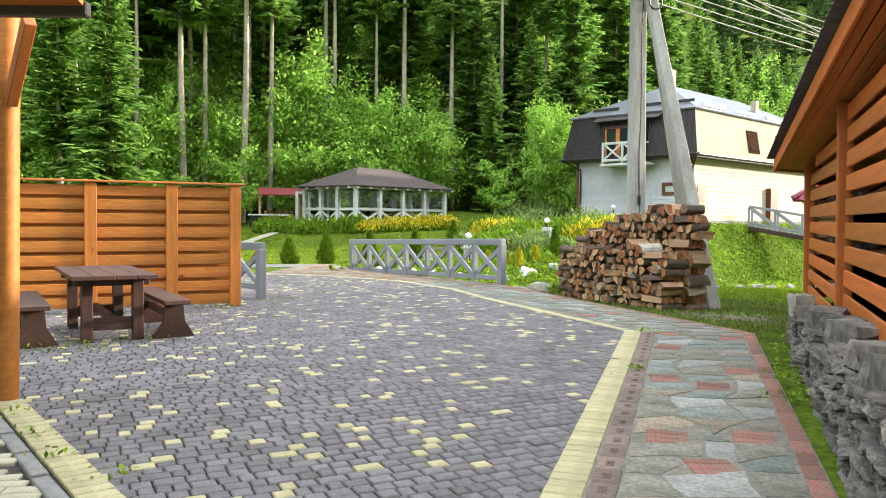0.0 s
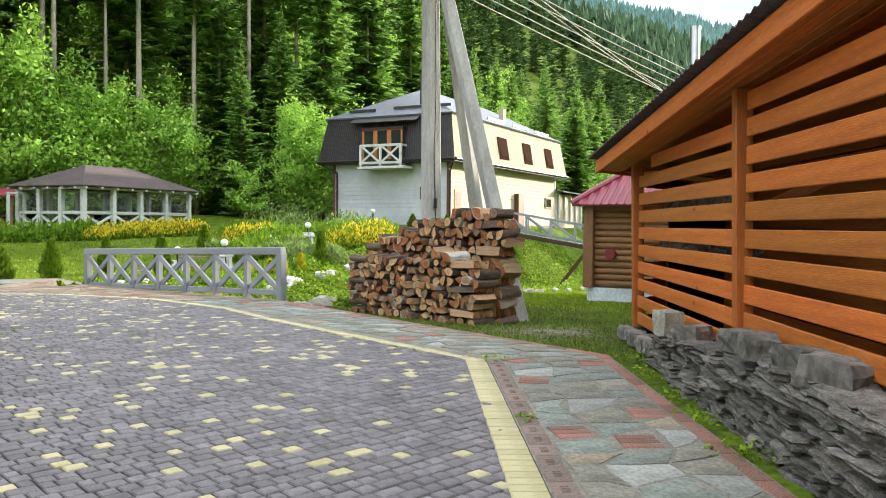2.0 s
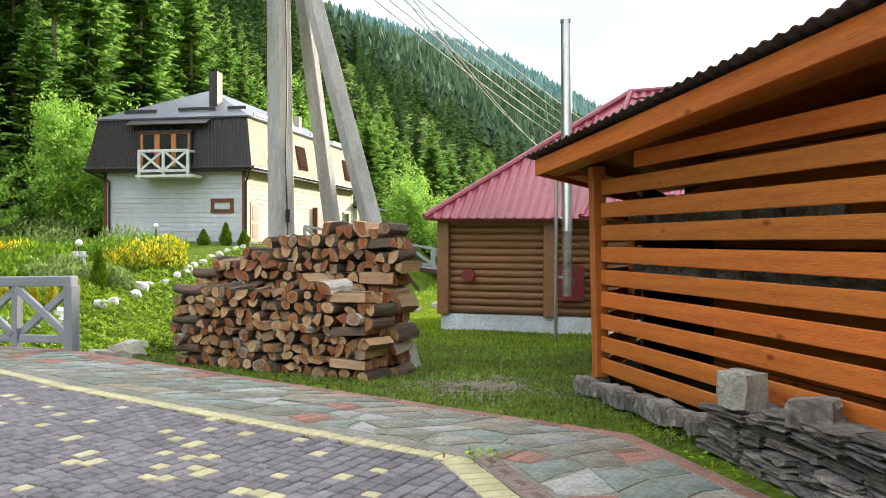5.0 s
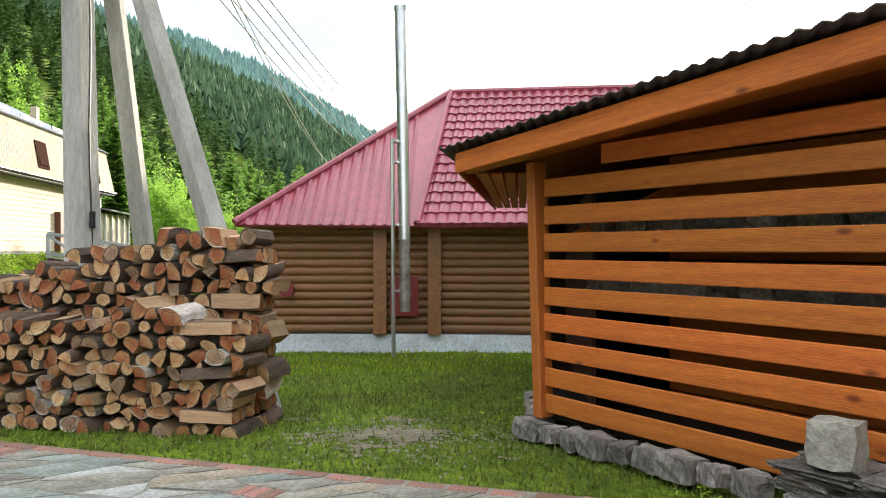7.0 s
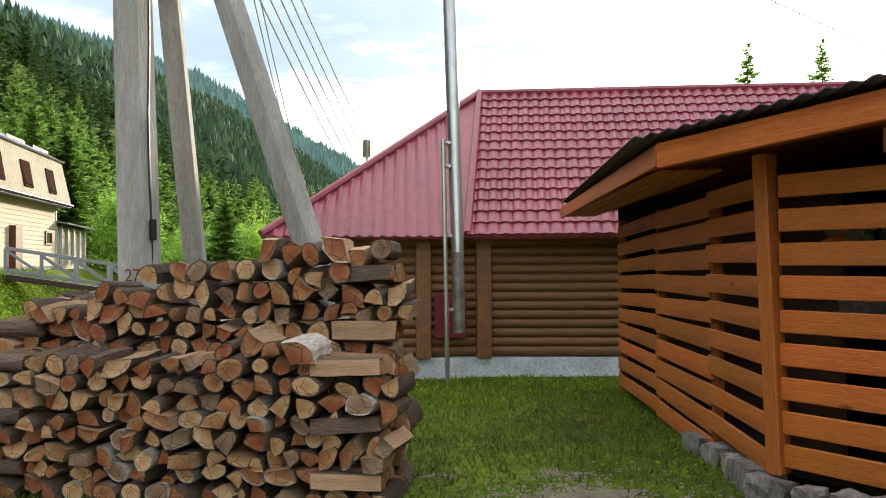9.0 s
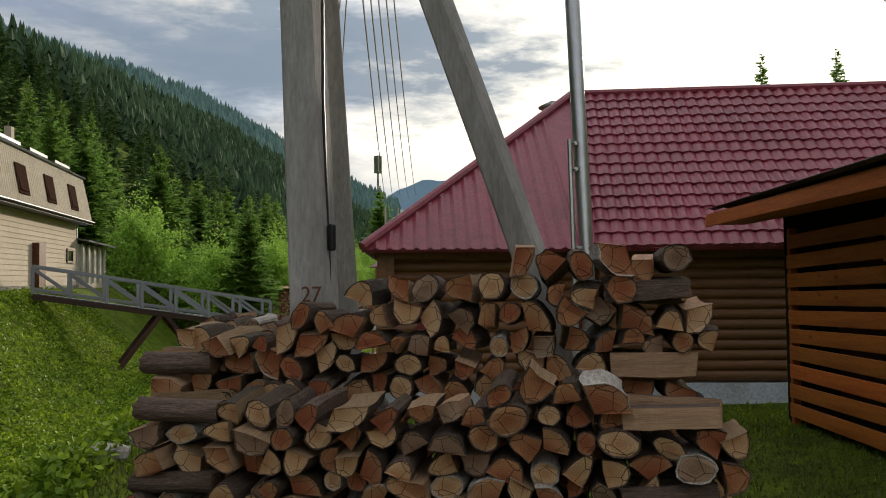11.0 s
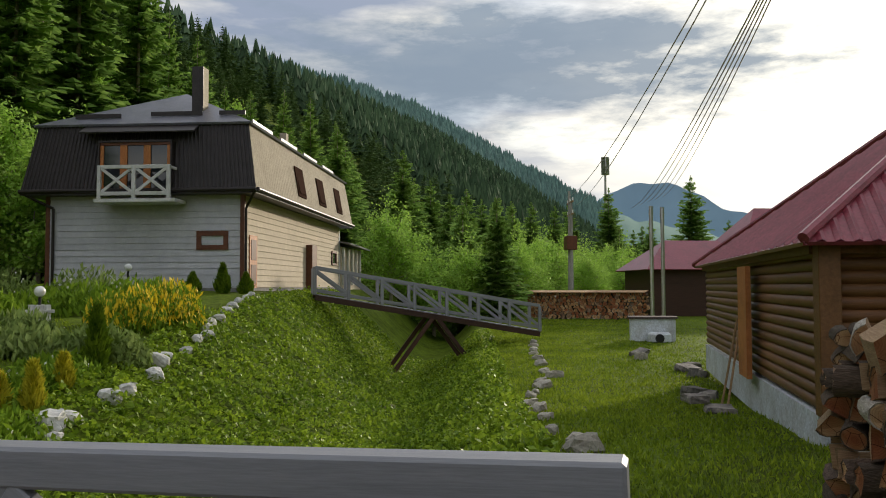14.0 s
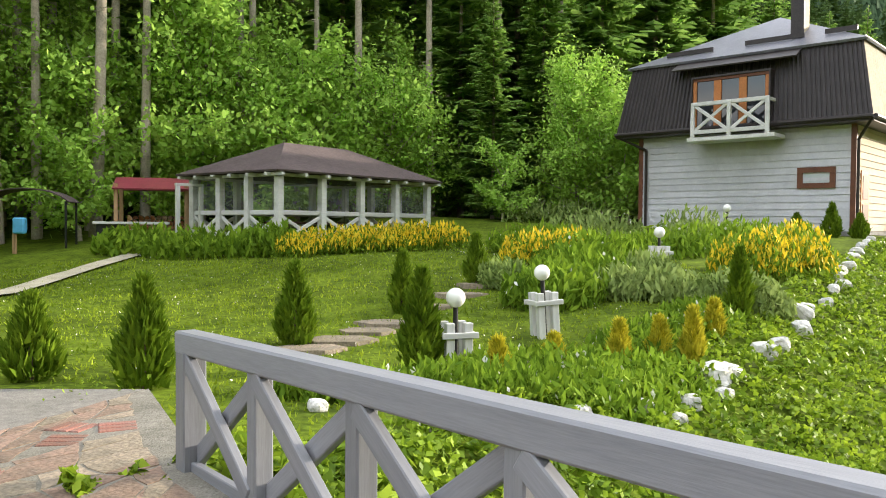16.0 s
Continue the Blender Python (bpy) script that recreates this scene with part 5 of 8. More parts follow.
def firewood(name, label, origin, a0, a1, top, base, seed):
    """Rows of logs laid crosswise, cribbed at both ends, up to a sloping top."""
    S = thing(name, label, "firewood pile")
    rnd = random.Random(seed)
    z = base
    row = 0
    while True:
        h = rnd.uniform(0.115, 0.17)
        s = a0 + rnd.uniform(-0.03, 0.03)
        any_log = False
        while s < a1:
            crib = (s < a0 + 0.40 or s > a1 - 0.42)
            if crib and row % 3 == 1 and z + h * 0.7 < top(s):
                sc = s + 0.2 if s < a0 + 0.4 else a1 - 0.23
                for j in range(3):
                    p = origin + PD * (sc + rnd.uniform(-0.03, 0.03)) - PN * (0.06 + j * 0.145) + PN * rnd.uniform(-0.01, 0.015)
                    me = LOGS[rnd.choice((1, 3, 5, 7, 9, 11, 13, 15, 2, 10))]
                    m = Matrix.Translation((p.x, p.y, z + h / 2)) @ pose(0, 0, 0, 0, 0, PANG + 90 + rnd.gauss(0, 3)) @ pose(0, 0, 0, rnd.gauss(0, 2), 0, 0) @ Matrix.Diagonal((0.15, 1.08, h * 0.98, 1))
                    part("log", me, None, S, m=m)
                any_log = True
                s = (a0 + 0.42) if s < a0 + 0.4 else a1
                continue
            w = rnd.uniform(0.095, 0.215)
            if z + h * 0.75 < top(s + w / 2):
                any_log = True
                i = rnd.randrange(28)
                hh = h * rnd.uniform(0.9, 1.12)
                if z + 2.2 * h > top(s) and rnd.random() < 0.5:
                    hh *= 1.15
                rot = rnd.choice((0, 0, 90, 180, 180, 270, 45, -45, 135)) + rnd.gauss(0, 16)
                if LOGS[i].name.startswith("firewood") and abs(math.sin(radians(rot))) > 0.5:
                    sx, sz = hh, w
                else:
                    sx, sz = w, hh
                p = origin + PD * (s + w / 2) - PN * (0.21 + rnd.uniform(-0.07, 0.05))
                flip = 180 if rnd.random() < 0.5 else 0
                m = Matrix.Translation((p.x, p.y, z + h / 2 + rnd.uniform(-0.025, 0.02))) @ pose(0, 0, 0, rnd.gauss(0, 3), 0, PANG + flip + rnd.gauss(0, 3.5)) @ pose(0, 0, 0, 0, rot, 0) @ Matrix.Diagonal((sx * rnd.uniform(0.8, 1.0), 1.0 + rnd.uniform(-0.06, 0.06), sz * rnd.uniform(0.84, 1.0), 1))
                part("log", LOGS[i], None, S, m=m)
            s += w
        z += h * 0.95
        row += 1
        if not any_log or z > base + 2.2:
            break
    return S


LOW, UP = Vector((3.0, 14.25, 0)), Vector((3.55, 14.4, 0))
firewood("firewood_pile", "low front stack of split reddish firewood on the grass", LOW, -1.66, 1.30, lambda s: interp(s, (-1.7, 0.84), (-0.6, 0.84), (0.2, 0.95), (0.8, 0.98), (1.45, 0.82)), -0.13, 11)
firewood("firewood_pile", "tall back stack of split reddish firewood with cribbed ends", UP, -1.98, 1.14, lambda s: interp(s, (-2.0, 1.08), (-1.2, 1.22), (-0.6, 1.48), (0.2, 1.58), (0.6, 1.66), (1.0, 1.60), (1.5, 1.55)), -0.15, 12)
for k, (a0, a1, top) in enumerate(((-2.05, -1.52, 1.12), (-2.12, -1.52, 1.16), (-2.18, -1.5, 1.2), (-2.25, -1.55, 1.2))):
    firewood("firewood_pile", "short rear stack of split firewood behind the tall one", UP - PN * 0.46 * (k + 1), a0, a1, lambda s: top, -0.2, 14 + k)


# ---- electricity pole ----
def electric_pole():
    E = thing("electricity_pole", "weathered concrete electricity pole with two leaning struts", "utility pole")

    def shaft(name, p0, p1, w0, w1, rz):
        p0, p1 = Vector(p0), Vector(p1)
        d = (p1 - p0).normalized()
        x = Vector((math.cos(radians(rz)), math.sin(radians(rz)), 0))
        x = (x - d * x.dot(d)).normalized()
        y = d.cross(x)
        g = Geo()
        for p, w in ((p0, w0), (p1, w1)):
            c = 0.2
            for sx, sy in ((-1 + c, -1), (1 - c, -1), (1, -1 + c), (1, 1 - c), (1 - c, 1), (-1 + c, 1), (-1, 1 - c), (-1, -1 + c)):
                g.v.append(tuple(p + x * sx * w / 2 + y * sy * w * 0.42))
        g.f = [(i, (i + 1) % 8, 8 + (i + 1) % 8, 8 + i) for i in range(8)] + [tuple(range(8, 16)), tuple(range(8))[::-1]]
        g.mi = [0] * len(g.f)
        return part(name, g, CONCRETE, E)

    fA = lambda z: (3.768 + (z - 1.5) * 0.0075, 15.88 + (z - 1.5) * 0.053, z)
    fB = lambda z: (4.93 - (z - 1.5) * 0.1955, 16.61 - (z - 1.5) * 0.0955, z)
    fC = lambda z: (4.49 - (z - 1.5) * 0.12, 14.55 + (z - 1.5) * 0.327, z)
    shaft("pole", fA(-0.6), fA(7.6), 0.325, 0.24, 20)
    shaft("strut", fB(-0.6), fB(6.0), 0.25, 0.2, 40)
    shaft("strut", fC(-0.6), fC(5.9), 0.24, 0.2, 10)
    top = Vector(fA(6.0))
    part("clamp", Geo().tube((top.x, top.y, 5.75), (top.x, top.y, 5.85), 0.24, n=10), STEEL, E, "steel strap round the pole")
    part("clamp", Geo().tube((top.x, top.y, 5.98), (top.x, top.y, 6.03), 0.24, n=10), STEEL, E)
    ring = Geo()
    c = Vector((4.05, 15.75, 5.55))
    for j in range(16):
        a, b = 2 * math.pi * j / 16, 2 * math.pi * (j + 1) / 16
        ring.tube(c + Vector((0.13 * math.cos(a), 0.05 * math.cos(a), 0.13 * math.sin(a))), c + Vector((0.13 * math.cos(b), 0.05 * math.cos(b), 0.13 * math.sin(b))), 0.018, n=6)
    part("cable_coil", ring, BLACK, E, "coiled black cable")
    ins = [Vector((3.98 + 0.05 * i, 15.85 - 0.02 * i, 5.6 + 0.14 * i)) for i in range(7)]
    for p in ins:
        part("insulator", Geo().tube(p, p + Vector((0.12, 0.02, 0.02)), 0.03, 0.02, n=8), GLOBE, E)
    a = Vector((3.93, 15.72, 0))
    part("down_cable", Geo().rope([(3.79, 15.755 + 0.01 * (k % 2), 1.0) if k == 0 else (3.79 + 0.011 * k * 0.6 + 0.012 * math.sin(k * 1.7), 15.75 + 0.032 * k * 0.6, 1.0 + k * 0.58) for k in range(9)], 0.012), BLACK, E)
    cu = bpy.data.curves.new("digits", "FONT")
    cu.body, cu.size, cu.align_x, cu.align_y, cu.extrude = "27", 0.15, "CENTER", "CENTER", 0.0015
    tmp = bpy.data.objects.new("digits", cu)
    scene.collection.objects.link(tmp)
    me = bpy.data.meshes.new_from_object(tmp)
    bpy.data.objects.remove(tmp)
    me.materials.append(TRIM)
    part("painted_number", me, None, E, "brown painted number on the concrete", m=pose(3.608, 15.750, 1.360, 90, 0, -70))
    part("switch_box", Geo().box(-0.025, 0.025, -0.025, 0.025, -0.09, 0.09, pose(3.80, 15.74, 1.75), 0.01), BLACK, E)
    # wires to the next poles along the valley
    ends = [(48.2 + 0.4 * i, 50.2 - 0.4 * i, 7.0 + 0.2 * i) for i in range(5)] + [(40.3, 49.4, 7.2), (40.6, 49.1, 6.6)]
    for i, (p, q) in enumerate(zip(ins, ends)):
        q = Vector(q)
        g = Geo().rope([p.lerp(q, j / 14) - Vector((0, 0, 1.3 * 4 * (j / 14) * (1 - j / 14) * 0.6)) for j in range(15)], 0.013)
        tagged(part("overhead_wire", g, CABLE), "pale overhead wire slung between two poles", "wire", "overhead wires")
    for i, q in enumerate(((-22, -14, 9.0), (-20, -16, 8.8), (14, -22, 9), (60, 8, 11))):
        p, q = Vector((3.95, 15.9, 7.3 - 0.3 * i)), Vector(q)
        g = Geo().rope([p.lerp(q, j / 12) - Vector((0, 0, 2.0 * (j / 12) * (1 - j / 12))) for j in range(13)], 0.011)
        tagged(part("overhead_wire", g, CABLE), "pale overhead wire slung between two poles", "wire", "overhead wires")


electric_pole()


# ---- grey bridge railings ----
def cross_rail(name, label, p0, p1, n, h, pw=0.11):
    R = thing(name, label, "railing")
    p0, p1 = Vector(p0), Vector(p1)
    d = (p1 - p0).normalized()
    for i in range(n + 1):
        p = p0.lerp(p1, i / n)
        w = pw * (1.25 if i in (0, n) else 0.9)
        plank("post", (p.x, p.y, p.z - 0.06), (p.x, p.y, p.z + h - 0.05), w, w, GREY_PAINT, R, d, c=0.008)
    plank("handrail", p0 + Vector((0, 0, h)) - d * 0.045, p1 + Vector((0, 0, h)) + d * 0.1, 0.13, 0.13, GREY_PAINT, R, c=0.012)
    for i in range(n):
        p, q = p0.lerp(p1, i / n), p0.lerp(p1, (i + 1) / n)
        zl = 0.24
        nrm = Vector((-d.y, d.x, 0)) * 0.035
        plank("bottom_rail", p + d * 0.06 + Vector((0, 0, zl - 0.06)), q - d * 0.06 + Vector((0, 0, zl - 0.06)), 0.1, 0.05, GREY_PAINT, R)
        plank("brace", p + nrm + d * 0.03 + Vector((0, 0, zl)), q + nrm - d * 0.03 + Vector((0, 0, h - 0.08)), 0.1, 0.05, GREY_PAINT, R)
        plank("brace", p - nrm + d * 0.03 + Vector((0, 0, h - 0.08)), q - nrm - d * 0.03 + Vector((0, 0, zl)), 0.1, 0.05, GREY_PAINT, R)
    return R


cross_rail("bridge_railing", "grey painted timber railing with crossed braces over the ditch", (1.2, 16.46, -0.03), (-2.45, 22.0, -0.22), 7, 0.92)
cross_rail("bridge_railing", "grey painted timber railing with crossed braces by the fence", (-3.12, 13.85, -0.03), (-7.3, 18.6, -0.1), 6, 0.88)


# ---- footbridge over the ditch ----
def footbridge():
    B = thing("footbridge", "sloping grey timber footbridge with truss railings on props", "footbridge")
    a, b = Vector((17.5, 44.0, 1.15)), Vector((25.6, 42.4, -0.75))
    a, b = Vector((15.4, 40.6, 1.1)), Vector((22.9, 36.6, -0.35))
    d = (b - a).normalized()
    n = Vector((-d.y, d.x, 0)).normalized()
    for o in (-0.6, 0.6):
        plank("beam", a + n * o - Vector((0, 0, 0.1)), b + n * o - Vector((0, 0, 0.1)), 0.2, 0.12, BROWN, B)
        plank("handrail", a + n * o + Vector((0, 0, 0.98)), b + n * o + Vector((0, 0, 0.98)), 0.12, 0.09, GREY_PAINT, B)
        plank("bottom_rail", a + n * o + Vector((0, 0, 0.16)), b + n * o + Vector((0, 0, 0.16)), 0.12, 0.06, GREY_PAINT, B)
        k = 7
        for i in range(k + 1):
            p = a.lerp(b, i / k) + n * o
            plank("post", p, p + Vector((0, 0, 0.96)), 0.11, 0.11, GREY_PAINT, B, d)
            if i < k:
                q = a.lerp(b, (i + 1) / k) + n * o
                plank("brace", p + Vector((0, 0, 0.9)), q + Vector((0, 0, 0.2)), 0.1, 0.05, GREY_PAINT, B)
        m = a.lerp(b, 0.52) + n * o - Vector((0, 0, 0.15))
        for s in (-1, 1):
            f = m + d * (1.7 * s)
            plank("prop", m + d * 0.1 * s, (f.x, f.y, -1.9), 0.15, 0.12, BROWN, B)
    for i in range(34):
        p = a.lerp(b, (i + 0.5) / 34)
        plank("deck_board", p - n * 0.62 + Vector((0, 0, 0.02)), p + n * 0.62 + Vector((0, 0, 0.02)), 0.03, 0.24, GREY_PAINT, B, (0, 0, 1))


footbridge()


# ---- fence, table and benches ----
def yard_fence():
    F = thing("fence", "orange stained board fence panel with overlapping slats", "fence")
    A, d = Vector((-3.25, 12.86, -0.06)), Vector((-0.902, -0.432, 0))
    n = Vector((0.432, -0.902, 0))
    for s in (0.06, 1.02, 2.16, 3.3, 4.3):
        p = A + d * s
        plank("post", p + n * 0.03, p + n * 0.03 + Vector((0, 0, 1.9)), 0.17, 0.06, FENCE_WOOD, F, d)
    for s0, s1 in ((0.14, 0.94), (1.1, 2.08), (2.24, 3.22), (3.38, 4.22)):
        for i in range(9):
            z = 0.12 + i * 0.208
            p, q = A + d * (s0 - 0.02), A + d * (s1 + 0.02)
            plank("slat", p + Vector((0, 0, z)), q + Vector((0, 0, z)), 0.155, 0.022, FENCE_WOOD, F)
            if i < 8:
                plank("slat", p - n * 0.06 + Vector((0, 0, z + 0.1)), q - n * 0.06 + Vector((0, 0, z + 0.1)), 0.15, 0.022, FENCE_WOOD, F)
    plank("cap", A - d * 0.08 + Vector((0, 0, 1.92)), A + d * 4.4 + Vector((0, 0, 1.92)), 0.03, 0.2, FENCE_WOOD, F)


yard_fence()


def picnic_table():
    d = Vector((-0.505, 0.863, 0)).normalized()
    T = thing("garden_table", "dark brown stained plank table on heavy legs", "table", pose(-4.1, 9.75, -0.065, 0, 0, math.degrees(math.atan2(d.y, d.x))))
    for i in range(4):
        y = -0.34 + i * 0.227
        plank("top_board", (-1.0, y, 0.735), (1.0, y, 0.735), 0.05, 0.222, BROWN, T)
    for x in (-0.72, 0.72):
        for y in (-0.27, 0.27):
            plank("leg", (x, y, 0), (x, y, 0.71), 0.12, 0.12, BROWN, T, (1, 0, 0))
        plank("stretcher", (x, -0.21, 0.2), (x, 0.21, 0.2), 0.14, 0.06, BROWN, T)
        plank("crossbar", (x, -0.4, 0.67), (x, 0.4, 0.67), 0.08, 0.06, BROWN, T)
    plank("stretcher", (-0.69, 0, 0.25), (0.69, 0, 0.25), 0.1, 0.06, BROWN, T)
    for o in (-0.66, 0.8):
        side = Vector((0.863, 0.505, 0)) * -o
        B = thing("bench", "dark brown plank bench with splayed trestle legs", "bench", pose(-4.1 + side.x, 9.75 + side.y, -0.065, 0, 0, math.degrees(math.atan2(d.y, d.x))), "benches at the table")
        plank("seat", (-1.0, 0, 0.43), (1.0, 0, 0.43), 0.05, 0.3, BROWN, B)
        for x in (-0.78, 0.78):
            part("leg", Geo().add([(x - 0.04, -0.1, 0.405), (x - 0.04, 0.1, 0.405), (x - 0.04, 0.12, 0.2), (x - 0.04, 0.24, 0.0), (x - 0.04, -0.24, 0.0), (x - 0.04, -0.12, 0.2), (x + 0.04, -0.1, 0.405), (x + 0.04, 0.1, 0.405), (x + 0.04, 0.12, 0.2), (x + 0.04, 0.24, 0.0), (x + 0.04, -0.24, 0.0), (x + 0.04, -0.12, 0.2)], [(0, 1, 2, 3, 4, 5), (11, 10, 9, 8, 7, 6)] + [(i, 6 + i, 6 + (i + 1) % 6, (i + 1) % 6) for i in range(6)]), BROWN, B)
        plank("stretcher", (-0.74, 0, 0.25), (0.74, 0, 0.25), 0.09, 0.05, BROWN, B)


picnic_table()


def porch():
    P = thing("porch", "orange timber porch corner with dark roof edge and downpipe", "porch")
    part("post", Geo().tube((-3.33, 6.15, -0.07), (-3.29, 6.15, 2.95), 0.085, n=20), FENCE_WOOD, P, "round varnished log post", smooth=True)
    pipe = Geo().tube((-3.4, 5.95, 0.12), (-3.4, 5.95, 2.3), 0.05, n=14).tube((-3.4, 5.95, 2.3), (-3.55, 5.8, 2.65), 0.05, n=14).tube((-3.4, 5.95, 0.13), (-3.3, 5.85, 0.02), 0.055, n=14)
    part("downpipe", pipe, GUTTER, P, "brown plastic downpipe", smooth=True)
    for z in (0.7, 1.0):
        part("bracket", Geo().tube((-3.4, 5.95, z - 0.015), (-3.4, 5.95, z + 0.015), 0.058, n=14), GUTTER, P)
    part("fascia", Geo().box(-7.5, -2.38, 5.42, 5.50, 2.68, 2.78, None, 0.01), DARK_ROOF, P)
    part("roof", Geo().slab([(-7.5, 5.4, 2.80), (-2.34, 5.4, 2.80), (-2.34, 2.0, 3.6), (-7.5, 2.0, 3.6)], 0.05), RED_ROOF, P)
    part("soffit", Geo().slab([(-7.5, 5.45, 2.74), (-2.4, 5.45, 2.74), (-2.4, 2.0, 3.5), (-7.5, 2.0, 3.5)], 0.03), ORANGE_DARK, P)
    plank("brace", (-3.25, 6.1, 2.2), (-2.9, 5.7, 2.72), 0.12, 0.08, ORANGE_DARK, P)
    part("wall", Geo().box(-9.0, -4.6, 2.2, 2.45, -0.1, 3.3), LOGWALL, P)


porch()


# ---- planting ----
RNG = np.random.default_rng(7)


def cards(name, pos, size, material, parent=None, up=0.5, aspect=1.0, tri=False, rng=RNG, dirs=None):
    """Many small leaves in one mesh: pos (n, 3), size (n,); up turns them towards the sky."""
    n = len(pos)
    pos = np.asarray(pos, float)
    size = np.broadcast_to(np.asarray(size, float), (n,))
    a = rng.normal(size=(n, 3)) if dirs is None else np.asarray(dirs, float) + rng.normal(size=(n, 3)) * 0.25
    a /= np.linalg.norm(a, axis=1)[:, None] + 1e-9
    nn = rng.normal(size=(n, 3))
    nn[:, 2] = np.abs(nn[:, 2]) + up * 2
    b = np.cross(nn, a)
    b /= np.linalg.norm(b, axis=1)[:, None] + 1e-9
    A, B = a * size[:, None] * 0.5, b * size[:, None] * 0.5 * aspect
    if tri:
        v = np.stack([pos - B, pos + B, pos + A * 2], 1).reshape(-1, 3)
        k = 3
    else:
        v = np.stack([pos - A, pos - B * 0.9 + A * 0.1, pos + A, pos + B * 0.9 + A * 0.1], 1).reshape(-1, 3)
        k = 4
    me = bpy.data.meshes.new(name)
    me.vertices.add(len(v))
    me.vertices.foreach_set("co", v.astype(np.float32).ravel())
    me.loops.add(n * k)
    me.loops.foreach_set("vertex_index", np.arange(n * k, dtype=np.int32))
    me.polygons.add(n)
    me.polygons.foreach_set("loop_start", np.arange(0, n * k, k, dtype=np.int32))
    me.polygons.foreach_set("loop_total", np.full(n, k, np.int32))
    me.materials.append(material)
    me.update(calc_edges=True)
    return me


def spruce(seed, bare, H=24.0, width=2.6, whorls=36, per=6):
    """Trunk and crown meshes of one spruce; bare is the height share of the naked trunk."""
    rnd = np.random.default_rng(seed)
    t = Geo()
    segs = 8
    lean = rnd.normal(size=2) * 0.12
    for i in range(segs):
        z0, z1 = H * i / segs, H * (i + 1) / segs
        r0, r1 = 0.21 * (1 - i / segs) + 0.02, 0.21 * (1 - (i + 1) / segs) + 0.015
        t.tube((lean[0] * math.sin(i * 0.5), lean[1] * math.sin(i * 0.4), z0), (lean[0] * math.sin((i + 1) * 0.5), lean[1] * math.sin((i + 1) * 0.4), z1), r0, r1, 7, False)
    for i in range(int(30 * bare)):
        z = rnd.uniform(0.1, bare + 0.1) * H
        a = rnd.uniform(0, 6.283)
        l = rnd.uniform(0.3, 0.9)
        t.tube((0, 0, z), (math.cos(a) * l, math.sin(a) * l, z - 0.1), 0.018, 0.006, 4, False)
    vs, fs = [], []
    for w in range(whorls):
        for b in range(per if w < whorls * 0.8 else 5):
            f = min(0.995, max(0.0, (w + rnd.uniform(-1.2, 1.2)) / whorls))
            z = H * (bare + (1 - bare) * f)
            l0 = width * ((1 - f) ** 0.75 if f > 0.12 else (0.6 + f * 2.6)) * rnd.uniform(0.75, 1.1) + 0.15
            a = rnd.uniform(0, 6.283)
            l = l0 * rnd.uniform(0.55, 1.12)
            d = np.array([math.cos(a), math.sin(a), 0])
            s = np.array([-d[1], d[0], 0])
            drop = rnd.uniform(0.15, 0.5) * (1 - 0.5 * f)
            st = 5
            base = np.array([0, 0, z])
            for k in range(st):
                u = (k + 0.6) / st
                p = base + d * l * u + np.array([0, 0, -drop * l * u + 0.25 * l * u * u])
                wv = (0.42 * l * (1 - u * 0.72) + 0.1) * rnd.uniform(0.6, 1.2)
                fw = d * l / st * rnd.uniform(0.9, 1.7)
                for sg in (-1, 1):
                    o = len(vs)
                    tip = p + s * sg * wv + fw + np.array([0, 0, -0.22 * wv - rnd.uniform(0, 0.18)])
                    mid = p + s * sg * wv * 0.45 - fw * 0.25 + np.array([0, 0, -0.05])
                    vs += [p - fw * 0.3, mid, tip, p + fw * 0.8]
                    fs.append((o, o + 1, o + 2, o + 3))
                if rnd.random() < 0.5:
                    o = len(vs)
                    vs += [p - fw * 0.5, p + fw * 0.6, p + fw * 0.1 + np.array([0, 0, -rnd.uniform(0.25, 0.55)])]
                    fs.append((o, o + 1, o + 2))
    c = bpy.data.meshes.new("crown")
    c.from_pydata([tuple(v) for v in vs], [], fs)
    c.materials.append(NEEDLE)
    return t.mesh("trunk", TRUNK, smooth=True), c


SPRUCES = [spruce(1, 0.34, width=3.0, whorls=44, per=8), spruce(2, 0.42, width=2.7, whorls=42, per=7), spruce(3, 0.24, width=3.3, whorls=46, per=8), spruce(4, 0.05, width=3.7, whorls=56, per=9), spruce(5, 0.03, 10.0, 2.5, 40, 11), spruce(6, 0.46, width=2.4, whorls=40, per=7), spruce(7, 0.6, 27.0, 2.2, 28, 6), spruce(8, 0.52, 26.0, 2.5, 30, 6), spruce(9, 0.02, 17.0, 3.9, 52, 11)]
TREE_LABEL = {0: "tall spruce with bare lower trunk at the forest edge", 3: "full green spruce branched to the ground", 4: "young dense spruce standing in the open", 5: "slender spruce with a long bare trunk", 6: "tall thin spruce with a pale bare trunk", 7: "tall thin spruce with a pale bare trunk"}


def put_tree(kind, x, y, s, rz, group="spruces of the forest edge", dz=0.0):
    tr, cr = SPRUCES[kind]
    T = thing("spruce_tree", TREE_LABEL.get(kind, TREE_LABEL[0]), "tree", Matrix.Translation((x, y, ground(x, y) - 0.2 + dz)) @ pose(0, 0, 0, 0, 0, rz) @ Matrix.Diagonal((s, s, s, 1)), group)
    part("trunk", tr, None, T)
    part("crown", cr, None, T)
    return T


rt = random.Random(21)
forest = []
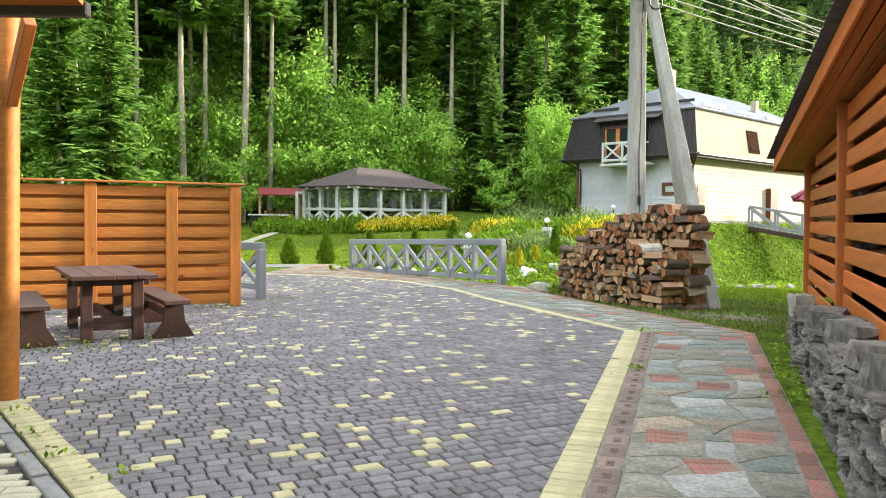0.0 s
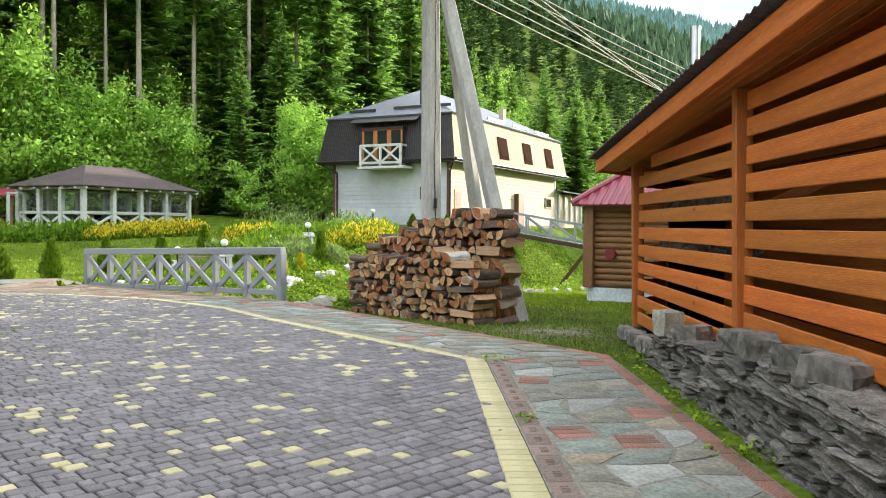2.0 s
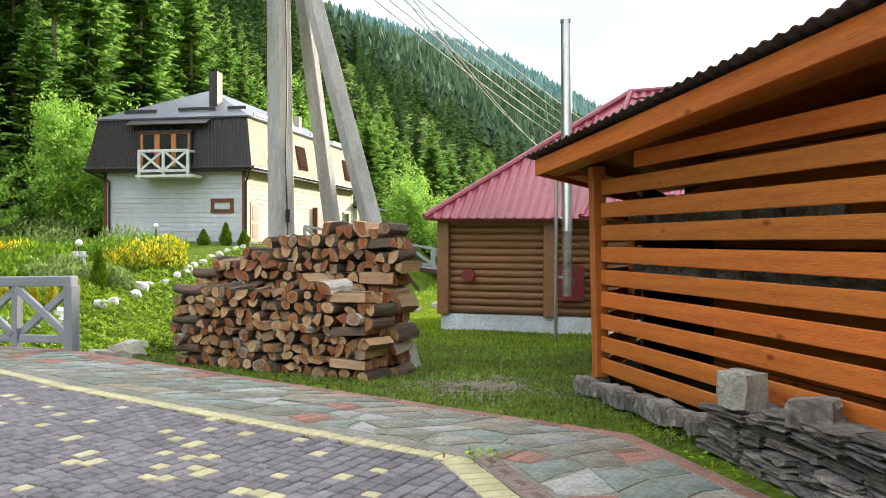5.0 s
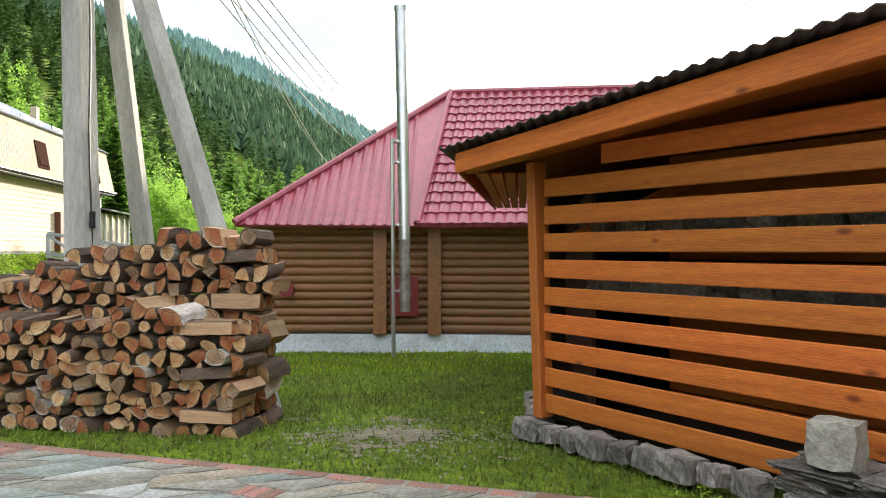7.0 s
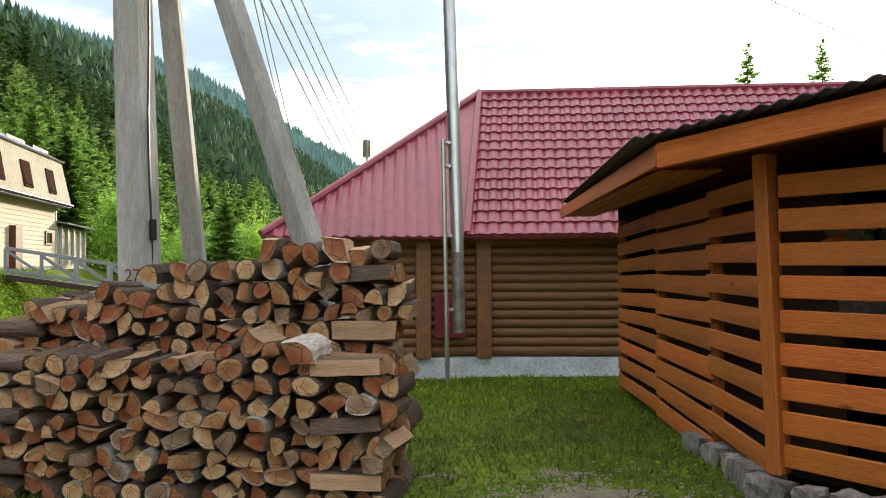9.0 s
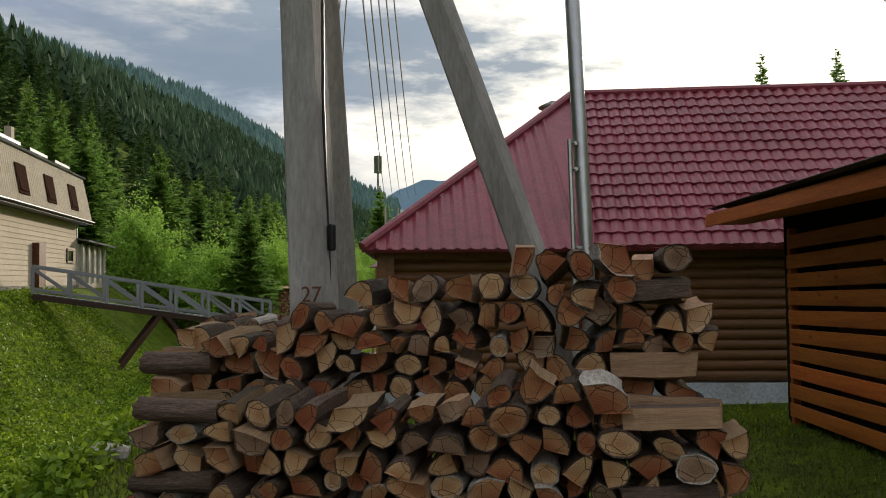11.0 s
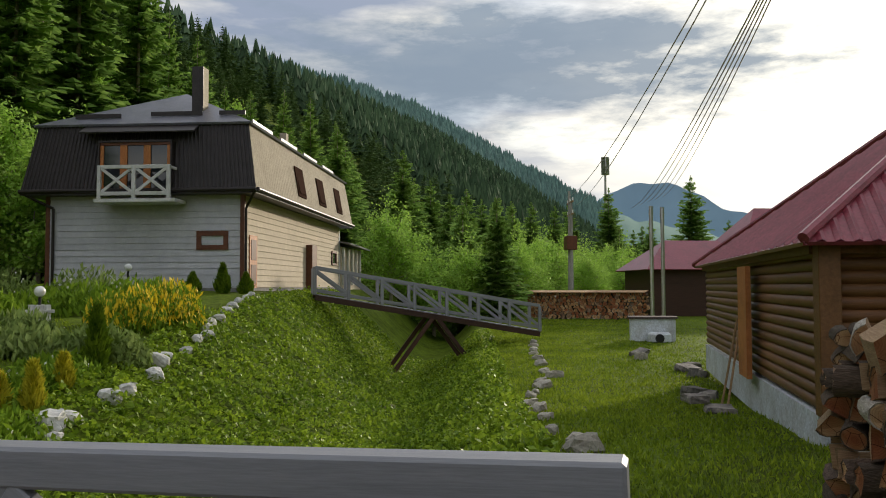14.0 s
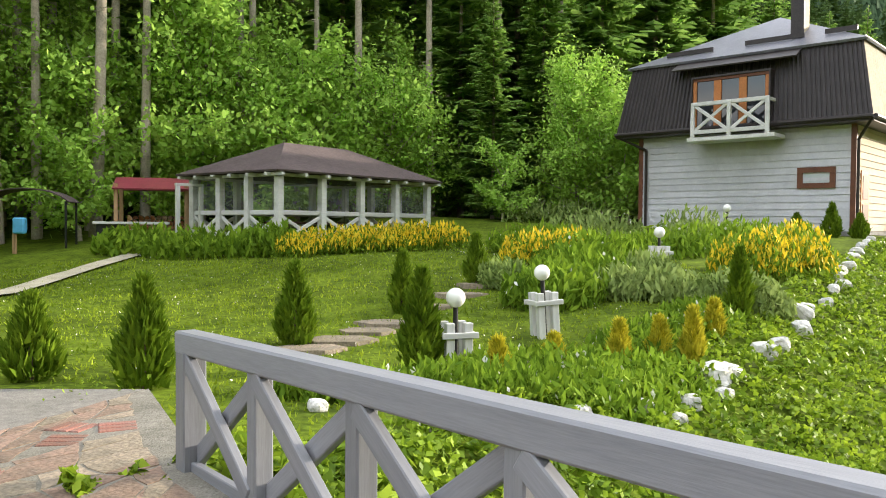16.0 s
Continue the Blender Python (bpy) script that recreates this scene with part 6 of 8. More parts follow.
for a in np.arange(-46, 84, 4.3):
    for d in np.arange(48, 84, 4.6):
        if rt.random() < (0.3 if d > 62 else 0.14):
            continue
        aa, dd = a + rt.uniform(-1.9, 1.9), d + rt.uniform(-2, 2)
        x, y = aa * 0.866 - dd * 0.5, aa * 0.5 + dd * 0.866
        forest.append((x, y, dd))
for x, y, dd in forest:
    k = rt.choice((0, 1, 6, 5, 7, 6)) if dd < 57 else rt.choice((0, 3, 2, 5, 3)) if dd < 66 else rt.choice((2, 3, 3))
    along = 0.866 * x + 0.5 * y
    put_tree(k, x, y, rt.uniform(0.75, 1.15) * (1.0 if along < 38 else 0.6 if dd < 62 else 0.42), rt.uniform(0, 360))
# spruces beside and behind the house, and along the valley
for x, y, k, s in ((3.0, 50.5, 3, 0.42), (5.5, 52.5, 3, 0.55), (2.0, 54.0, 3, 0.7), (8.5, 54, 3, 0.8), (-24, 42, 3, 0.8), (-19.5, 45.5, 3, 0.7), (-21, 48.5, 3, 0.95), (-11.5, 52, 3, 0.85), (-3.5, 55, 3, 0.9), (-7.5, 55, 3, 0.7), (12.0, 57, 3, 0.9), (15.5, 58.5, 3, 0.85), (5.0, 57, 3, 0.95), (-28, 44, 3, 0.9), (-15.8, 38.5, 3, 0.62), (-18.5, 39.5, 2, 0.7), (-13.8, 47.0, 6, 0.9), (-10.2, 47.6, 7, 0.9), (-7.0, 51.8, 6, 0.95), (-2.6, 52.8, 6, 1.0), (0.6, 53.0, 7, 0.9), (3.8, 55.0, 6, 0.95), (-17.0, 45.0, 6, 0.85), (-12.0, 50.0, 6, 1.0), (-15.0, 48.5, 7, 1.0), (7.0, 56.0, 7, 0.95), (10.5, 58.0, 6, 0.9), (19.5, 60, 3, 0.62), (26, 58, 3, 0.5), (30, 61, 3, 0.5), (32.1, 47.8, 4, 0.72), (35.5, 54.5, 4, 0.85), (41, 60, 3, 0.45), (46, 66, 3, 0.48), (52, 66, 3, 0.44), (59, 70, 3, 0.48), (66, 73, 3, 0.5), (38, 64, 3, 0.53), (72, 76, 3, 0.55), (50, 72, 3, 0.55), (62, 78, 3, 0.55), (34, 66, 3, 0.5), (29, 66, 3, 0.5), (44, 70, 3, 0.5), (56, 74, 3, 0.5), (23, 66, 3, 0.62), (36, 70, 3, 0.55), (48, 62, 3, 0.4), (40, 74, 3, 0.55), (56, 82, 3, 0.6), (68, 84, 3, 0.6),
                   (82, 78, 3, 0.68), (85, 80, 3, 0.6), (96, 75, 3, 0.8), (88, 76, 3, 0.5), (104, 74, 3, 0.55), (76, 70, 3, 0.4), (68, 66, 3, 0.38), (92, 80, 3, 0.5), (112.9, 37.1, 7, 1.25), (112.2, 27.8, 7, 1.2), (80, 27, 3, 0.75), (66, 33, 3, 0.45)):
    put_tree(8 if k == 3 and x > 28 else k, x, y, s * (1.32 if k == 3 and x > 28 else 1.0), rt.uniform(0, 360), "spruces of the valley")


# woods of the first slopes up the valley: too many to count, joined
low = spruce(21, 0.03, 17.0, 3.5, 24, 6)[1]
lv = np.array([tuple(v.co) for v in low.vertices])
lf = [tuple(p.vertices) for p in low.polygons]
sv, sf = [], []
for a in np.arange(24, 210, 7.8):
    for d in np.arange(52 if a > 84 else 84, 150, 7.8):
        if rt.random() < 0.1:
            continue
        aa, dd = a + rt.uniform(-3.4, 3.4), d + rt.uniform(-3.4, 3.4)
        x, y, k, t = aa * 0.866 - dd * 0.5, aa * 0.5 + dd * 0.866, rt.uniform(0.5, 0.9), rt.uniform(0, 6.28)
        turn = np.array([[math.cos(t), math.sin(t), 0], [-math.sin(t), math.cos(t), 0], [0, 0, 1]]) * k
        o = sum(len(q) for q in sv)
        sv.append(lv @ turn + np.array([x, y, ground(x, y) - 0.3]))
        sf += [tuple(i + o for i in f) for f in lf]
slope = bpy.data.meshes.new("slope_woods")
slope.from_pydata(np.concatenate(sv).tolist(), [], sf)
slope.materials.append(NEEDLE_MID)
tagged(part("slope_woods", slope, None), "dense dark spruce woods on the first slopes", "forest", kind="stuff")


def leafy(seed, H, R, n, leaf, clumps=26, stem=0.25):
    """A broad-leaved tree: forked stem, and a crown of leaf clumps with gaps."""
    rnd = np.random.default_rng(seed)
    t = Geo()
    t.tube((0, 0, -0.3), (0.05, 0, H * stem), 0.05 * R + 0.03, 0.03 * R + 0.02, 8, False)
    pts = []
    lean = rnd.normal(size=2) * 0.25
    limbs = max(9, clumps // 4)
    m = n // (limbs * 5)
    for i in range(limbs):
        f = (i + rnd.uniform(0, 1)) / limbs
        a = i * 2.4 + rnd.uniform(-0.5, 0.5)
        z0 = H * (stem * 0.5 + 0.62 * f)
        reach = R * (0.5 + 0.55 * math.sin(math.pi * min(1.0, 0.22 + f * 0.72))) * rnd.uniform(0.62, 1.1)
        rise = H * (0.10 + 0.26 * f) * rnd.uniform(0.7, 1.25)
        root = np.array([lean[0] * f, lean[1] * f, z0])
        tip = root + np.array([math.cos(a) * reach * (1 - 0.45 * f), math.sin(a) * reach * (1 - 0.45 * f), rise])
        t.tube(tuple(root), tuple(tip), 0.012 * R + 0.006, 0.004, 5, False)
        for k in range(5):
            u = 0.32 + 0.74 * (k + rnd.uniform(-0.3, 0.3)) / 4
            c = root + (tip - root) * u + rnd.normal(size=3) * R * 0.10
            q = rnd.normal(size=(m, 3)) * R * rnd.uniform(0.07, 0.15)
            q[:, 2] = q[:, 2] * 0.75 - 0.25 * np.abs(q[:, 0] + q[:, 1])
            q += (tip - root) / np.linalg.norm(tip - root) * rnd.normal(size=(m, 1)) * R * 0.12
            pts.append(c + q)
    p = np.concatenate(pts)
    return t.mesh("trunk", TRUNK), cards("crown", p, rnd.uniform(0.5, 1.3, size=len(p)) * leaf, LEAF, rng=rnd, up=0.45, aspect=0.7)


BROAD = [leafy(31, 8.0, 3.2, 15000, 0.25, 130), leafy(32, 6.0, 3.0, 13000, 0.22, 110), leafy(33, 3.2, 1.3, 2800, 0.17, 40, 0.15), leafy(34, 2.0, 1.0, 2000, 0.14, 36, 0.1), leafy(35, 10.0, 3.6, 15000, 0.28, 140), leafy(36, 12.0, 2.6, 12000, 0.3, 110, 0.2)]


def put_leafy(kind, x, y, s, rz, label, cat="tree", group=""):
    tr, cr = BROAD[kind]
    T = thing("broadleaf_tree" if cat == "tree" else "shrub", label, cat, Matrix.Translation((x, y, ground(x, y) - 0.1)) @ pose(0, 0, 0, 0, 0, rz) @ Matrix.Diagonal((s, s, s, 1)), group)
    part("trunk", tr, None, T)
    part("crown", cr, None, T)


for x, y, k, s in ((-8.6, 49.5, 0, 1.15), (-5.0, 50.0, 1, 1.15), (-1.2, 50.8, 1, 1.0), (-12.5, 48.5, 1, 1.1), (-16.5, 46.0, 0, 0.85), (-20, 43, 0, 0.8)):
    put_leafy(k, x, y, s, rt.uniform(0, 360), "rounded bright green broadleaf tree behind the gazebo", group="trees behind the gazebo")
for x, y, k, s in ((3.0, 47.6, 2, 0.95), (6.2, 49.0, 4, 0.62), (9.5, 50.5, 1, 0.9), (8.0, 48.0, 2, 1.3), (31.5, 57.0, 1, 0.9), (31.5, 49.5, 1, 0.7), (36, 58, 1, 0.9), (38.5, 52.5, 1, 0.72), (43, 56, 1, 0.8), (48, 58, 1, 0.85), (53, 60, 1, 0.8), (58, 62, 1, 0.8), (64, 63, 1, 0.9), (46.5, 53, 1, 0.62), (23, 60, 4, 0.8), (55, 56, 1, 0.6), (70, 60, 1, 0.8)):
    put_leafy(k, x, y, s, rt.uniform(0, 360), "bushy green broadleaf tree at the wood's edge", group="trees at the wood's edge")
# understorey of the forest edge
for i in range(46):
    a = rt.uniform(-40, 75)
    d = 45.5 + rt.uniform(-1.5, 4)
    x, y = a * 0.866 - d * 0.5, a * 0.5 + d * 0.866
    if x > 4 and y < 53 and d < 46:
        continue
    put_leafy(rt.choice((2, 3, 2)), x, y, rt.uniform(0.7, 1.3), rt.uniform(0, 360), "low green undergrowth shrub under the trees", "shrub", "forest undergrowth")

# light green beeches among the first spruces
for i in range(44):
    a = rt.uniform(-44, 78)
    d = rt.uniform(48, 60)
    x, y = a * 0.866 - d * 0.5, a * 0.5 + d * 0.866
    put_leafy(rt.choice((5, 5, 4)), x, y, rt.uniform(0.55, 1.15), rt.uniform(0, 360), "slender light green beech among the spruces", group="beeches of the forest edge")

# woods on the far slope
fv, ff = [], []
rf = random.Random(5)
cnt = 0
while cnt < 11000:
    a = rf.uniform(-60, 330) if rf.random() < 0.45 else rf.uniform(100, 1500)
    d = rf.uniform(60, 270) if a < 400 else rf.uniform(48, 270)
    if d < 150 and a < 212:
        continue
    x, y = a * 0.866 - d * 0.5, a * 0.5 + d * 0.866
    z = ground(x, y) - 0.5
    h = rf.uniform(7, 16)
    r = h * rf.uniform(0.19, 0.28)
    n = 8
    ph = rf.uniform(0, 6)
    ox, oy = rf.gauss(0, 0.2), rf.gauss(0, 0.2)
    for lv, (z0, z1, rr) in enumerate(((0.05, 0.42, 1.0), (0.24, 0.62, 0.8), (0.45, 0.8, 0.58), (0.66, 1.0, 0.36))):
        o = len(fv)
        fv.append((x + ox, y + oy, z + h * z1))
        for k in range(n):
            q = ph + lv * 0.7 + 2 * math.pi * k / n
            e2 = rr * r * (rf.uniform(0.95, 1.3) if k % 2 else rf.uniform(0.4, 0.6))
            fv.append((x + math.cos(q) * e2, y + math.sin(q) * e2, z + h * (z0 if k % 2 else z0 + 0.1) + rf.uniform(-0.03, 0.03) * h))
        ff += [(o, o + 1 + k, o + 1 + (k + 1) % n) for k in range(n)]
    cnt += 1
g = Geo()
g.v, g.f, g.mi = fv, ff, [0] * len(ff)
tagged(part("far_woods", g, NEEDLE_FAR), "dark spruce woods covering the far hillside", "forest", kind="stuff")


# ---- garden ----
def conifer(name, x, y, h, w, material, label, group, seed):
    rnd = np.random.default_rng(seed)
    n = int(900 + 500 * h)
    f = rnd.uniform(0, 1, n) ** 0.8
    a = rnd.uniform(0, 6.283, n)
    lump = 1 + 0.16 * np.sin(a * 3 + seed) * np.sin(f * 9 + seed)
    r = w / 2 * np.where(f < 0.25, 0.65 + f * 1.4, ((1 - f) / 0.75) ** 1.0) * lump * rnd.uniform(0.7, 1.05, n)
    p = np.stack([np.cos(a) * r, np.sin(a) * r, f * h], 1)
    dirs = np.stack([np.cos(a) * 0.45, np.sin(a) * 0.45, np.ones(n)], 1)
    T = thing(name, label, "shrub", Matrix.Translation((x, y, ground(x, y) - 0.03)), group)
    part("trunk", Geo().tube((0, 0, -0.1), (0, 0, h * 0.8), 0.03, 0.01, 6), BARK, T)
    part("crown", cards("crown", p, rnd.uniform(0.08, 0.15, n) * (0.8 + 0.4 * h), material, rng=rnd, up=0.0, aspect=0.45, dirs=dirs, tri=True), None, T)


TH = (("thuja_occ", -4.84, 25.47, 0.82, 0.55), ("thuja_occ", -3.62, 25.07, 1.02, 0.52), ("thuja_occ", -2.53, 28.06, 1.05, 0.5), ("thuja_occ", -0.92, 26.42, 1.12, 0.48), ("thuja_occ", -1.06, 30.71, 0.98, 0.42), ("thuja_occ", 0.41, 32.82, 0.92, 0.45), ("thuja_occ", 4.04, 29.16, 1.0, 0.36), ("thuja_occ", 10.15, 39.2, 0.6, 0.5), ("thuja_occ", 11.0, 38.9, 0.9, 0.5), ("thuja_occ", 11.75, 38.8, 0.65, 0.5))
for i, (nm, x, y, h, w) in enumerate(TH):
    conifer("thuja_shrub", x, y, h, w, THUJA, "small pointed dark green thuja in the garden", "thujas of the garden", 60 + i)
for i, (x, y, h) in enumerate(((1.5, 26.81, 0.55), (2.15, 27.24, 0.48), (2.57, 27.21, 0.65), (0.75, 27.05, 0.35), (-0.1, 25.94, 0.42), (3.22, 28.12, 0.5), (-5.9, 25.7, 0.5))):
    conifer("golden_thuja_shrub", x, y, h, 0.26, THUJA_Y, "small golden-yellow pointed thuja", "golden thujas", 80 + i)


def garden_lamp(x, y, top, lean=0.0, base=True):
    z = ground(x, y) - 0.04
    L = thing("garden_lamp", "white globe lamp on a grey slatted timber pillar" if base else "white globe lamp on a black stem", "lamp", Matrix.Translation((x, y, z)) @ pose(0, 0, 0, 0, lean, 15), "garden lamps")
    h = top - z
    if base:
        for sx in (-0.11, 0.11):
            for sy in (-0.11, 0.11):
                plank("pillar_post", (sx, sy, 0), (sx, sy, h + 0.05), 0.1, 0.1, WHITE_PAINT, L, (1, 0, 0))
        for zz in (h - 0.09,):
            for k in (-0.178, 0.178):
                plank("collar", (-0.22, k, zz), (0.22, k, zz), 0.07, 0.035, WHITE_PAINT, L)
                plank("collar", (k, -0.158, zz), (k, 0.158, zz), 0.07, 0.035, WHITE_PAINT, L)
    part("stem", Geo().tube((0, 0, 0.05), (0, 0, h + 0.24), 0.03, n=10), BLACK, L)
    bm = bmesh.new()
    bmesh.ops.create_uvsphere(bm, u_segments=20, v_segments=12, radius=0.115, matrix=Matrix.Translation((0, 0, h + 0.33)))
    me = bpy.data.meshes.new("globe")
    bm.to_mesh(me)
    bm.free()
    me.polygons.foreach_set("use_smooth", [True] * len(me.polygons))
    me.materials.append(GLOBE)
    part("globe", me, None, L, "white glass globe")


garden_lamp(-0.52, 26.5, 0.24)
garden_lamp(0.95, 28.6, 0.42, -4)
garden_lamp(4.3, 33.6, 0.98)
garden_lamp(8.3, 39.6, 1.65, 0, False)

# white stones along the planted bank, and grey ones along the grass
WHITES = [rock_mesh("white_rock", 0.34, 0.28, 0.24, 200 + i, ROCK_WHITE, 0.13, 3, 0.75) for i in range(4)]
GREYS = [rock_mesh("grey_rock", 0.36, 0.26, 0.2, 220 + i, ROCK_LIGHT, 0.18, 2, 0.6) for i in range(4)]
rr = random.Random(9)


def put_rock(name, lib, x, y, s, label, group, dz=0.04):
    ob = part(name, rr.choice(lib), None, None, "", Matrix.Translation((x, y, ground(x, y) + dz)) @ pose(0, 0, 0, rr.gauss(0, 12), rr.gauss(0, 12), rr.uniform(0, 360)) @ Matrix.Diagonal((s, s * rr.uniform(0.8, 1.1), s * rr.uniform(0.85, 1.25), 1)))
    tagged(ob, label, "rock", group)


for x, y, s in ((2.66, 26.75, 1.35), (2.6, 26.32, 0.7), (3.0, 26.95, 0.8), (3.82, 27.87, 0.95), (4.15, 28.2, 1.0), (4.35, 28.45, 0.6), (5.31, 29.75, 1.2), (4.98, 29.1, 0.9), (5.6, 30.1, 0.8), (6.2, 30.6, 0.7), (6.8, 31.4, 0.8), (7.2, 31.8, 0.9), (7.43, 32.31, 0.9), (7.8, 32.9, 0.9), (8.26, 33.43, 0.9), (8.85, 34.25, 0.9), (9.4, 35.0, 0.8), (10.0, 35.8, 0.7), (10.6, 36.6, 0.7), (-0.92, 23.75, 0.7), (-1.3, 24.4, 0.6), (-0.3, 24.2, 0.8), (0.5, 24.7, 0.7), (1.3, 25.3, 0.8), (2.0, 25.8, 0.8), (1.7, 25.3, 0.5), (-1.9, 24.2, 0.5), (11.2, 37.4, 0.6)):
    put_rock("white_rock", WHITES, x, y, s, "whitewashed rock edging the garden bank", "white edging rocks")
for x, y, s in ((4.46, 19.3, 0.9), (4.7, 19.5, 0.6), (5.2, 19.9, 0.6), (6.4, 20.8, 1.1), (6.75, 21.1, 0.9), (7.5, 22.2, 0.6), (8.6, 23.3, 0.7), (9.43, 24.2, 0.9), (10.2, 25.1, 0.8), (11.2, 26.0, 0.8), (12.0, 26.6, 0.7), (13.1, 27.4, 1.1), (13.6, 27.9, 0.9), (14.9, 28.6, 1.1), (15.4, 29.4, 0.9), (16.6, 30.6, 0.9), (17.9, 31.9, 0.9), (18.9, 33.0, 0.8), (20.0, 34.0, 0.9), (21.2, 35.1, 0.9), (22.2, 36.0, 1.0)):
    put_rock("grey_rock", GREYS, x, y, s, "pale grey rock edging the grass strip", "grey edging rocks")
for x, y, s in ((2.0, 17.0, 1.4), (2.3, 17.25, 0.9), (1.65, 16.95, 0.9), (2.7, 16.6, 0.8), (13.0, 33.0, 1.0)):
    put_rock("grey_rock", GREYS, x, y, s, "large pale rock at the ditch edge by the railing", "grey edging rocks")


def scatter(n, inside, rng, zoff=0.0):
    """n places on the ground drawn by inside(rng) -> x, y."""
    out = []
    while len(out) < n:
        q = inside(rng)
        if q is not None:
            out.append((q[0], q[1], ground(*q) + zoff))
    return np.array(out)


def poly_in(x, y, poly):
    c = False
    for (x0, y0), (x1, y1) in zip(poly, poly[1:] + poly[:1]):
        if (y0 > y) != (y1 > y) and x < (x1 - x0) * (y - y0) / (y1 - y0) + x0:
            c = not c
    return c


def bed(name, label, cat, ell, n, h, material, head=None, headn=0.0, leaf=0.16, seed=0, spike=0.35):
    """A planting of upright stems and leaves over rotated ellipses, with flower heads on top."""
    rnd = np.random.default_rng(seed)
    P, tops = [], []
    for cx, cy, rx, ry, rot in ell:
        m = int(n / len(ell))
        r, a = np.sqrt(rnd.uniform(0, 1, m)), rnd.uniform(0, 6.283, m)
        ex, ey = r * np.cos(a) * rx, r * np.sin(a) * ry
        c, s = math.cos(radians(rot)), math.sin(radians(rot))
        x, y = cx + ex * c - ey * s, cy + ex * s + ey * c
        hh = h * (1 - 0.4 * r ** 3) * rnd.uniform(0.5, 1.22, m)
        f = rnd.uniform(0, 1, m) ** 0.7
        z = np.array([ground(*q) for q in zip(x, y)])
        P.append(np.stack([x, y, z + hh * f], 1))
        tops.append(np.stack([x, y, z + hh * (1 - spike * rnd.uniform(0, 1, m) ** 1.5)], 1))
    P, tops = np.concatenate(P), np.concatenate(tops)
    B = thing(name, label, cat, kind="stuff")
    dirs = np.tile(np.array([[0, 0, 1.0]]), (len(P), 1)) + rnd.normal(size=(len(P), 3)) * 0.45
    tagged(part("leaves", cards("leaves", P, rnd.uniform(0.6, 1.3, len(P)) * leaf, material, rng=rnd, up=0.2, aspect=0.32, dirs=dirs), None, B), kind="stuff")
    if head:
        k = rnd.random(len(tops)) < headn
        tagged(part("flowers", cards("flowers", tops[k], rnd.uniform(0.1, 0.22, int(k.sum())) if head is FLOWER else rnd.uniform(0.05, 0.1, int(k.sum())), head, rng=rnd, up=0.2, aspect=0.34 if head is FLOWER else 0.9, dirs=np.tile(np.array([[0, 0, 1.0]]), (int(k.sum()), 1))), None, B), kind="stuff")
    return B


bed("flower_bed", "band of yellow loosestrife flowers before the gazebo", "flowers", [(-2.9, 38.1, 1.3, 0.55, 5), (-1.6, 38.1, 1.2, 0.5, 2), (-0.4, 38.0, 1.2, 0.5, 0)], 5200, 0.62, HERB, FLOWER, 0.6, 0.16, 1, 0.45)
bed("flower_bed", "clump of yellow loosestrife by the garden path", "flowers", [(1.9, 34.9, 0.75, 0.5, 0), (2.7, 35.1, 0.5, 0.4, 0)], 2400, 0.62, HERB, FLOWER, 0.5, 0.15, 2, 0.45)
bed("flower_bed", "large bush of yellow flowering loosestrife near the house", "flowers", [(5.6, 32.0, 1.0, 0.8, 30), (6.6, 32.4, 0.9, 0.7, 30), (7.0, 33.2, 0.8, 0.6, 40)], 5200, 0.8, HERB, FLOWER, 0.38, 0.16, 3, 0.6)
bed("tall_grass", "tall rough grass and weeds before the gazebo", "grass", [(-6.2, 38.9, 1.9, 0.8, -20), (-4.4, 38.4, 0.8, 0.6, 0), (-8.4, 40.3, 1.2, 0.8, -20)], 4200, 0.7, HERB, None, 0, 0.3, 4)
bed("perennial_bed", "dense dark green perennials in the garden mound", "plants", [(1.5, 30.7, 0.9, 0.7, 0), (2.2, 32.0, 1.0, 0.7, 0), (3.0, 34.2, 1.3, 0.8, 20), (5.4, 35.6, 1.8, 0.9, 20), (7.5, 36.6, 1.5, 0.9, 30), (2.5, 36.8, 1.4, 0.8, 0)], 9000, 0.62, HERB, FLOWER_W, 0.012, 0.24, 5)
bed("lavender_bed", "silvery green lavender clumps on the mound", "plants", [(2.7, 30.9, 0.6, 0.5, 0), (3.4, 30.6, 0.6, 0.5, 0), (4.2, 30.0, 0.55, 0.5, 0), (4.6, 29.6, 0.5, 0.4, 0), (0.9, 32.4, 0.5, 0.45, 0), (3.6, 32.2, 0.6, 0.5, 0)], 6200, 0.48, SILVER, None, 0, 0.2, 6)
bed("herb_bed", "low leafy herbs and seedlings between golden thujas", "plants", [(0.4, 26.4, 1.1, 0.7, 20), (1.6, 26.2, 1.0, 0.6, 30), (2.2, 27.8, 1.2, 0.6, 40), (-0.6, 25.3, 1.0, 0.6, 20), (3.3, 28.9, 0.9, 0.6, 45), (0.9, 25.3, 0.9, 0.5, 30), (-1.8, 24.9, 0.7, 0.4, 0)], 8200, 0.27, HERB, FLOWER_W, 0.02, 0.17, 8)
bed("weeds", "pale seeding weeds beside the house", "grass", [(5.0, 47.0, 2.2, 0.7, 0), (4.0, 38.0, 1.5, 0.6, 10), (6.6, 37.6, 1.2, 0.6, 20)], 2600, 0.85, SILVER, FLOWER_W, 0.02, 0.24, 9)

# lawns and the leafy cover of the ditch banks
rg = np.random.default_rng(12)


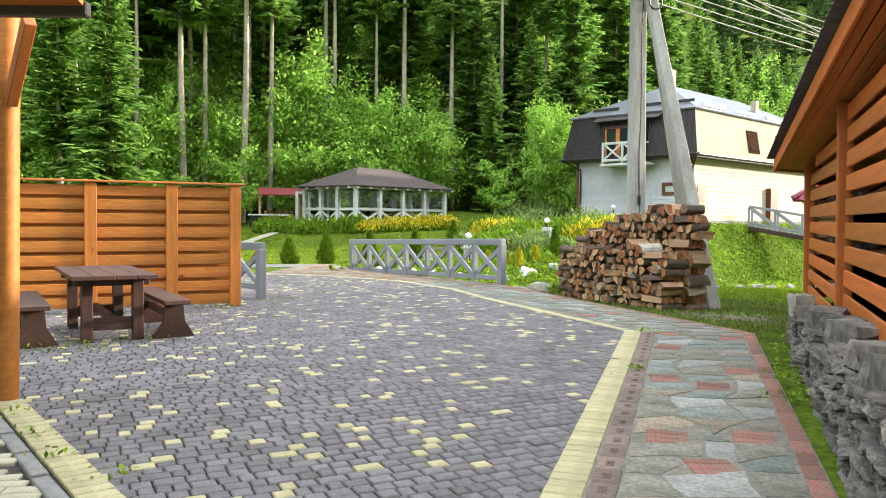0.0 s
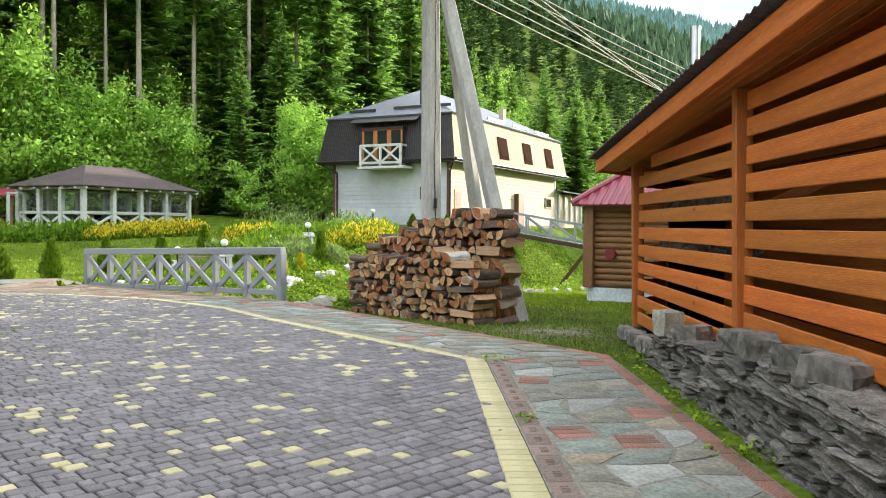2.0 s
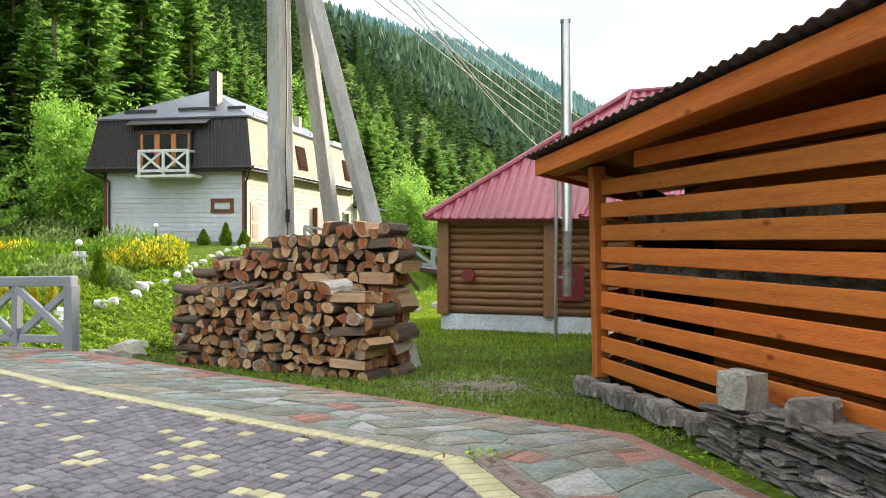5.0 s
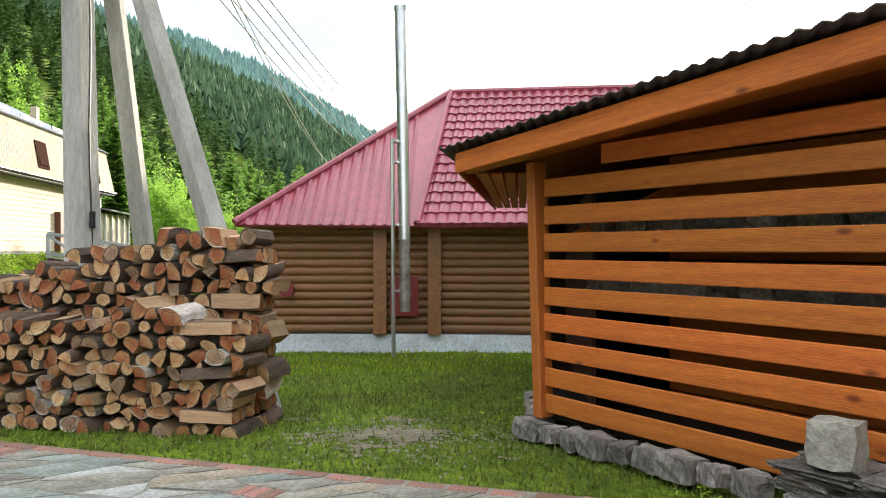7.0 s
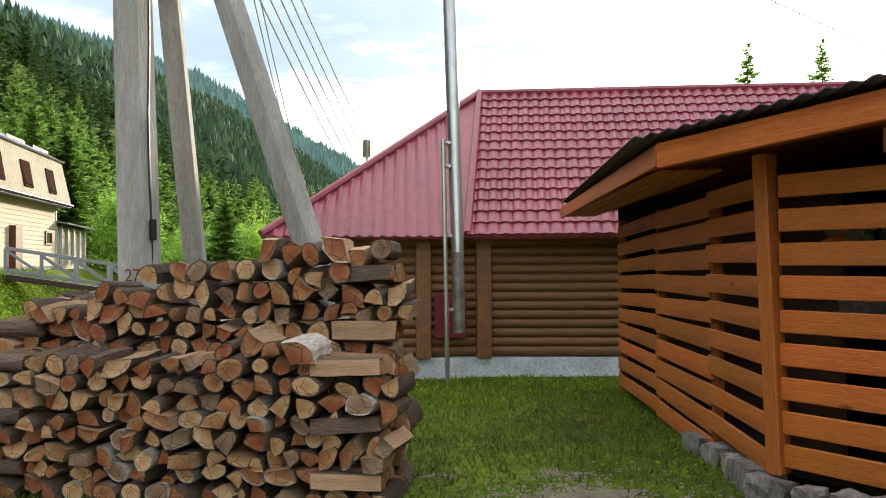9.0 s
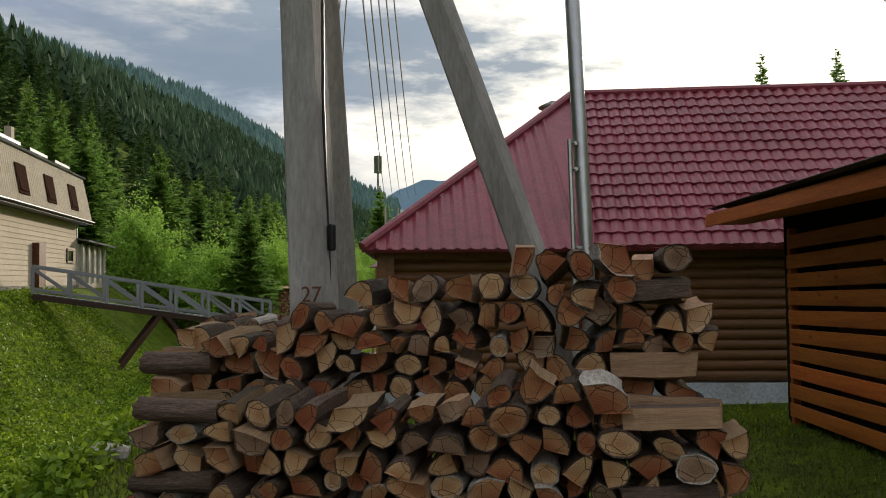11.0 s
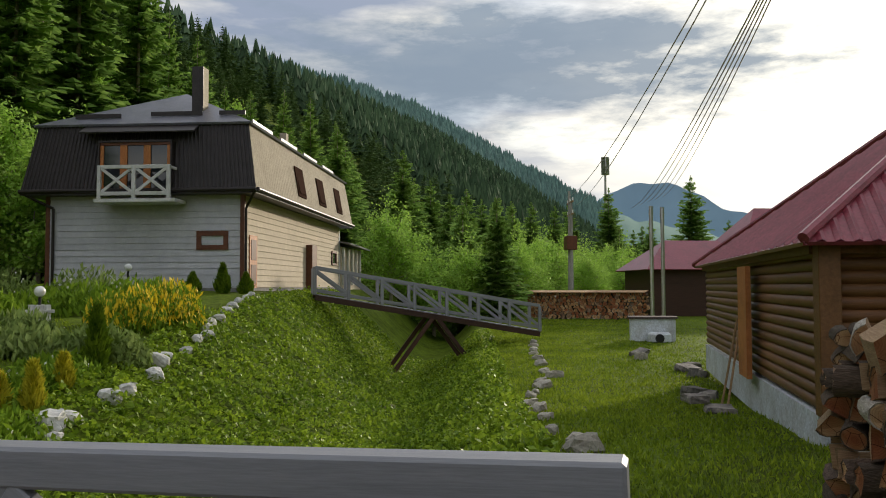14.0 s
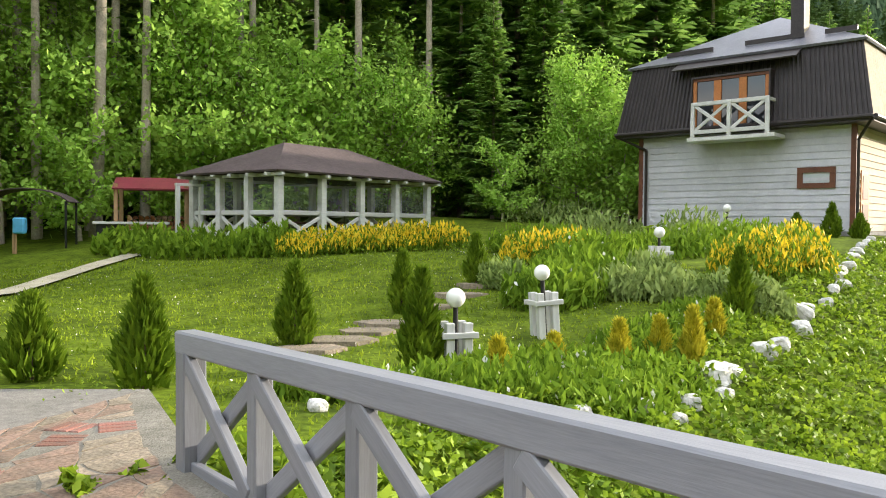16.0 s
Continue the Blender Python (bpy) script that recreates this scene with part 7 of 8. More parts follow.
def near_grass(r):
    x, y = r.uniform(2.0, 10.0), r.uniform(6.0, 19.5)
    s, q = sq(x, y)
    if q > 0.3 or (x - 3.62) * 0.94 + (y - 9.35) * 0.34 < 0.02 and y < 11.2 or (y >= 9.2 and x < interp(y, (9.3, 3.66), (13.0, 2.4), (14.9, 1.8), (16.6, 1.2), (20, -1))):
        return None
    if math.hypot((x - 4.35) / 0.9, (y - 12.1) / 0.9) < r.uniform(0.3, 1.3) and r.random() < 0.75:
        return None
    if y < 9 and x > 3.3 + (y - 8) * 0.37 + 0.35:
        return None
    return x, y


def lawn(r):
    x, y = r.uniform(-11, 5), r.uniform(23.2, 39)
    s, q = sq(x, y)
    if q < 6.9 or (x < -3.3 and y < 25.2):
        return None
    return x, y


def meadow(r):
    s, q = r.uniform(-2, 38), -abs(r.normal(0, 4.5)) - 0.1
    return KX + s * DX - q * DY, KY + s * DY + q * DX


def blades(name, label, inside, n, h, seed, wide=0.22, material=None):
    r = np.random.default_rng(seed)
    p = scatter(n, inside, r)
    d = np.tile(np.array([[0, 0, 1.0]]), (n, 1)) + r.normal(size=(n, 3)) * 0.35
    ob = part(name, cards(name, p, r.uniform(0.5, 1.3, n) * h, material or BLADE, rng=r, up=0, aspect=wide, tri=True, dirs=d), None)
    tagged(ob, label, "grass", kind="stuff")


blades("grass", "short uneven grass by the woodpile and shed", near_grass, 52000, 0.05, 1, 0.3, BLADE_DRY)
blades("grass", "clover lawn of the garden", lawn, 24000, 0.06, 2, 0.5)
blades("grass", "mown grass strip along the ditch", meadow, 80000, 0.065, 3, 0.5)


def bank(r):
    s = -4.4 + 34 * r.uniform(0, 1) ** 1.5
    q = r.uniform(-0.2, 7.0)
    return KX + s * DX - q * DY, KY + s * DY + q * DX


p = scatter(120000, bank, rg, 0.02)
p[:, 2] += np.array([0.3 * max(0.0, noise.noise((q[0] * 3.4, q[1] * 3.4, 0)) + 0.25) for q in p]) * rg.uniform(0.3, 1.0, len(p))
tagged(part("bank_leaves", cards("bank_leaves", p, rg.uniform(0.05, 0.125, len(p)), COVER, rng=rg, up=0.3, aspect=0.8), None), "broad low leaves covering the ditch banks", "plants", kind="stuff")
p = scatter(900, lambda r: ((lambda q: q if q else None)(lawn(r))), rg, 0.05)
tagged(part("clover_flowers", cards("clover_flowers", p, rg.uniform(0.02, 0.035, len(p)), FLOWER_W, rng=rg, up=1.0), None), "tiny white clover flowers in the lawn", "flowers", kind="stuff")
# weeds in the paving edges and by the walls
wp = []
for cx, cy, r, n in ((-3.1, 5.7, 0.12, 25), (-2.6, 5.1, 0.12, 25), (-2.2, 4.6, 0.12, 25), (-1.75, 4.3, 0.14, 30), (-3.9, 8.6, 0.25, 60), (-3.5, 9.2, 0.2, 50), (-4.3, 8.7, 0.35, 80), (2.42, 9.5, 0.14, 40), (1.75, 7.2, 0.07, 20), (-2.3, 22.8, 0.2, 60), (-2.9, 13.4, 0.3, 40), (-3.5, 12.6, 0.4, 60), (4.7, 10.2, 0.12, 50), (4.4, 9.4, 0.12, 40), (5.7, 11.7, 0.2, 60), (6.4, 12.1, 0.2, 50), (3.6, 8.6, 0.3, 60), (3.2, 7.6, 0.2, 60), (2.9, 6.8, 0.2, 60), (2.6, 6.0, 0.2, 60), (3.9, 9.3, 0.2, 50), (9.0, 16.6, 0.5, 60), (10.5, 15.6, 0.6, 60), (-4.0, 24.5, 0.4, 60)):
    for i in range(n):
        x, y = rg.normal(cx, r * 0.6), rg.normal(cy, r * 0.6)
        wp.append((x, y, max(ground(x, y), yard_z(x) - 0.02 if x < 3.0 else -9) + rg.uniform(0.0, 0.07)))
tagged(part("weeds", cards("weeds", np.array(wp), rg.uniform(0.025, 0.06, len(wp)), COVER, rng=rg, up=0.6, aspect=0.6), None), "small green weeds in joints and along walls", "plants", kind="stuff")


# ---- far end of the valley floor ----
def well():
    W = thing("well_box", "low whitewashed concrete well box with dark lid", "well", pose(26.5, 33.7, -0.82, 0, 0, 38))
    part("body", Geo().box(-0.5, 0.5, -0.85, 0.85, 0, 0.92, None, 0.03), PLINTH, W)
    part("lid", Geo().box(-0.58, 0.58, -0.93, 0.93, 0.92, 1.0, None, 0.015), SHINGLE, W)
    p = part("pipe_head", Geo().box(-1.0, -0.5, -0.65, 0.2, 0, 0.42, None, 0.08), PLINTH, W)
    part("pipe_mouth", Geo().tube((-1.02, -0.22, 0.2), (-0.98, -0.22, 0.2), 0.17, n=14), BLACK, p)


well()


def far_wood():
    S = thing("firewood_rack", "long roofed rack full of split firewood across the grass", "firewood pile")
    a, b = Vector((34.1, 47.4, -0.52)), Vector((36.8, 41.1, -0.52))
    d = (b - a).normalized()
    n = Vector((-d.y, d.x, 0))
    r = random.Random(3)
    ang = math.degrees(math.atan2(d.y, d.x))
    k = 0
    z = 0.08
    while z < 1.45:
        s = 0.1
        while s < (b - a).length:
            w = r.uniform(0.16, 0.3)
            h = 0.17
            p = a + d * (s + w / 2) + Vector((0, 0, z + h / 2))
            if k < 290:
                part("log", LOGS[r.randrange(24)], None, S, m=Matrix.Translation(p) @ pose(0, 0, 0, 0, 0, ang + r.gauss(0, 3)) @ pose(0, 0, 0, 0, r.choice((0, 90, 180)), 0) @ Matrix.Diagonal((w, 1.3, w * 0.85 + 0.02, 1)))
            k += 1
            s += w
        z += 0.18
    part("roof", Geo().slab([a + n * 0.5 + Vector((0, 0, 1.6)), a - n * 0.5 + Vector((0, 0, 1.5)), b - n * 0.5 + Vector((0, 0, 1.5)), b + n * 0.5 + Vector((0, 0, 1.6))][::-1], 0.04), PLAIN_WOOD, S)
    B = thing("lantern_hut", "little timber gable hut standing by the firewood", "shed", pose(33.6, 48.0, -0.52, 0, 0, 40))
    for x in (-0.3, 0.3):
        for y in (-0.25, 0.25):
            plank("post", (x, y, 0), (x, y, 1.75), 0.1, 0.1, PLAIN_WOOD, B, (1, 0, 0))
    for i in range(6):
        plank("slat", (-0.35, -0.3, 0.2 + i * 0.28), (-0.35, 0.3, 0.2 + i * 0.28), 0.12, 0.03, PLAIN_WOOD, B)
    for sgn in (-1, 1):
        part("roof", Geo().slab([(-0.5, 0.5 * sgn, 1.7), (0.5, 0.5 * sgn, 1.7), (0.5, 0, 2.2), (-0.5, 0, 2.2)], 0.04), PLAIN_WOOD, B)


far_wood()


def far_sheds():
    def shed_box(name, label, x, y, w, l, h, ridge, rz, wall):
        S = thing(name, label, "shed", pose(x, y, -0.55, 0, 0, rz), "sheds down the valley")
        part("wall", Geo().box(0, l, 0, w, 0, h), wall, S)
        o = 0.5
        r0, r1 = (w * 0.35, w / 2, h + ridge), (l - w * 0.35, w / 2, h + ridge)
        e = [(-o, -o, h), (l + o, -o, h), (l + o, w + o, h), (-o, w + o, h)]
        for pts in ([e[3], e[0], r0], [e[0], e[1], r1, r0], [e[1], e[2], r1], [e[2], e[3], r0, r1]):
            part("roof", Geo().slab(pts, 0.06), RED_ROOF, S)
        return S

    A = shed_box("shed", "dark timber shed with red sheet roof and slatted gate", 41.3, 43.8, 5.0, 7.0, 2.9, 1.9, -35, BROWN)
    for i in range(12):
        plank("gate_slat", (3.5 + i * 0.24, -0.06, 0.1), (3.5 + i * 0.24, -0.06, 2.3), 0.16, 0.03, PALE_BOARD, A, (1, 0, 0))
    plank("gate_brace", (3.4, -0.1, 2.2), (6.2, -0.1, 0.3), 0.18, 0.04, PLAIN_WOOD, A)
    shed_box("shed", "timber barn with tall red roof behind", 51.0, 43.0, 7.0, 10.0, 3.9, 3.6, -35, LOGWALL)
    for x, y, z in ((31.2, 36.9, 4.9), (33.0, 37.5, 5.0)):
        F = thing("stove_flue", "thin steel stove flue on a post", "flue", Matrix.Translation((x, y, -0.85)), "stove flues")
        part("pipe", Geo().tube((0, 0, 0), (0, 0, z + 1.0), 0.09, n=10), STEEL, F)
        part("collar", Geo().tube((0, 0, z + 0.6), (0, 0, z + 0.68), 0.11, n=10), STEEL, F)


far_sheds()


def transformer():
    T = thing("transformer_pole", "pair of grey poles carrying a rusty transformer box", "utility pole", pose(40.4, 49.4, -1.2, 0, 0, -40))
    for y in (-0.4, 0.4):
        part("pole", Geo().tube((0, y, 0), (0, y * 0.8, 8.4 + y), 0.13, 0.09, n=10), CONCRETE, T)
    part("box", Geo().box(-0.35, 0.35, -0.55, 0.55, 4.9, 5.8, None, 0.03), TRIM, T)
    for z in (7.2, 8.0):
        plank("crossarm", (0, -1.0, z), (0, 1.0, z), 0.1, 0.1, PLAIN_WOOD, T)
        for y in (-0.9, 0.0, 0.9):
            part("insulator", Geo().tube((0, y, z + 0.05), (0, y, z + 0.25), 0.04, n=8), GLOBE, T)
    M = thing("mast", "thin grey phone mast among distant trees", "mast", Matrix.Translation((86, 81.5, ground(86, 81.5) - 0.3)))
    part("pole", Geo().tube((0, 0, 0), (0, 0, 19.5), 0.22, 0.14, n=8), STEEL, M)
    part("antenna", Geo().box(-0.4, 0.4, -0.4, 0.4, 17.8, 20.2, None, 0.05), STEEL, M)


transformer()


# ---- by the hut's door ----
def hut_steps():
    S = thing("stone_steps", "rough stone steps before the hut door", "steps", pose(11.6, 22.2, -0.75, 0, 0, 37))
    for i, (x, y, z) in enumerate(((0, 0, 0.1), (0.25, 0.35, 0.26), (-0.5, 0.2, 0.02))):
        part("step", BLOCKS[1 + i % 3], None, S, m=Matrix.Translation((x, y, z)) @ pose(0, 0, 0, 0, 0, 25 * i) @ Matrix.Diagonal((1.3, 1.5, 0.8, 1)))
    for i, (x, y) in enumerate(((13.6, 23.6), (14.2, 24.2), (17.5, 26.2), (18.2, 26.9), (19.0, 27.3), (20.2, 29.8), (21, 30.4))):
        put_rock("dark_rock", BLOCKS, x, y, 1.4, "dark loose rock lying by the hut wall", "loose dark rocks")
    T = thing("garden_tools", "two long wooden tool handles leaning on the wall", "tool")
    for dx in (0.0, 0.25):
        part("handle", Geo().tube((12.1 + dx, 22.35 + dx, -0.7), (12.5 + dx, 22.3 + dx * 0.8, 0.8), 0.02, n=6), PLAIN_WOOD, T)


hut_steps()


# ---- shelter beside the gazebo ----
def shelter():
    S = thing("barbecue_shelter", "open timber shelter with red roof over stacked firewood", "shelter", pose(-9.8, 43.2, ground(-9.8, 43.2) - 0.05, 0, 0, 12))
    for x in (0, 2.1):
        for y in (0, 1.6):
            plank("post", (x, y, 0), (x, y, 1.9), 0.12, 0.12, PLAIN_WOOD, S, (1, 0, 0))
    part("roof", Geo().slab([(-0.1, -0.2, 1.75), (2.3, -0.2, 1.75), (2.3, 1.0, 2.15), (-0.1, 1.0, 2.15)], 0.05), RED_ROOF, S)
    part("roof", Geo().slab([(-0.1, 2.0, 1.8), (-0.1, 1.0, 2.15), (2.3, 1.0, 2.15), (2.3, 2.0, 1.8)], 0.05), RED_ROOF, S)
    r = random.Random(2)
    for i in range(60):
        part("log", LOGS[r.randrange(24)], None, S, m=Matrix.Translation((0.3 + (i % 10) * 0.18, 1.3, 0.1 + (i // 10) * 0.15)) @ Matrix.Diagonal((0.17, 1, 0.15, 1)))
    part("table", Geo().box(-0.6, 1.6, -0.7, -0.1, 0.62, 0.7, None, 0.01), WHITE_PAINT, S)
    part("barbecue", Geo().box(-0.5, 0.3, -0.6, -0.15, 0.0, 0.62, None, 0.02), BLACK, S)
    A = thing("arched_canopy", "small dark arched barbecue canopy on thin posts", "canopy", pose(-12.4, 43.2, ground(-12.4, 43.2) - 0.05, 0, 0, 5))
    g = Geo()
    for k in range(9):
        a = math.pi * (0.12 + 0.76 * k / 8)
        for y in (-0.6, 0.6):
            g.v.append((math.cos(a) * 1.4, y, 1.3 + math.sin(a) * 0.65))
    g.f = [(2 * k, 2 * k + 1, 2 * k + 3, 2 * k + 2) for k in range(8)]
    g.mi = [0] * 8
    c = part("canopy", g, SHINGLE, A)
    c.modifiers.new("thickness", "SOLIDIFY").thickness = 0.03
    for x in (-1.2, 1.2):
        for y in (-0.55, 0.55):
            part("post", Geo().tube((x, y, 0), (x, y, 1.55), 0.035, n=8), BLACK, A)
    W = thing("water_dispenser", "light blue plastic water container on a post", "container", pose(-12.3, 41.9, ground(-12.3, 41.9) - 0.03))
    plank("post", (0, 0, 0), (0, 0, 0.8), 0.1, 0.1, PLAIN_WOOD, W, (1, 0, 0))
    part("tank", Geo().box(-0.02, 0.32, -0.12, 0.12, 0.62, 1.1, None, 0.04), BLUE, W)
    F = thing("garden_arch", "white timber arch standing beside the gazebo", "frame", pose(-7.6, 42.0, ground(-7.6, 42.0) - 0.05, 0, 0, 40))
    for x in (0, 0.75):
        plank("post", (x, 0, 0), (x, 0, 1.75), 0.12, 0.12, WHITE_PAINT, F, (1, 0, 0))
    plank("beam", (-0.08, 0, 1.8), (0.83, 0, 1.8), 0.08, 0.1, WHITE_PAINT, F)


BLUE = mat("light_blue_plastic", (0.12, 0.45, 0.75), None, 0.4, 4, 0)
shelter()

# garden paths: stepping slabs and a concrete strip
for i, (x, y, s) in enumerate(((-2.3, 27.7, 0.5), (-1.95, 28.3, 0.55), (-1.6, 29.1, 0.5), (-1.25, 29.9, 0.6), (-0.6, 30.9, 0.5), (0.0, 31.8, 0.5), (0.5, 32.6, 0.5), (1.3, 33.6, 0.5))):
    g = Geo().prism([(s * math.cos(k * 1.047 + i) * (1 + 0.12 * math.sin(k * 2.3 + i)), s * 0.7 * math.sin(k * 1.047 + i)) for k in range(6)], -0.08, 0.045, c=0.02)
    tagged(part("stepping_stone", g, FLAG_RUST, m=Matrix.Translation((x, y, ground(x, y)))), "flat beige stepping slab in the lawn", "stone", "stepping stones")
g = Geo()
pp = [(-11.5, 31.0), (-8.95, 33.7), (-8.9, 36.7), (-8.2, 38.9), (-8.0, 40.6)]
for (x0, y0), (x1, y1) in zip(pp, pp[1:]):
    for k in range(4):
        a, b = k / 4, (k + 1) / 4
        q = [(lerp(x0, x1, a), lerp(y0, y1, a)), (lerp(x0, x1, b), lerp(y0, y1, b))]
        v = [(q[0][0] - 0.3, q[0][1]), (q[0][0] + 0.3, q[0][1]), (q[1][0] + 0.3, q[1][1]), (q[1][0] - 0.3, q[1][1])]
        g.add([(x, y, ground(x, y) + 0.05) for x, y in v], [(0, 1, 2, 3)])
tagged(part("garden_path", g, SLAB), "narrow concrete path across the lawn", "path", kind="structure")
# worn earth showing through the grass by the shed
g = Geo()
for i in range(110):
    for j in range(110):
        x, y = 2.7 + i * 0.032, 10.3 + j * 0.032
        d = math.hypot((x - 4.35) / 1.2, (y - 12.1) / 1.3)
        if noise.noise((x * 1.9, y * 1.9, 5.0)) + 0.5 * noise.noise((x * 7, y * 7, 2.0)) + 0.35 * noise.noise((x * 23, y * 23, 2.0)) > d * 0.9 - 0.2:
            g.add([(px, py, ground(px, py) + 0.006) for px, py in ((x, y), (x + 0.032, y), (x + 0.032, y + 0.032), (x, y + 0.032))], [(0, 1, 2, 3)])
tagged(part("bare_earth", g, EARTH), "patch of bare gritty earth worn into the grass", "earth", kind="stuff")
# bare gravelly patch in the grass by the shed
rgv = random.Random(6)
g = Geo()
for i in range(700):
    x, y = rgv.gauss(4.35, 0.55), rgv.gauss(12.1, 0.6)
    s = rgv.uniform(0.008, 0.022)
    z = ground(x, y)
    g.add([(x - s, y, z), (x, y - s, z), (x + s, y, z), (x, y + s, z), (x + s * 0.1, y, z + s * 0.8)], [(0, 1, 4), (1, 2, 4), (2, 3, 4), (3, 0, 4)])
tagged(part("gravel", g, GRAVEL), "scattered gravel in a bare patch of grass", "gravel", kind="stuff")

# ---- paving pieces ----
ROT = radians(25.0)
CU, SU = math.cos(ROT), math.sin(ROT)


def inside_margin(x, y, poly, m):
    if not poly_in(x, y, poly):
        return False
    for (x0, y0), (x1, y1) in zip(poly, poly[1:] + poly[:1]):
        dx, dy = x1 - x0, y1 - y0
        t = max(0, min(1, ((x - x0) * dx + (y - y0) * dy) / (dx * dx + dy * dy)))
        if math.hypot(x - x0 - t * dx, y - y0 - t * dy) < m:
            return False
    return True


def piece(l, w, h=0.05, c=0.007):
    """A block with chamfered upper edges: four sides, four bevels and a top."""
    a, b = l / 2, w / 2
    vs = [(-a, -b, -h), (a, -b, -h), (a, b, -h), (-a, b, -h), (-a, -b, -c), (a, -b, -c), (a, b, -c), (-a, b, -c), (-a + c, -b + c, 0), (a - c, -b + c, 0), (a - c, b - c, 0), (-a + c, b - c, 0)]
    fs = [(8, 9, 10, 11)] + [(4 + i, 4 + (i + 1) % 4, 8 + (i + 1) % 4, 8 + i) for i in range(4)] + [(i, (i + 1) % 4, 4 + (i + 1) % 4, 4 + i) for i in range(4)]
    return vs, fs


SHARED = {}


def shared_piece(l, w, material):
    k = (round(l, 3), round(w, 3), material.name)
    if k not in SHARED:
        SHARED[k] = Geo().add(*piece(l, w)).mesh("paver", material)
    return SHARED[k]


def stamped_piece(l, w, material):
    """A brick with a shallow maker's stamp of worn bars in its upper face."""
    k = (round(l, 3), round(w, 3), material.name, "stamp")
    if k not in SHARED:
        g = Geo().add(*piece(l, w))
        for i in range(4):
            g.box(-0.05 + i * 0.027, -0.034 + i * 0.027, -0.022, 0.024, -0.004, 0.0012, None, 0.0, 1)
        SHARED[k] = g.mesh("paver", material, BARK)
    return SHARED[k]


def pave(parent, poly, margin, rot, lengths, width, joint, yellow, box, mats, seed, name="paver", zoff=0.0):
    """Fill poly with rows of blocks; those inside box become parts, the rest one joined mesh."""
    rnd = random.Random(seed)
    cu, su = math.cos(rot), math.sin(rot)
    us = [x * cu + y * su for x, y in poly]
    vs = [-x * su + y * cu for x, y in poly]
    rest = Geo()
    v = min(vs)
    n = 0
    while v < max(vs):
        u = min(us) - rnd.uniform(0, 0.15)
        was = 0
        while u < max(us):
            l = rnd.choice(lengths)
            uc, vc = u + l / 2, v + width / 2
            x, y = uc * cu - vc * su, uc * su + vc * cu
            u += l + joint
            if not inside_margin(x, y, poly, margin):
                continue
            m = 1 if rnd.random() < yellow * (1.3 if l < 0.12 else 0.45) and not was else 0
            was = m
            z = yard_z(x) + zoff + rnd.uniform(-0.003, 0.003)
            tilt = pose(x, y, z, rnd.gauss(0, 0.35), rnd.gauss(0, 0.35) - 0.97, math.degrees(rot) + rnd.gauss(0, 0.7))
            if box[0] < x < box[1] and box[2] < y < box[3] and n < 295:
                part(name, shared_piece(l, width, mats[m]), None, parent, m=tilt)
                n += 1
            else:
                pv, pf = piece(l, width)
                rest.add([tuple(tilt @ Vector(p)) for p in pv], pf, m)
        v += width + joint
    tagged(part(name + "s", rest, tuple(mats), parent), kind="stuff")


pave(yard, YARD, 0.14, ROT, (0.075, 0.1, 0.1, 0.1, 0.125, 0.155), 0.102, 0.011, 0.085, (-0.7, 1.3, 4.2, 6.4), (PAVER, PAVER_Y), 31)
pave(terrace, [(-3.4, 5.9), (-1.78, 3.7), (-0.5, 1.85), (-0.9, 0.4), (-2.4, -3.0), (-6.0, -3.0), (-6.0, 5.9)], 0.05, radians(8), (0.2, 0.2, 0.3), 0.1, 0.008, 0.0, (-3.6, -1.4, 3.2, 6.0), (SLAB, SLAB), 32, "slab")


def border(parent, name, pts, off, along, across, material, seed, top=0.004, label="", stamp=False):
    """Blocks laid side by side along a line, off to its left."""
    rnd = random.Random(seed)
    for (x0, y0), (x1, y1) in zip(pts, pts[1:]):
        L = math.hypot(x1 - x0, y1 - y0)
        dx, dy = (x1 - x0) / L, (y1 - y0) / L
        n = int(L / (along + 0.008))
        for i in range(n):
            s = (i + 0.5) * L / n
            x, y = x0 + dx * s - dy * off, y0 + dy * s + dx * off
            me = stamped_piece(along, across, material) if stamp else shared_piece(along, across, material)
            part(name, me, None, parent, m=pose(x, y, yard_z(x) + top + rnd.uniform(-0.003, 0.003), rnd.gauss(0, 0.5), -0.97, math.degrees(math.atan2(dy, dx)) + rnd.gauss(0, 1)))


EDGE = [(0.05, 1.72), (2.36, 9.52), (0.77, 13.8), (0.28, 15.5), (-0.9, 17.7), (-2.75, 19.5), (-4.6, 20.4)]
border(yard, "border_paver", EDGE[:2], 0.105, 0.1, 0.2, PAVER_Y, 41)
border(yard, "border_paver", EDGE[1:], 0.07, 0.1, 0.13, PAVER_Y, 42)
border(yard, "border_paver", [(-3.28, 6.12), (-0.02, 1.75)], -0.02, 0.1, 0.2, PAVER_Y, 43, 0.006)
border(terrace, "kerb_stone", [(-3.42, 6.02), (-0.16, 1.65)], -0.02, 0.5, 0.09, KERB, 44, 0.012)

# footpath: brick edgings and irregular flags
BR = [((-1.98, -5.2), (-0.9, -5.4)), ((0.69, 3.89), (1.92, 3.85)), ((2.36, 9.52), (3.62, 9.35)), ((0.77, 13.8), (2.35, 13.0)), ((0.28, 15.5), (1.75, 14.9)), ((-0.9, 17.7), (1.08, 16.7)), ((-2.75, 19.5), (-2.45, 21.85)), ((-4.4, 20.7), (-2.75, 22.6)), ((-4.1, 22.8), (-3.45, 24.35))]
border(path, "edging_brick", [b[0] for b in BR[:3]], -0.085, 0.225, 0.15, EDGE_BRICK, 51, 0.005, stamp=True)
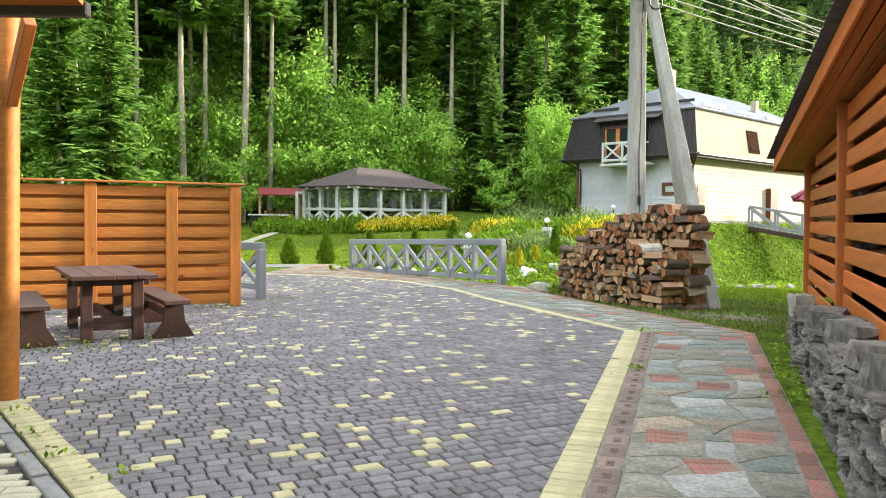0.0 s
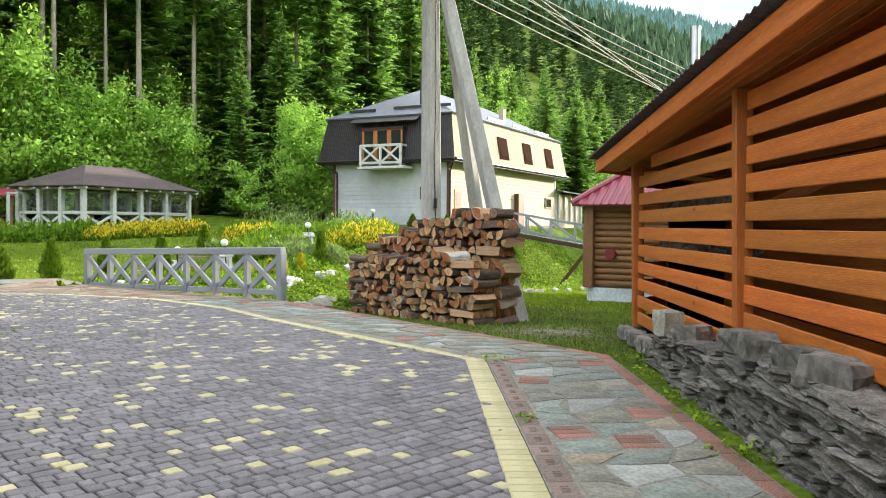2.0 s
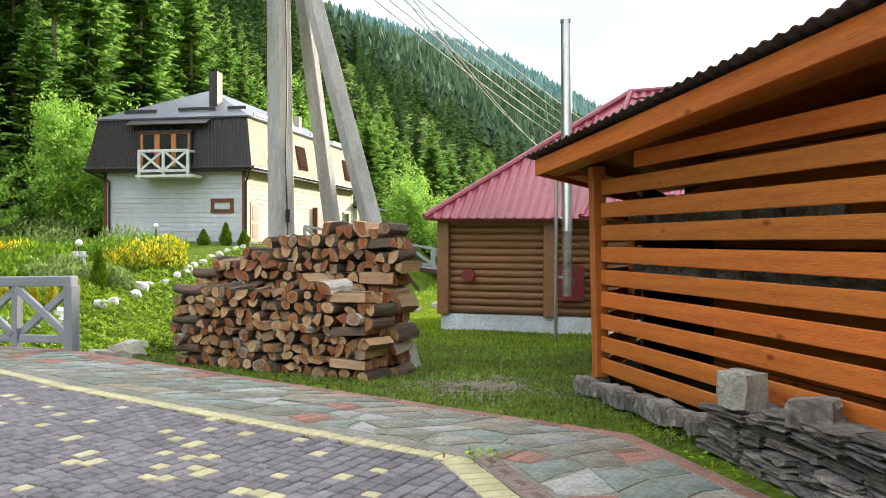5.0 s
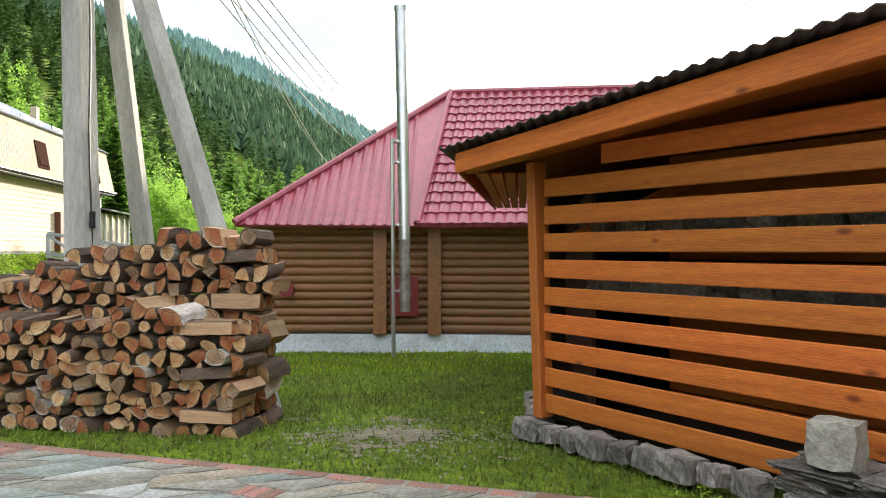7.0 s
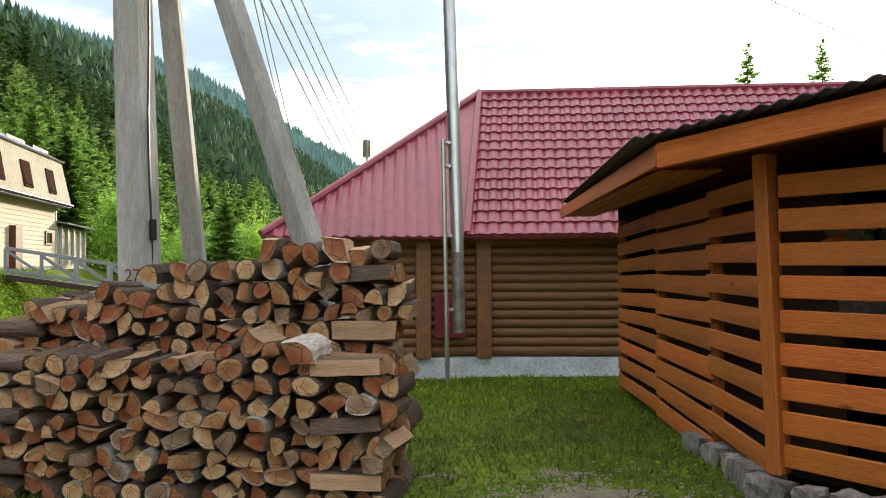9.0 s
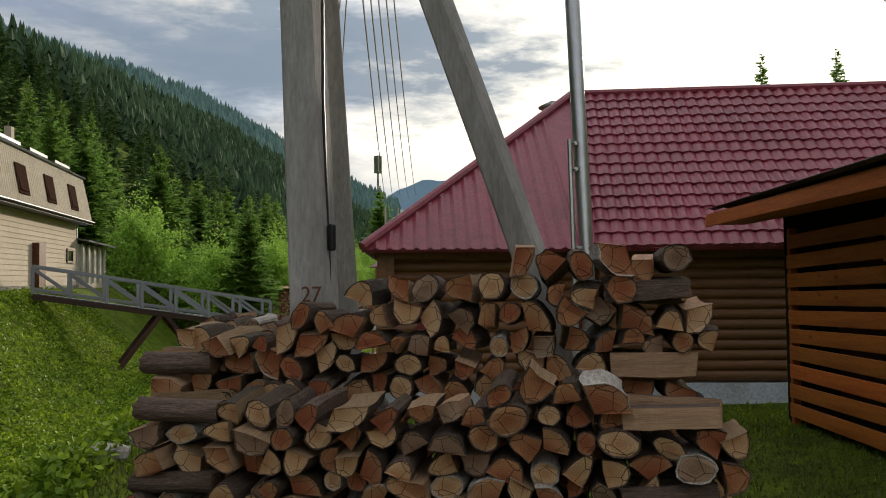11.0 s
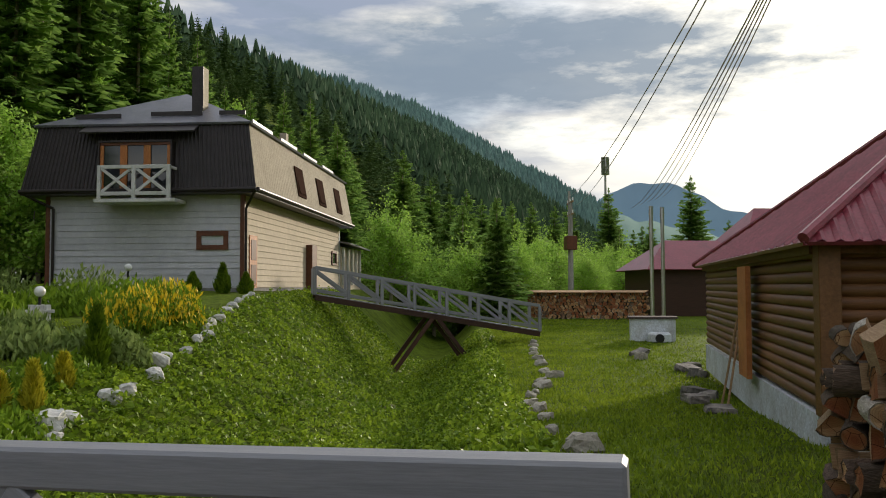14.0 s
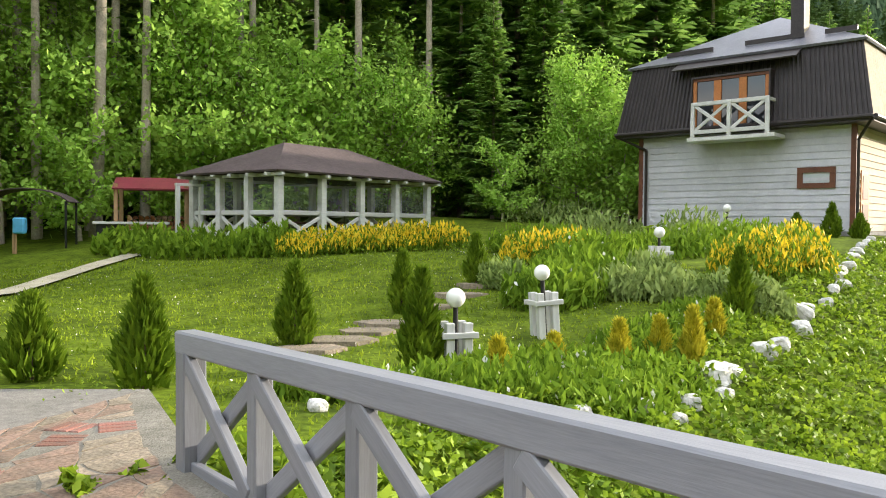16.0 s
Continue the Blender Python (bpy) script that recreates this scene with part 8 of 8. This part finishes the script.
border(path, "edging_brick", [b[1] for b in BR[:3]], 0.062, 0.235, 0.115, BRICK, 52, 0.005)
border(path, "edging_brick", [b[1] for b in BR[2:6]], 0.062, 0.235, 0.115, BRICK, 53, 0.005)
rp = random.Random(77)
for k, ((a0, b0), (a1, b1)) in enumerate(zip(BR, BR[1:])):
    L = (math.hypot(a1[0] - a0[0], a1[1] - a0[1]) + math.hypot(b1[0] - b0[0], b1[1] - b0[1])) / 2
    Wd = (math.hypot(a0[0] - b0[0], a0[1] - b0[1]) + math.hypot(a1[0] - b1[0], a1[1] - b1[1])) / 2
    nl, nw = max(1, round(L / 0.33)), max(2, round((Wd - 0.3) / 0.33))
    f0 = 0.175 / Wd if k < 5 else 0.03
    f1 = 1 - 0.13 / Wd

    def pt(i, j):
        u = i / nl + (rp.uniform(-0.4, 0.4) / nl if 0 < i < nl else 0)
        v = lerp(f0, f1, j / nw + (rp.uniform(-0.4, 0.4) / nw if 0 < j < nw else 0))
        p = (lerp(a0[0], a1[0], u), lerp(a0[1], a1[1], u))
        q = (lerp(b0[0], b1[0], u), lerp(b0[1], b1[1], u))
        return (lerp(p[0], q[0], v), lerp(p[1], q[1], v))

    grid = [[pt(i, j) for j in range(nw + 1)] for i in range(nl + 1)]
    for i in range(nl):
        for j in range(nw):
            c = [grid[i][j], grid[i + 1][j], grid[i + 1][j + 1], grid[i][j + 1]]
            area = sum(p[0] * q[1] - q[0] * p[1] for p, q in zip(c, c[1:] + c[:1]))
            if area < 0:
                c = c[::-1]
            cx, cy = sum(p[0] for p in c) / 4, sum(p[1] for p in c) / 4
            brick = rp.random() < (0.12 if k < 5 else 0.16)
            if brick:
                ang = math.degrees(math.atan2(c[1][1] - c[0][1], c[1][0] - c[0][0])) + 90
                for t in range(3):
                    a = radians(ang)
                    part("brick", shared_piece(0.26, 0.085, BRICK), None, path, m=pose(cx - math.sin(a) * (t - 1) * 0.098, cy + math.cos(a) * (t - 1) * 0.098, yard_z(cx) + 0.006, 0, -0.97, ang))
                continue
            poly = []
            for p, q in zip(c, c[1:] + c[:1]):
                poly.append(p)
                poly.append((lerp(p[0], q[0], rp.uniform(0.35, 0.65)) + rp.uniform(-0.02, 0.02), lerp(p[1], q[1], rp.uniform(0.35, 0.65)) + rp.uniform(-0.02, 0.02)))
            sh = []
            for x, y in poly:
                d = math.hypot(x - cx, y - cy)
                sh.append((x - cx - (x - cx) / d * 0.002, y - cy - (y - cy) / d * 0.002))
            g = Geo().prism(sh, -0.05, rp.uniform(0.002, 0.006), c=0.014)
            part("flagstone", g, rp.choice((FLAG, FLAG, FLAG, FLAG_GREEN, FLAG_GREEN, FLAG_RUST, FLAG_PALE) if k < 5 else (FLAG_RUST, FLAG_RUST, FLAG_RED, FLAG_RED)), path, m=pose(cx, cy, yard_z(cx), rp.gauss(0, 0.4), -0.97 + rp.gauss(0, 0.4), 0))
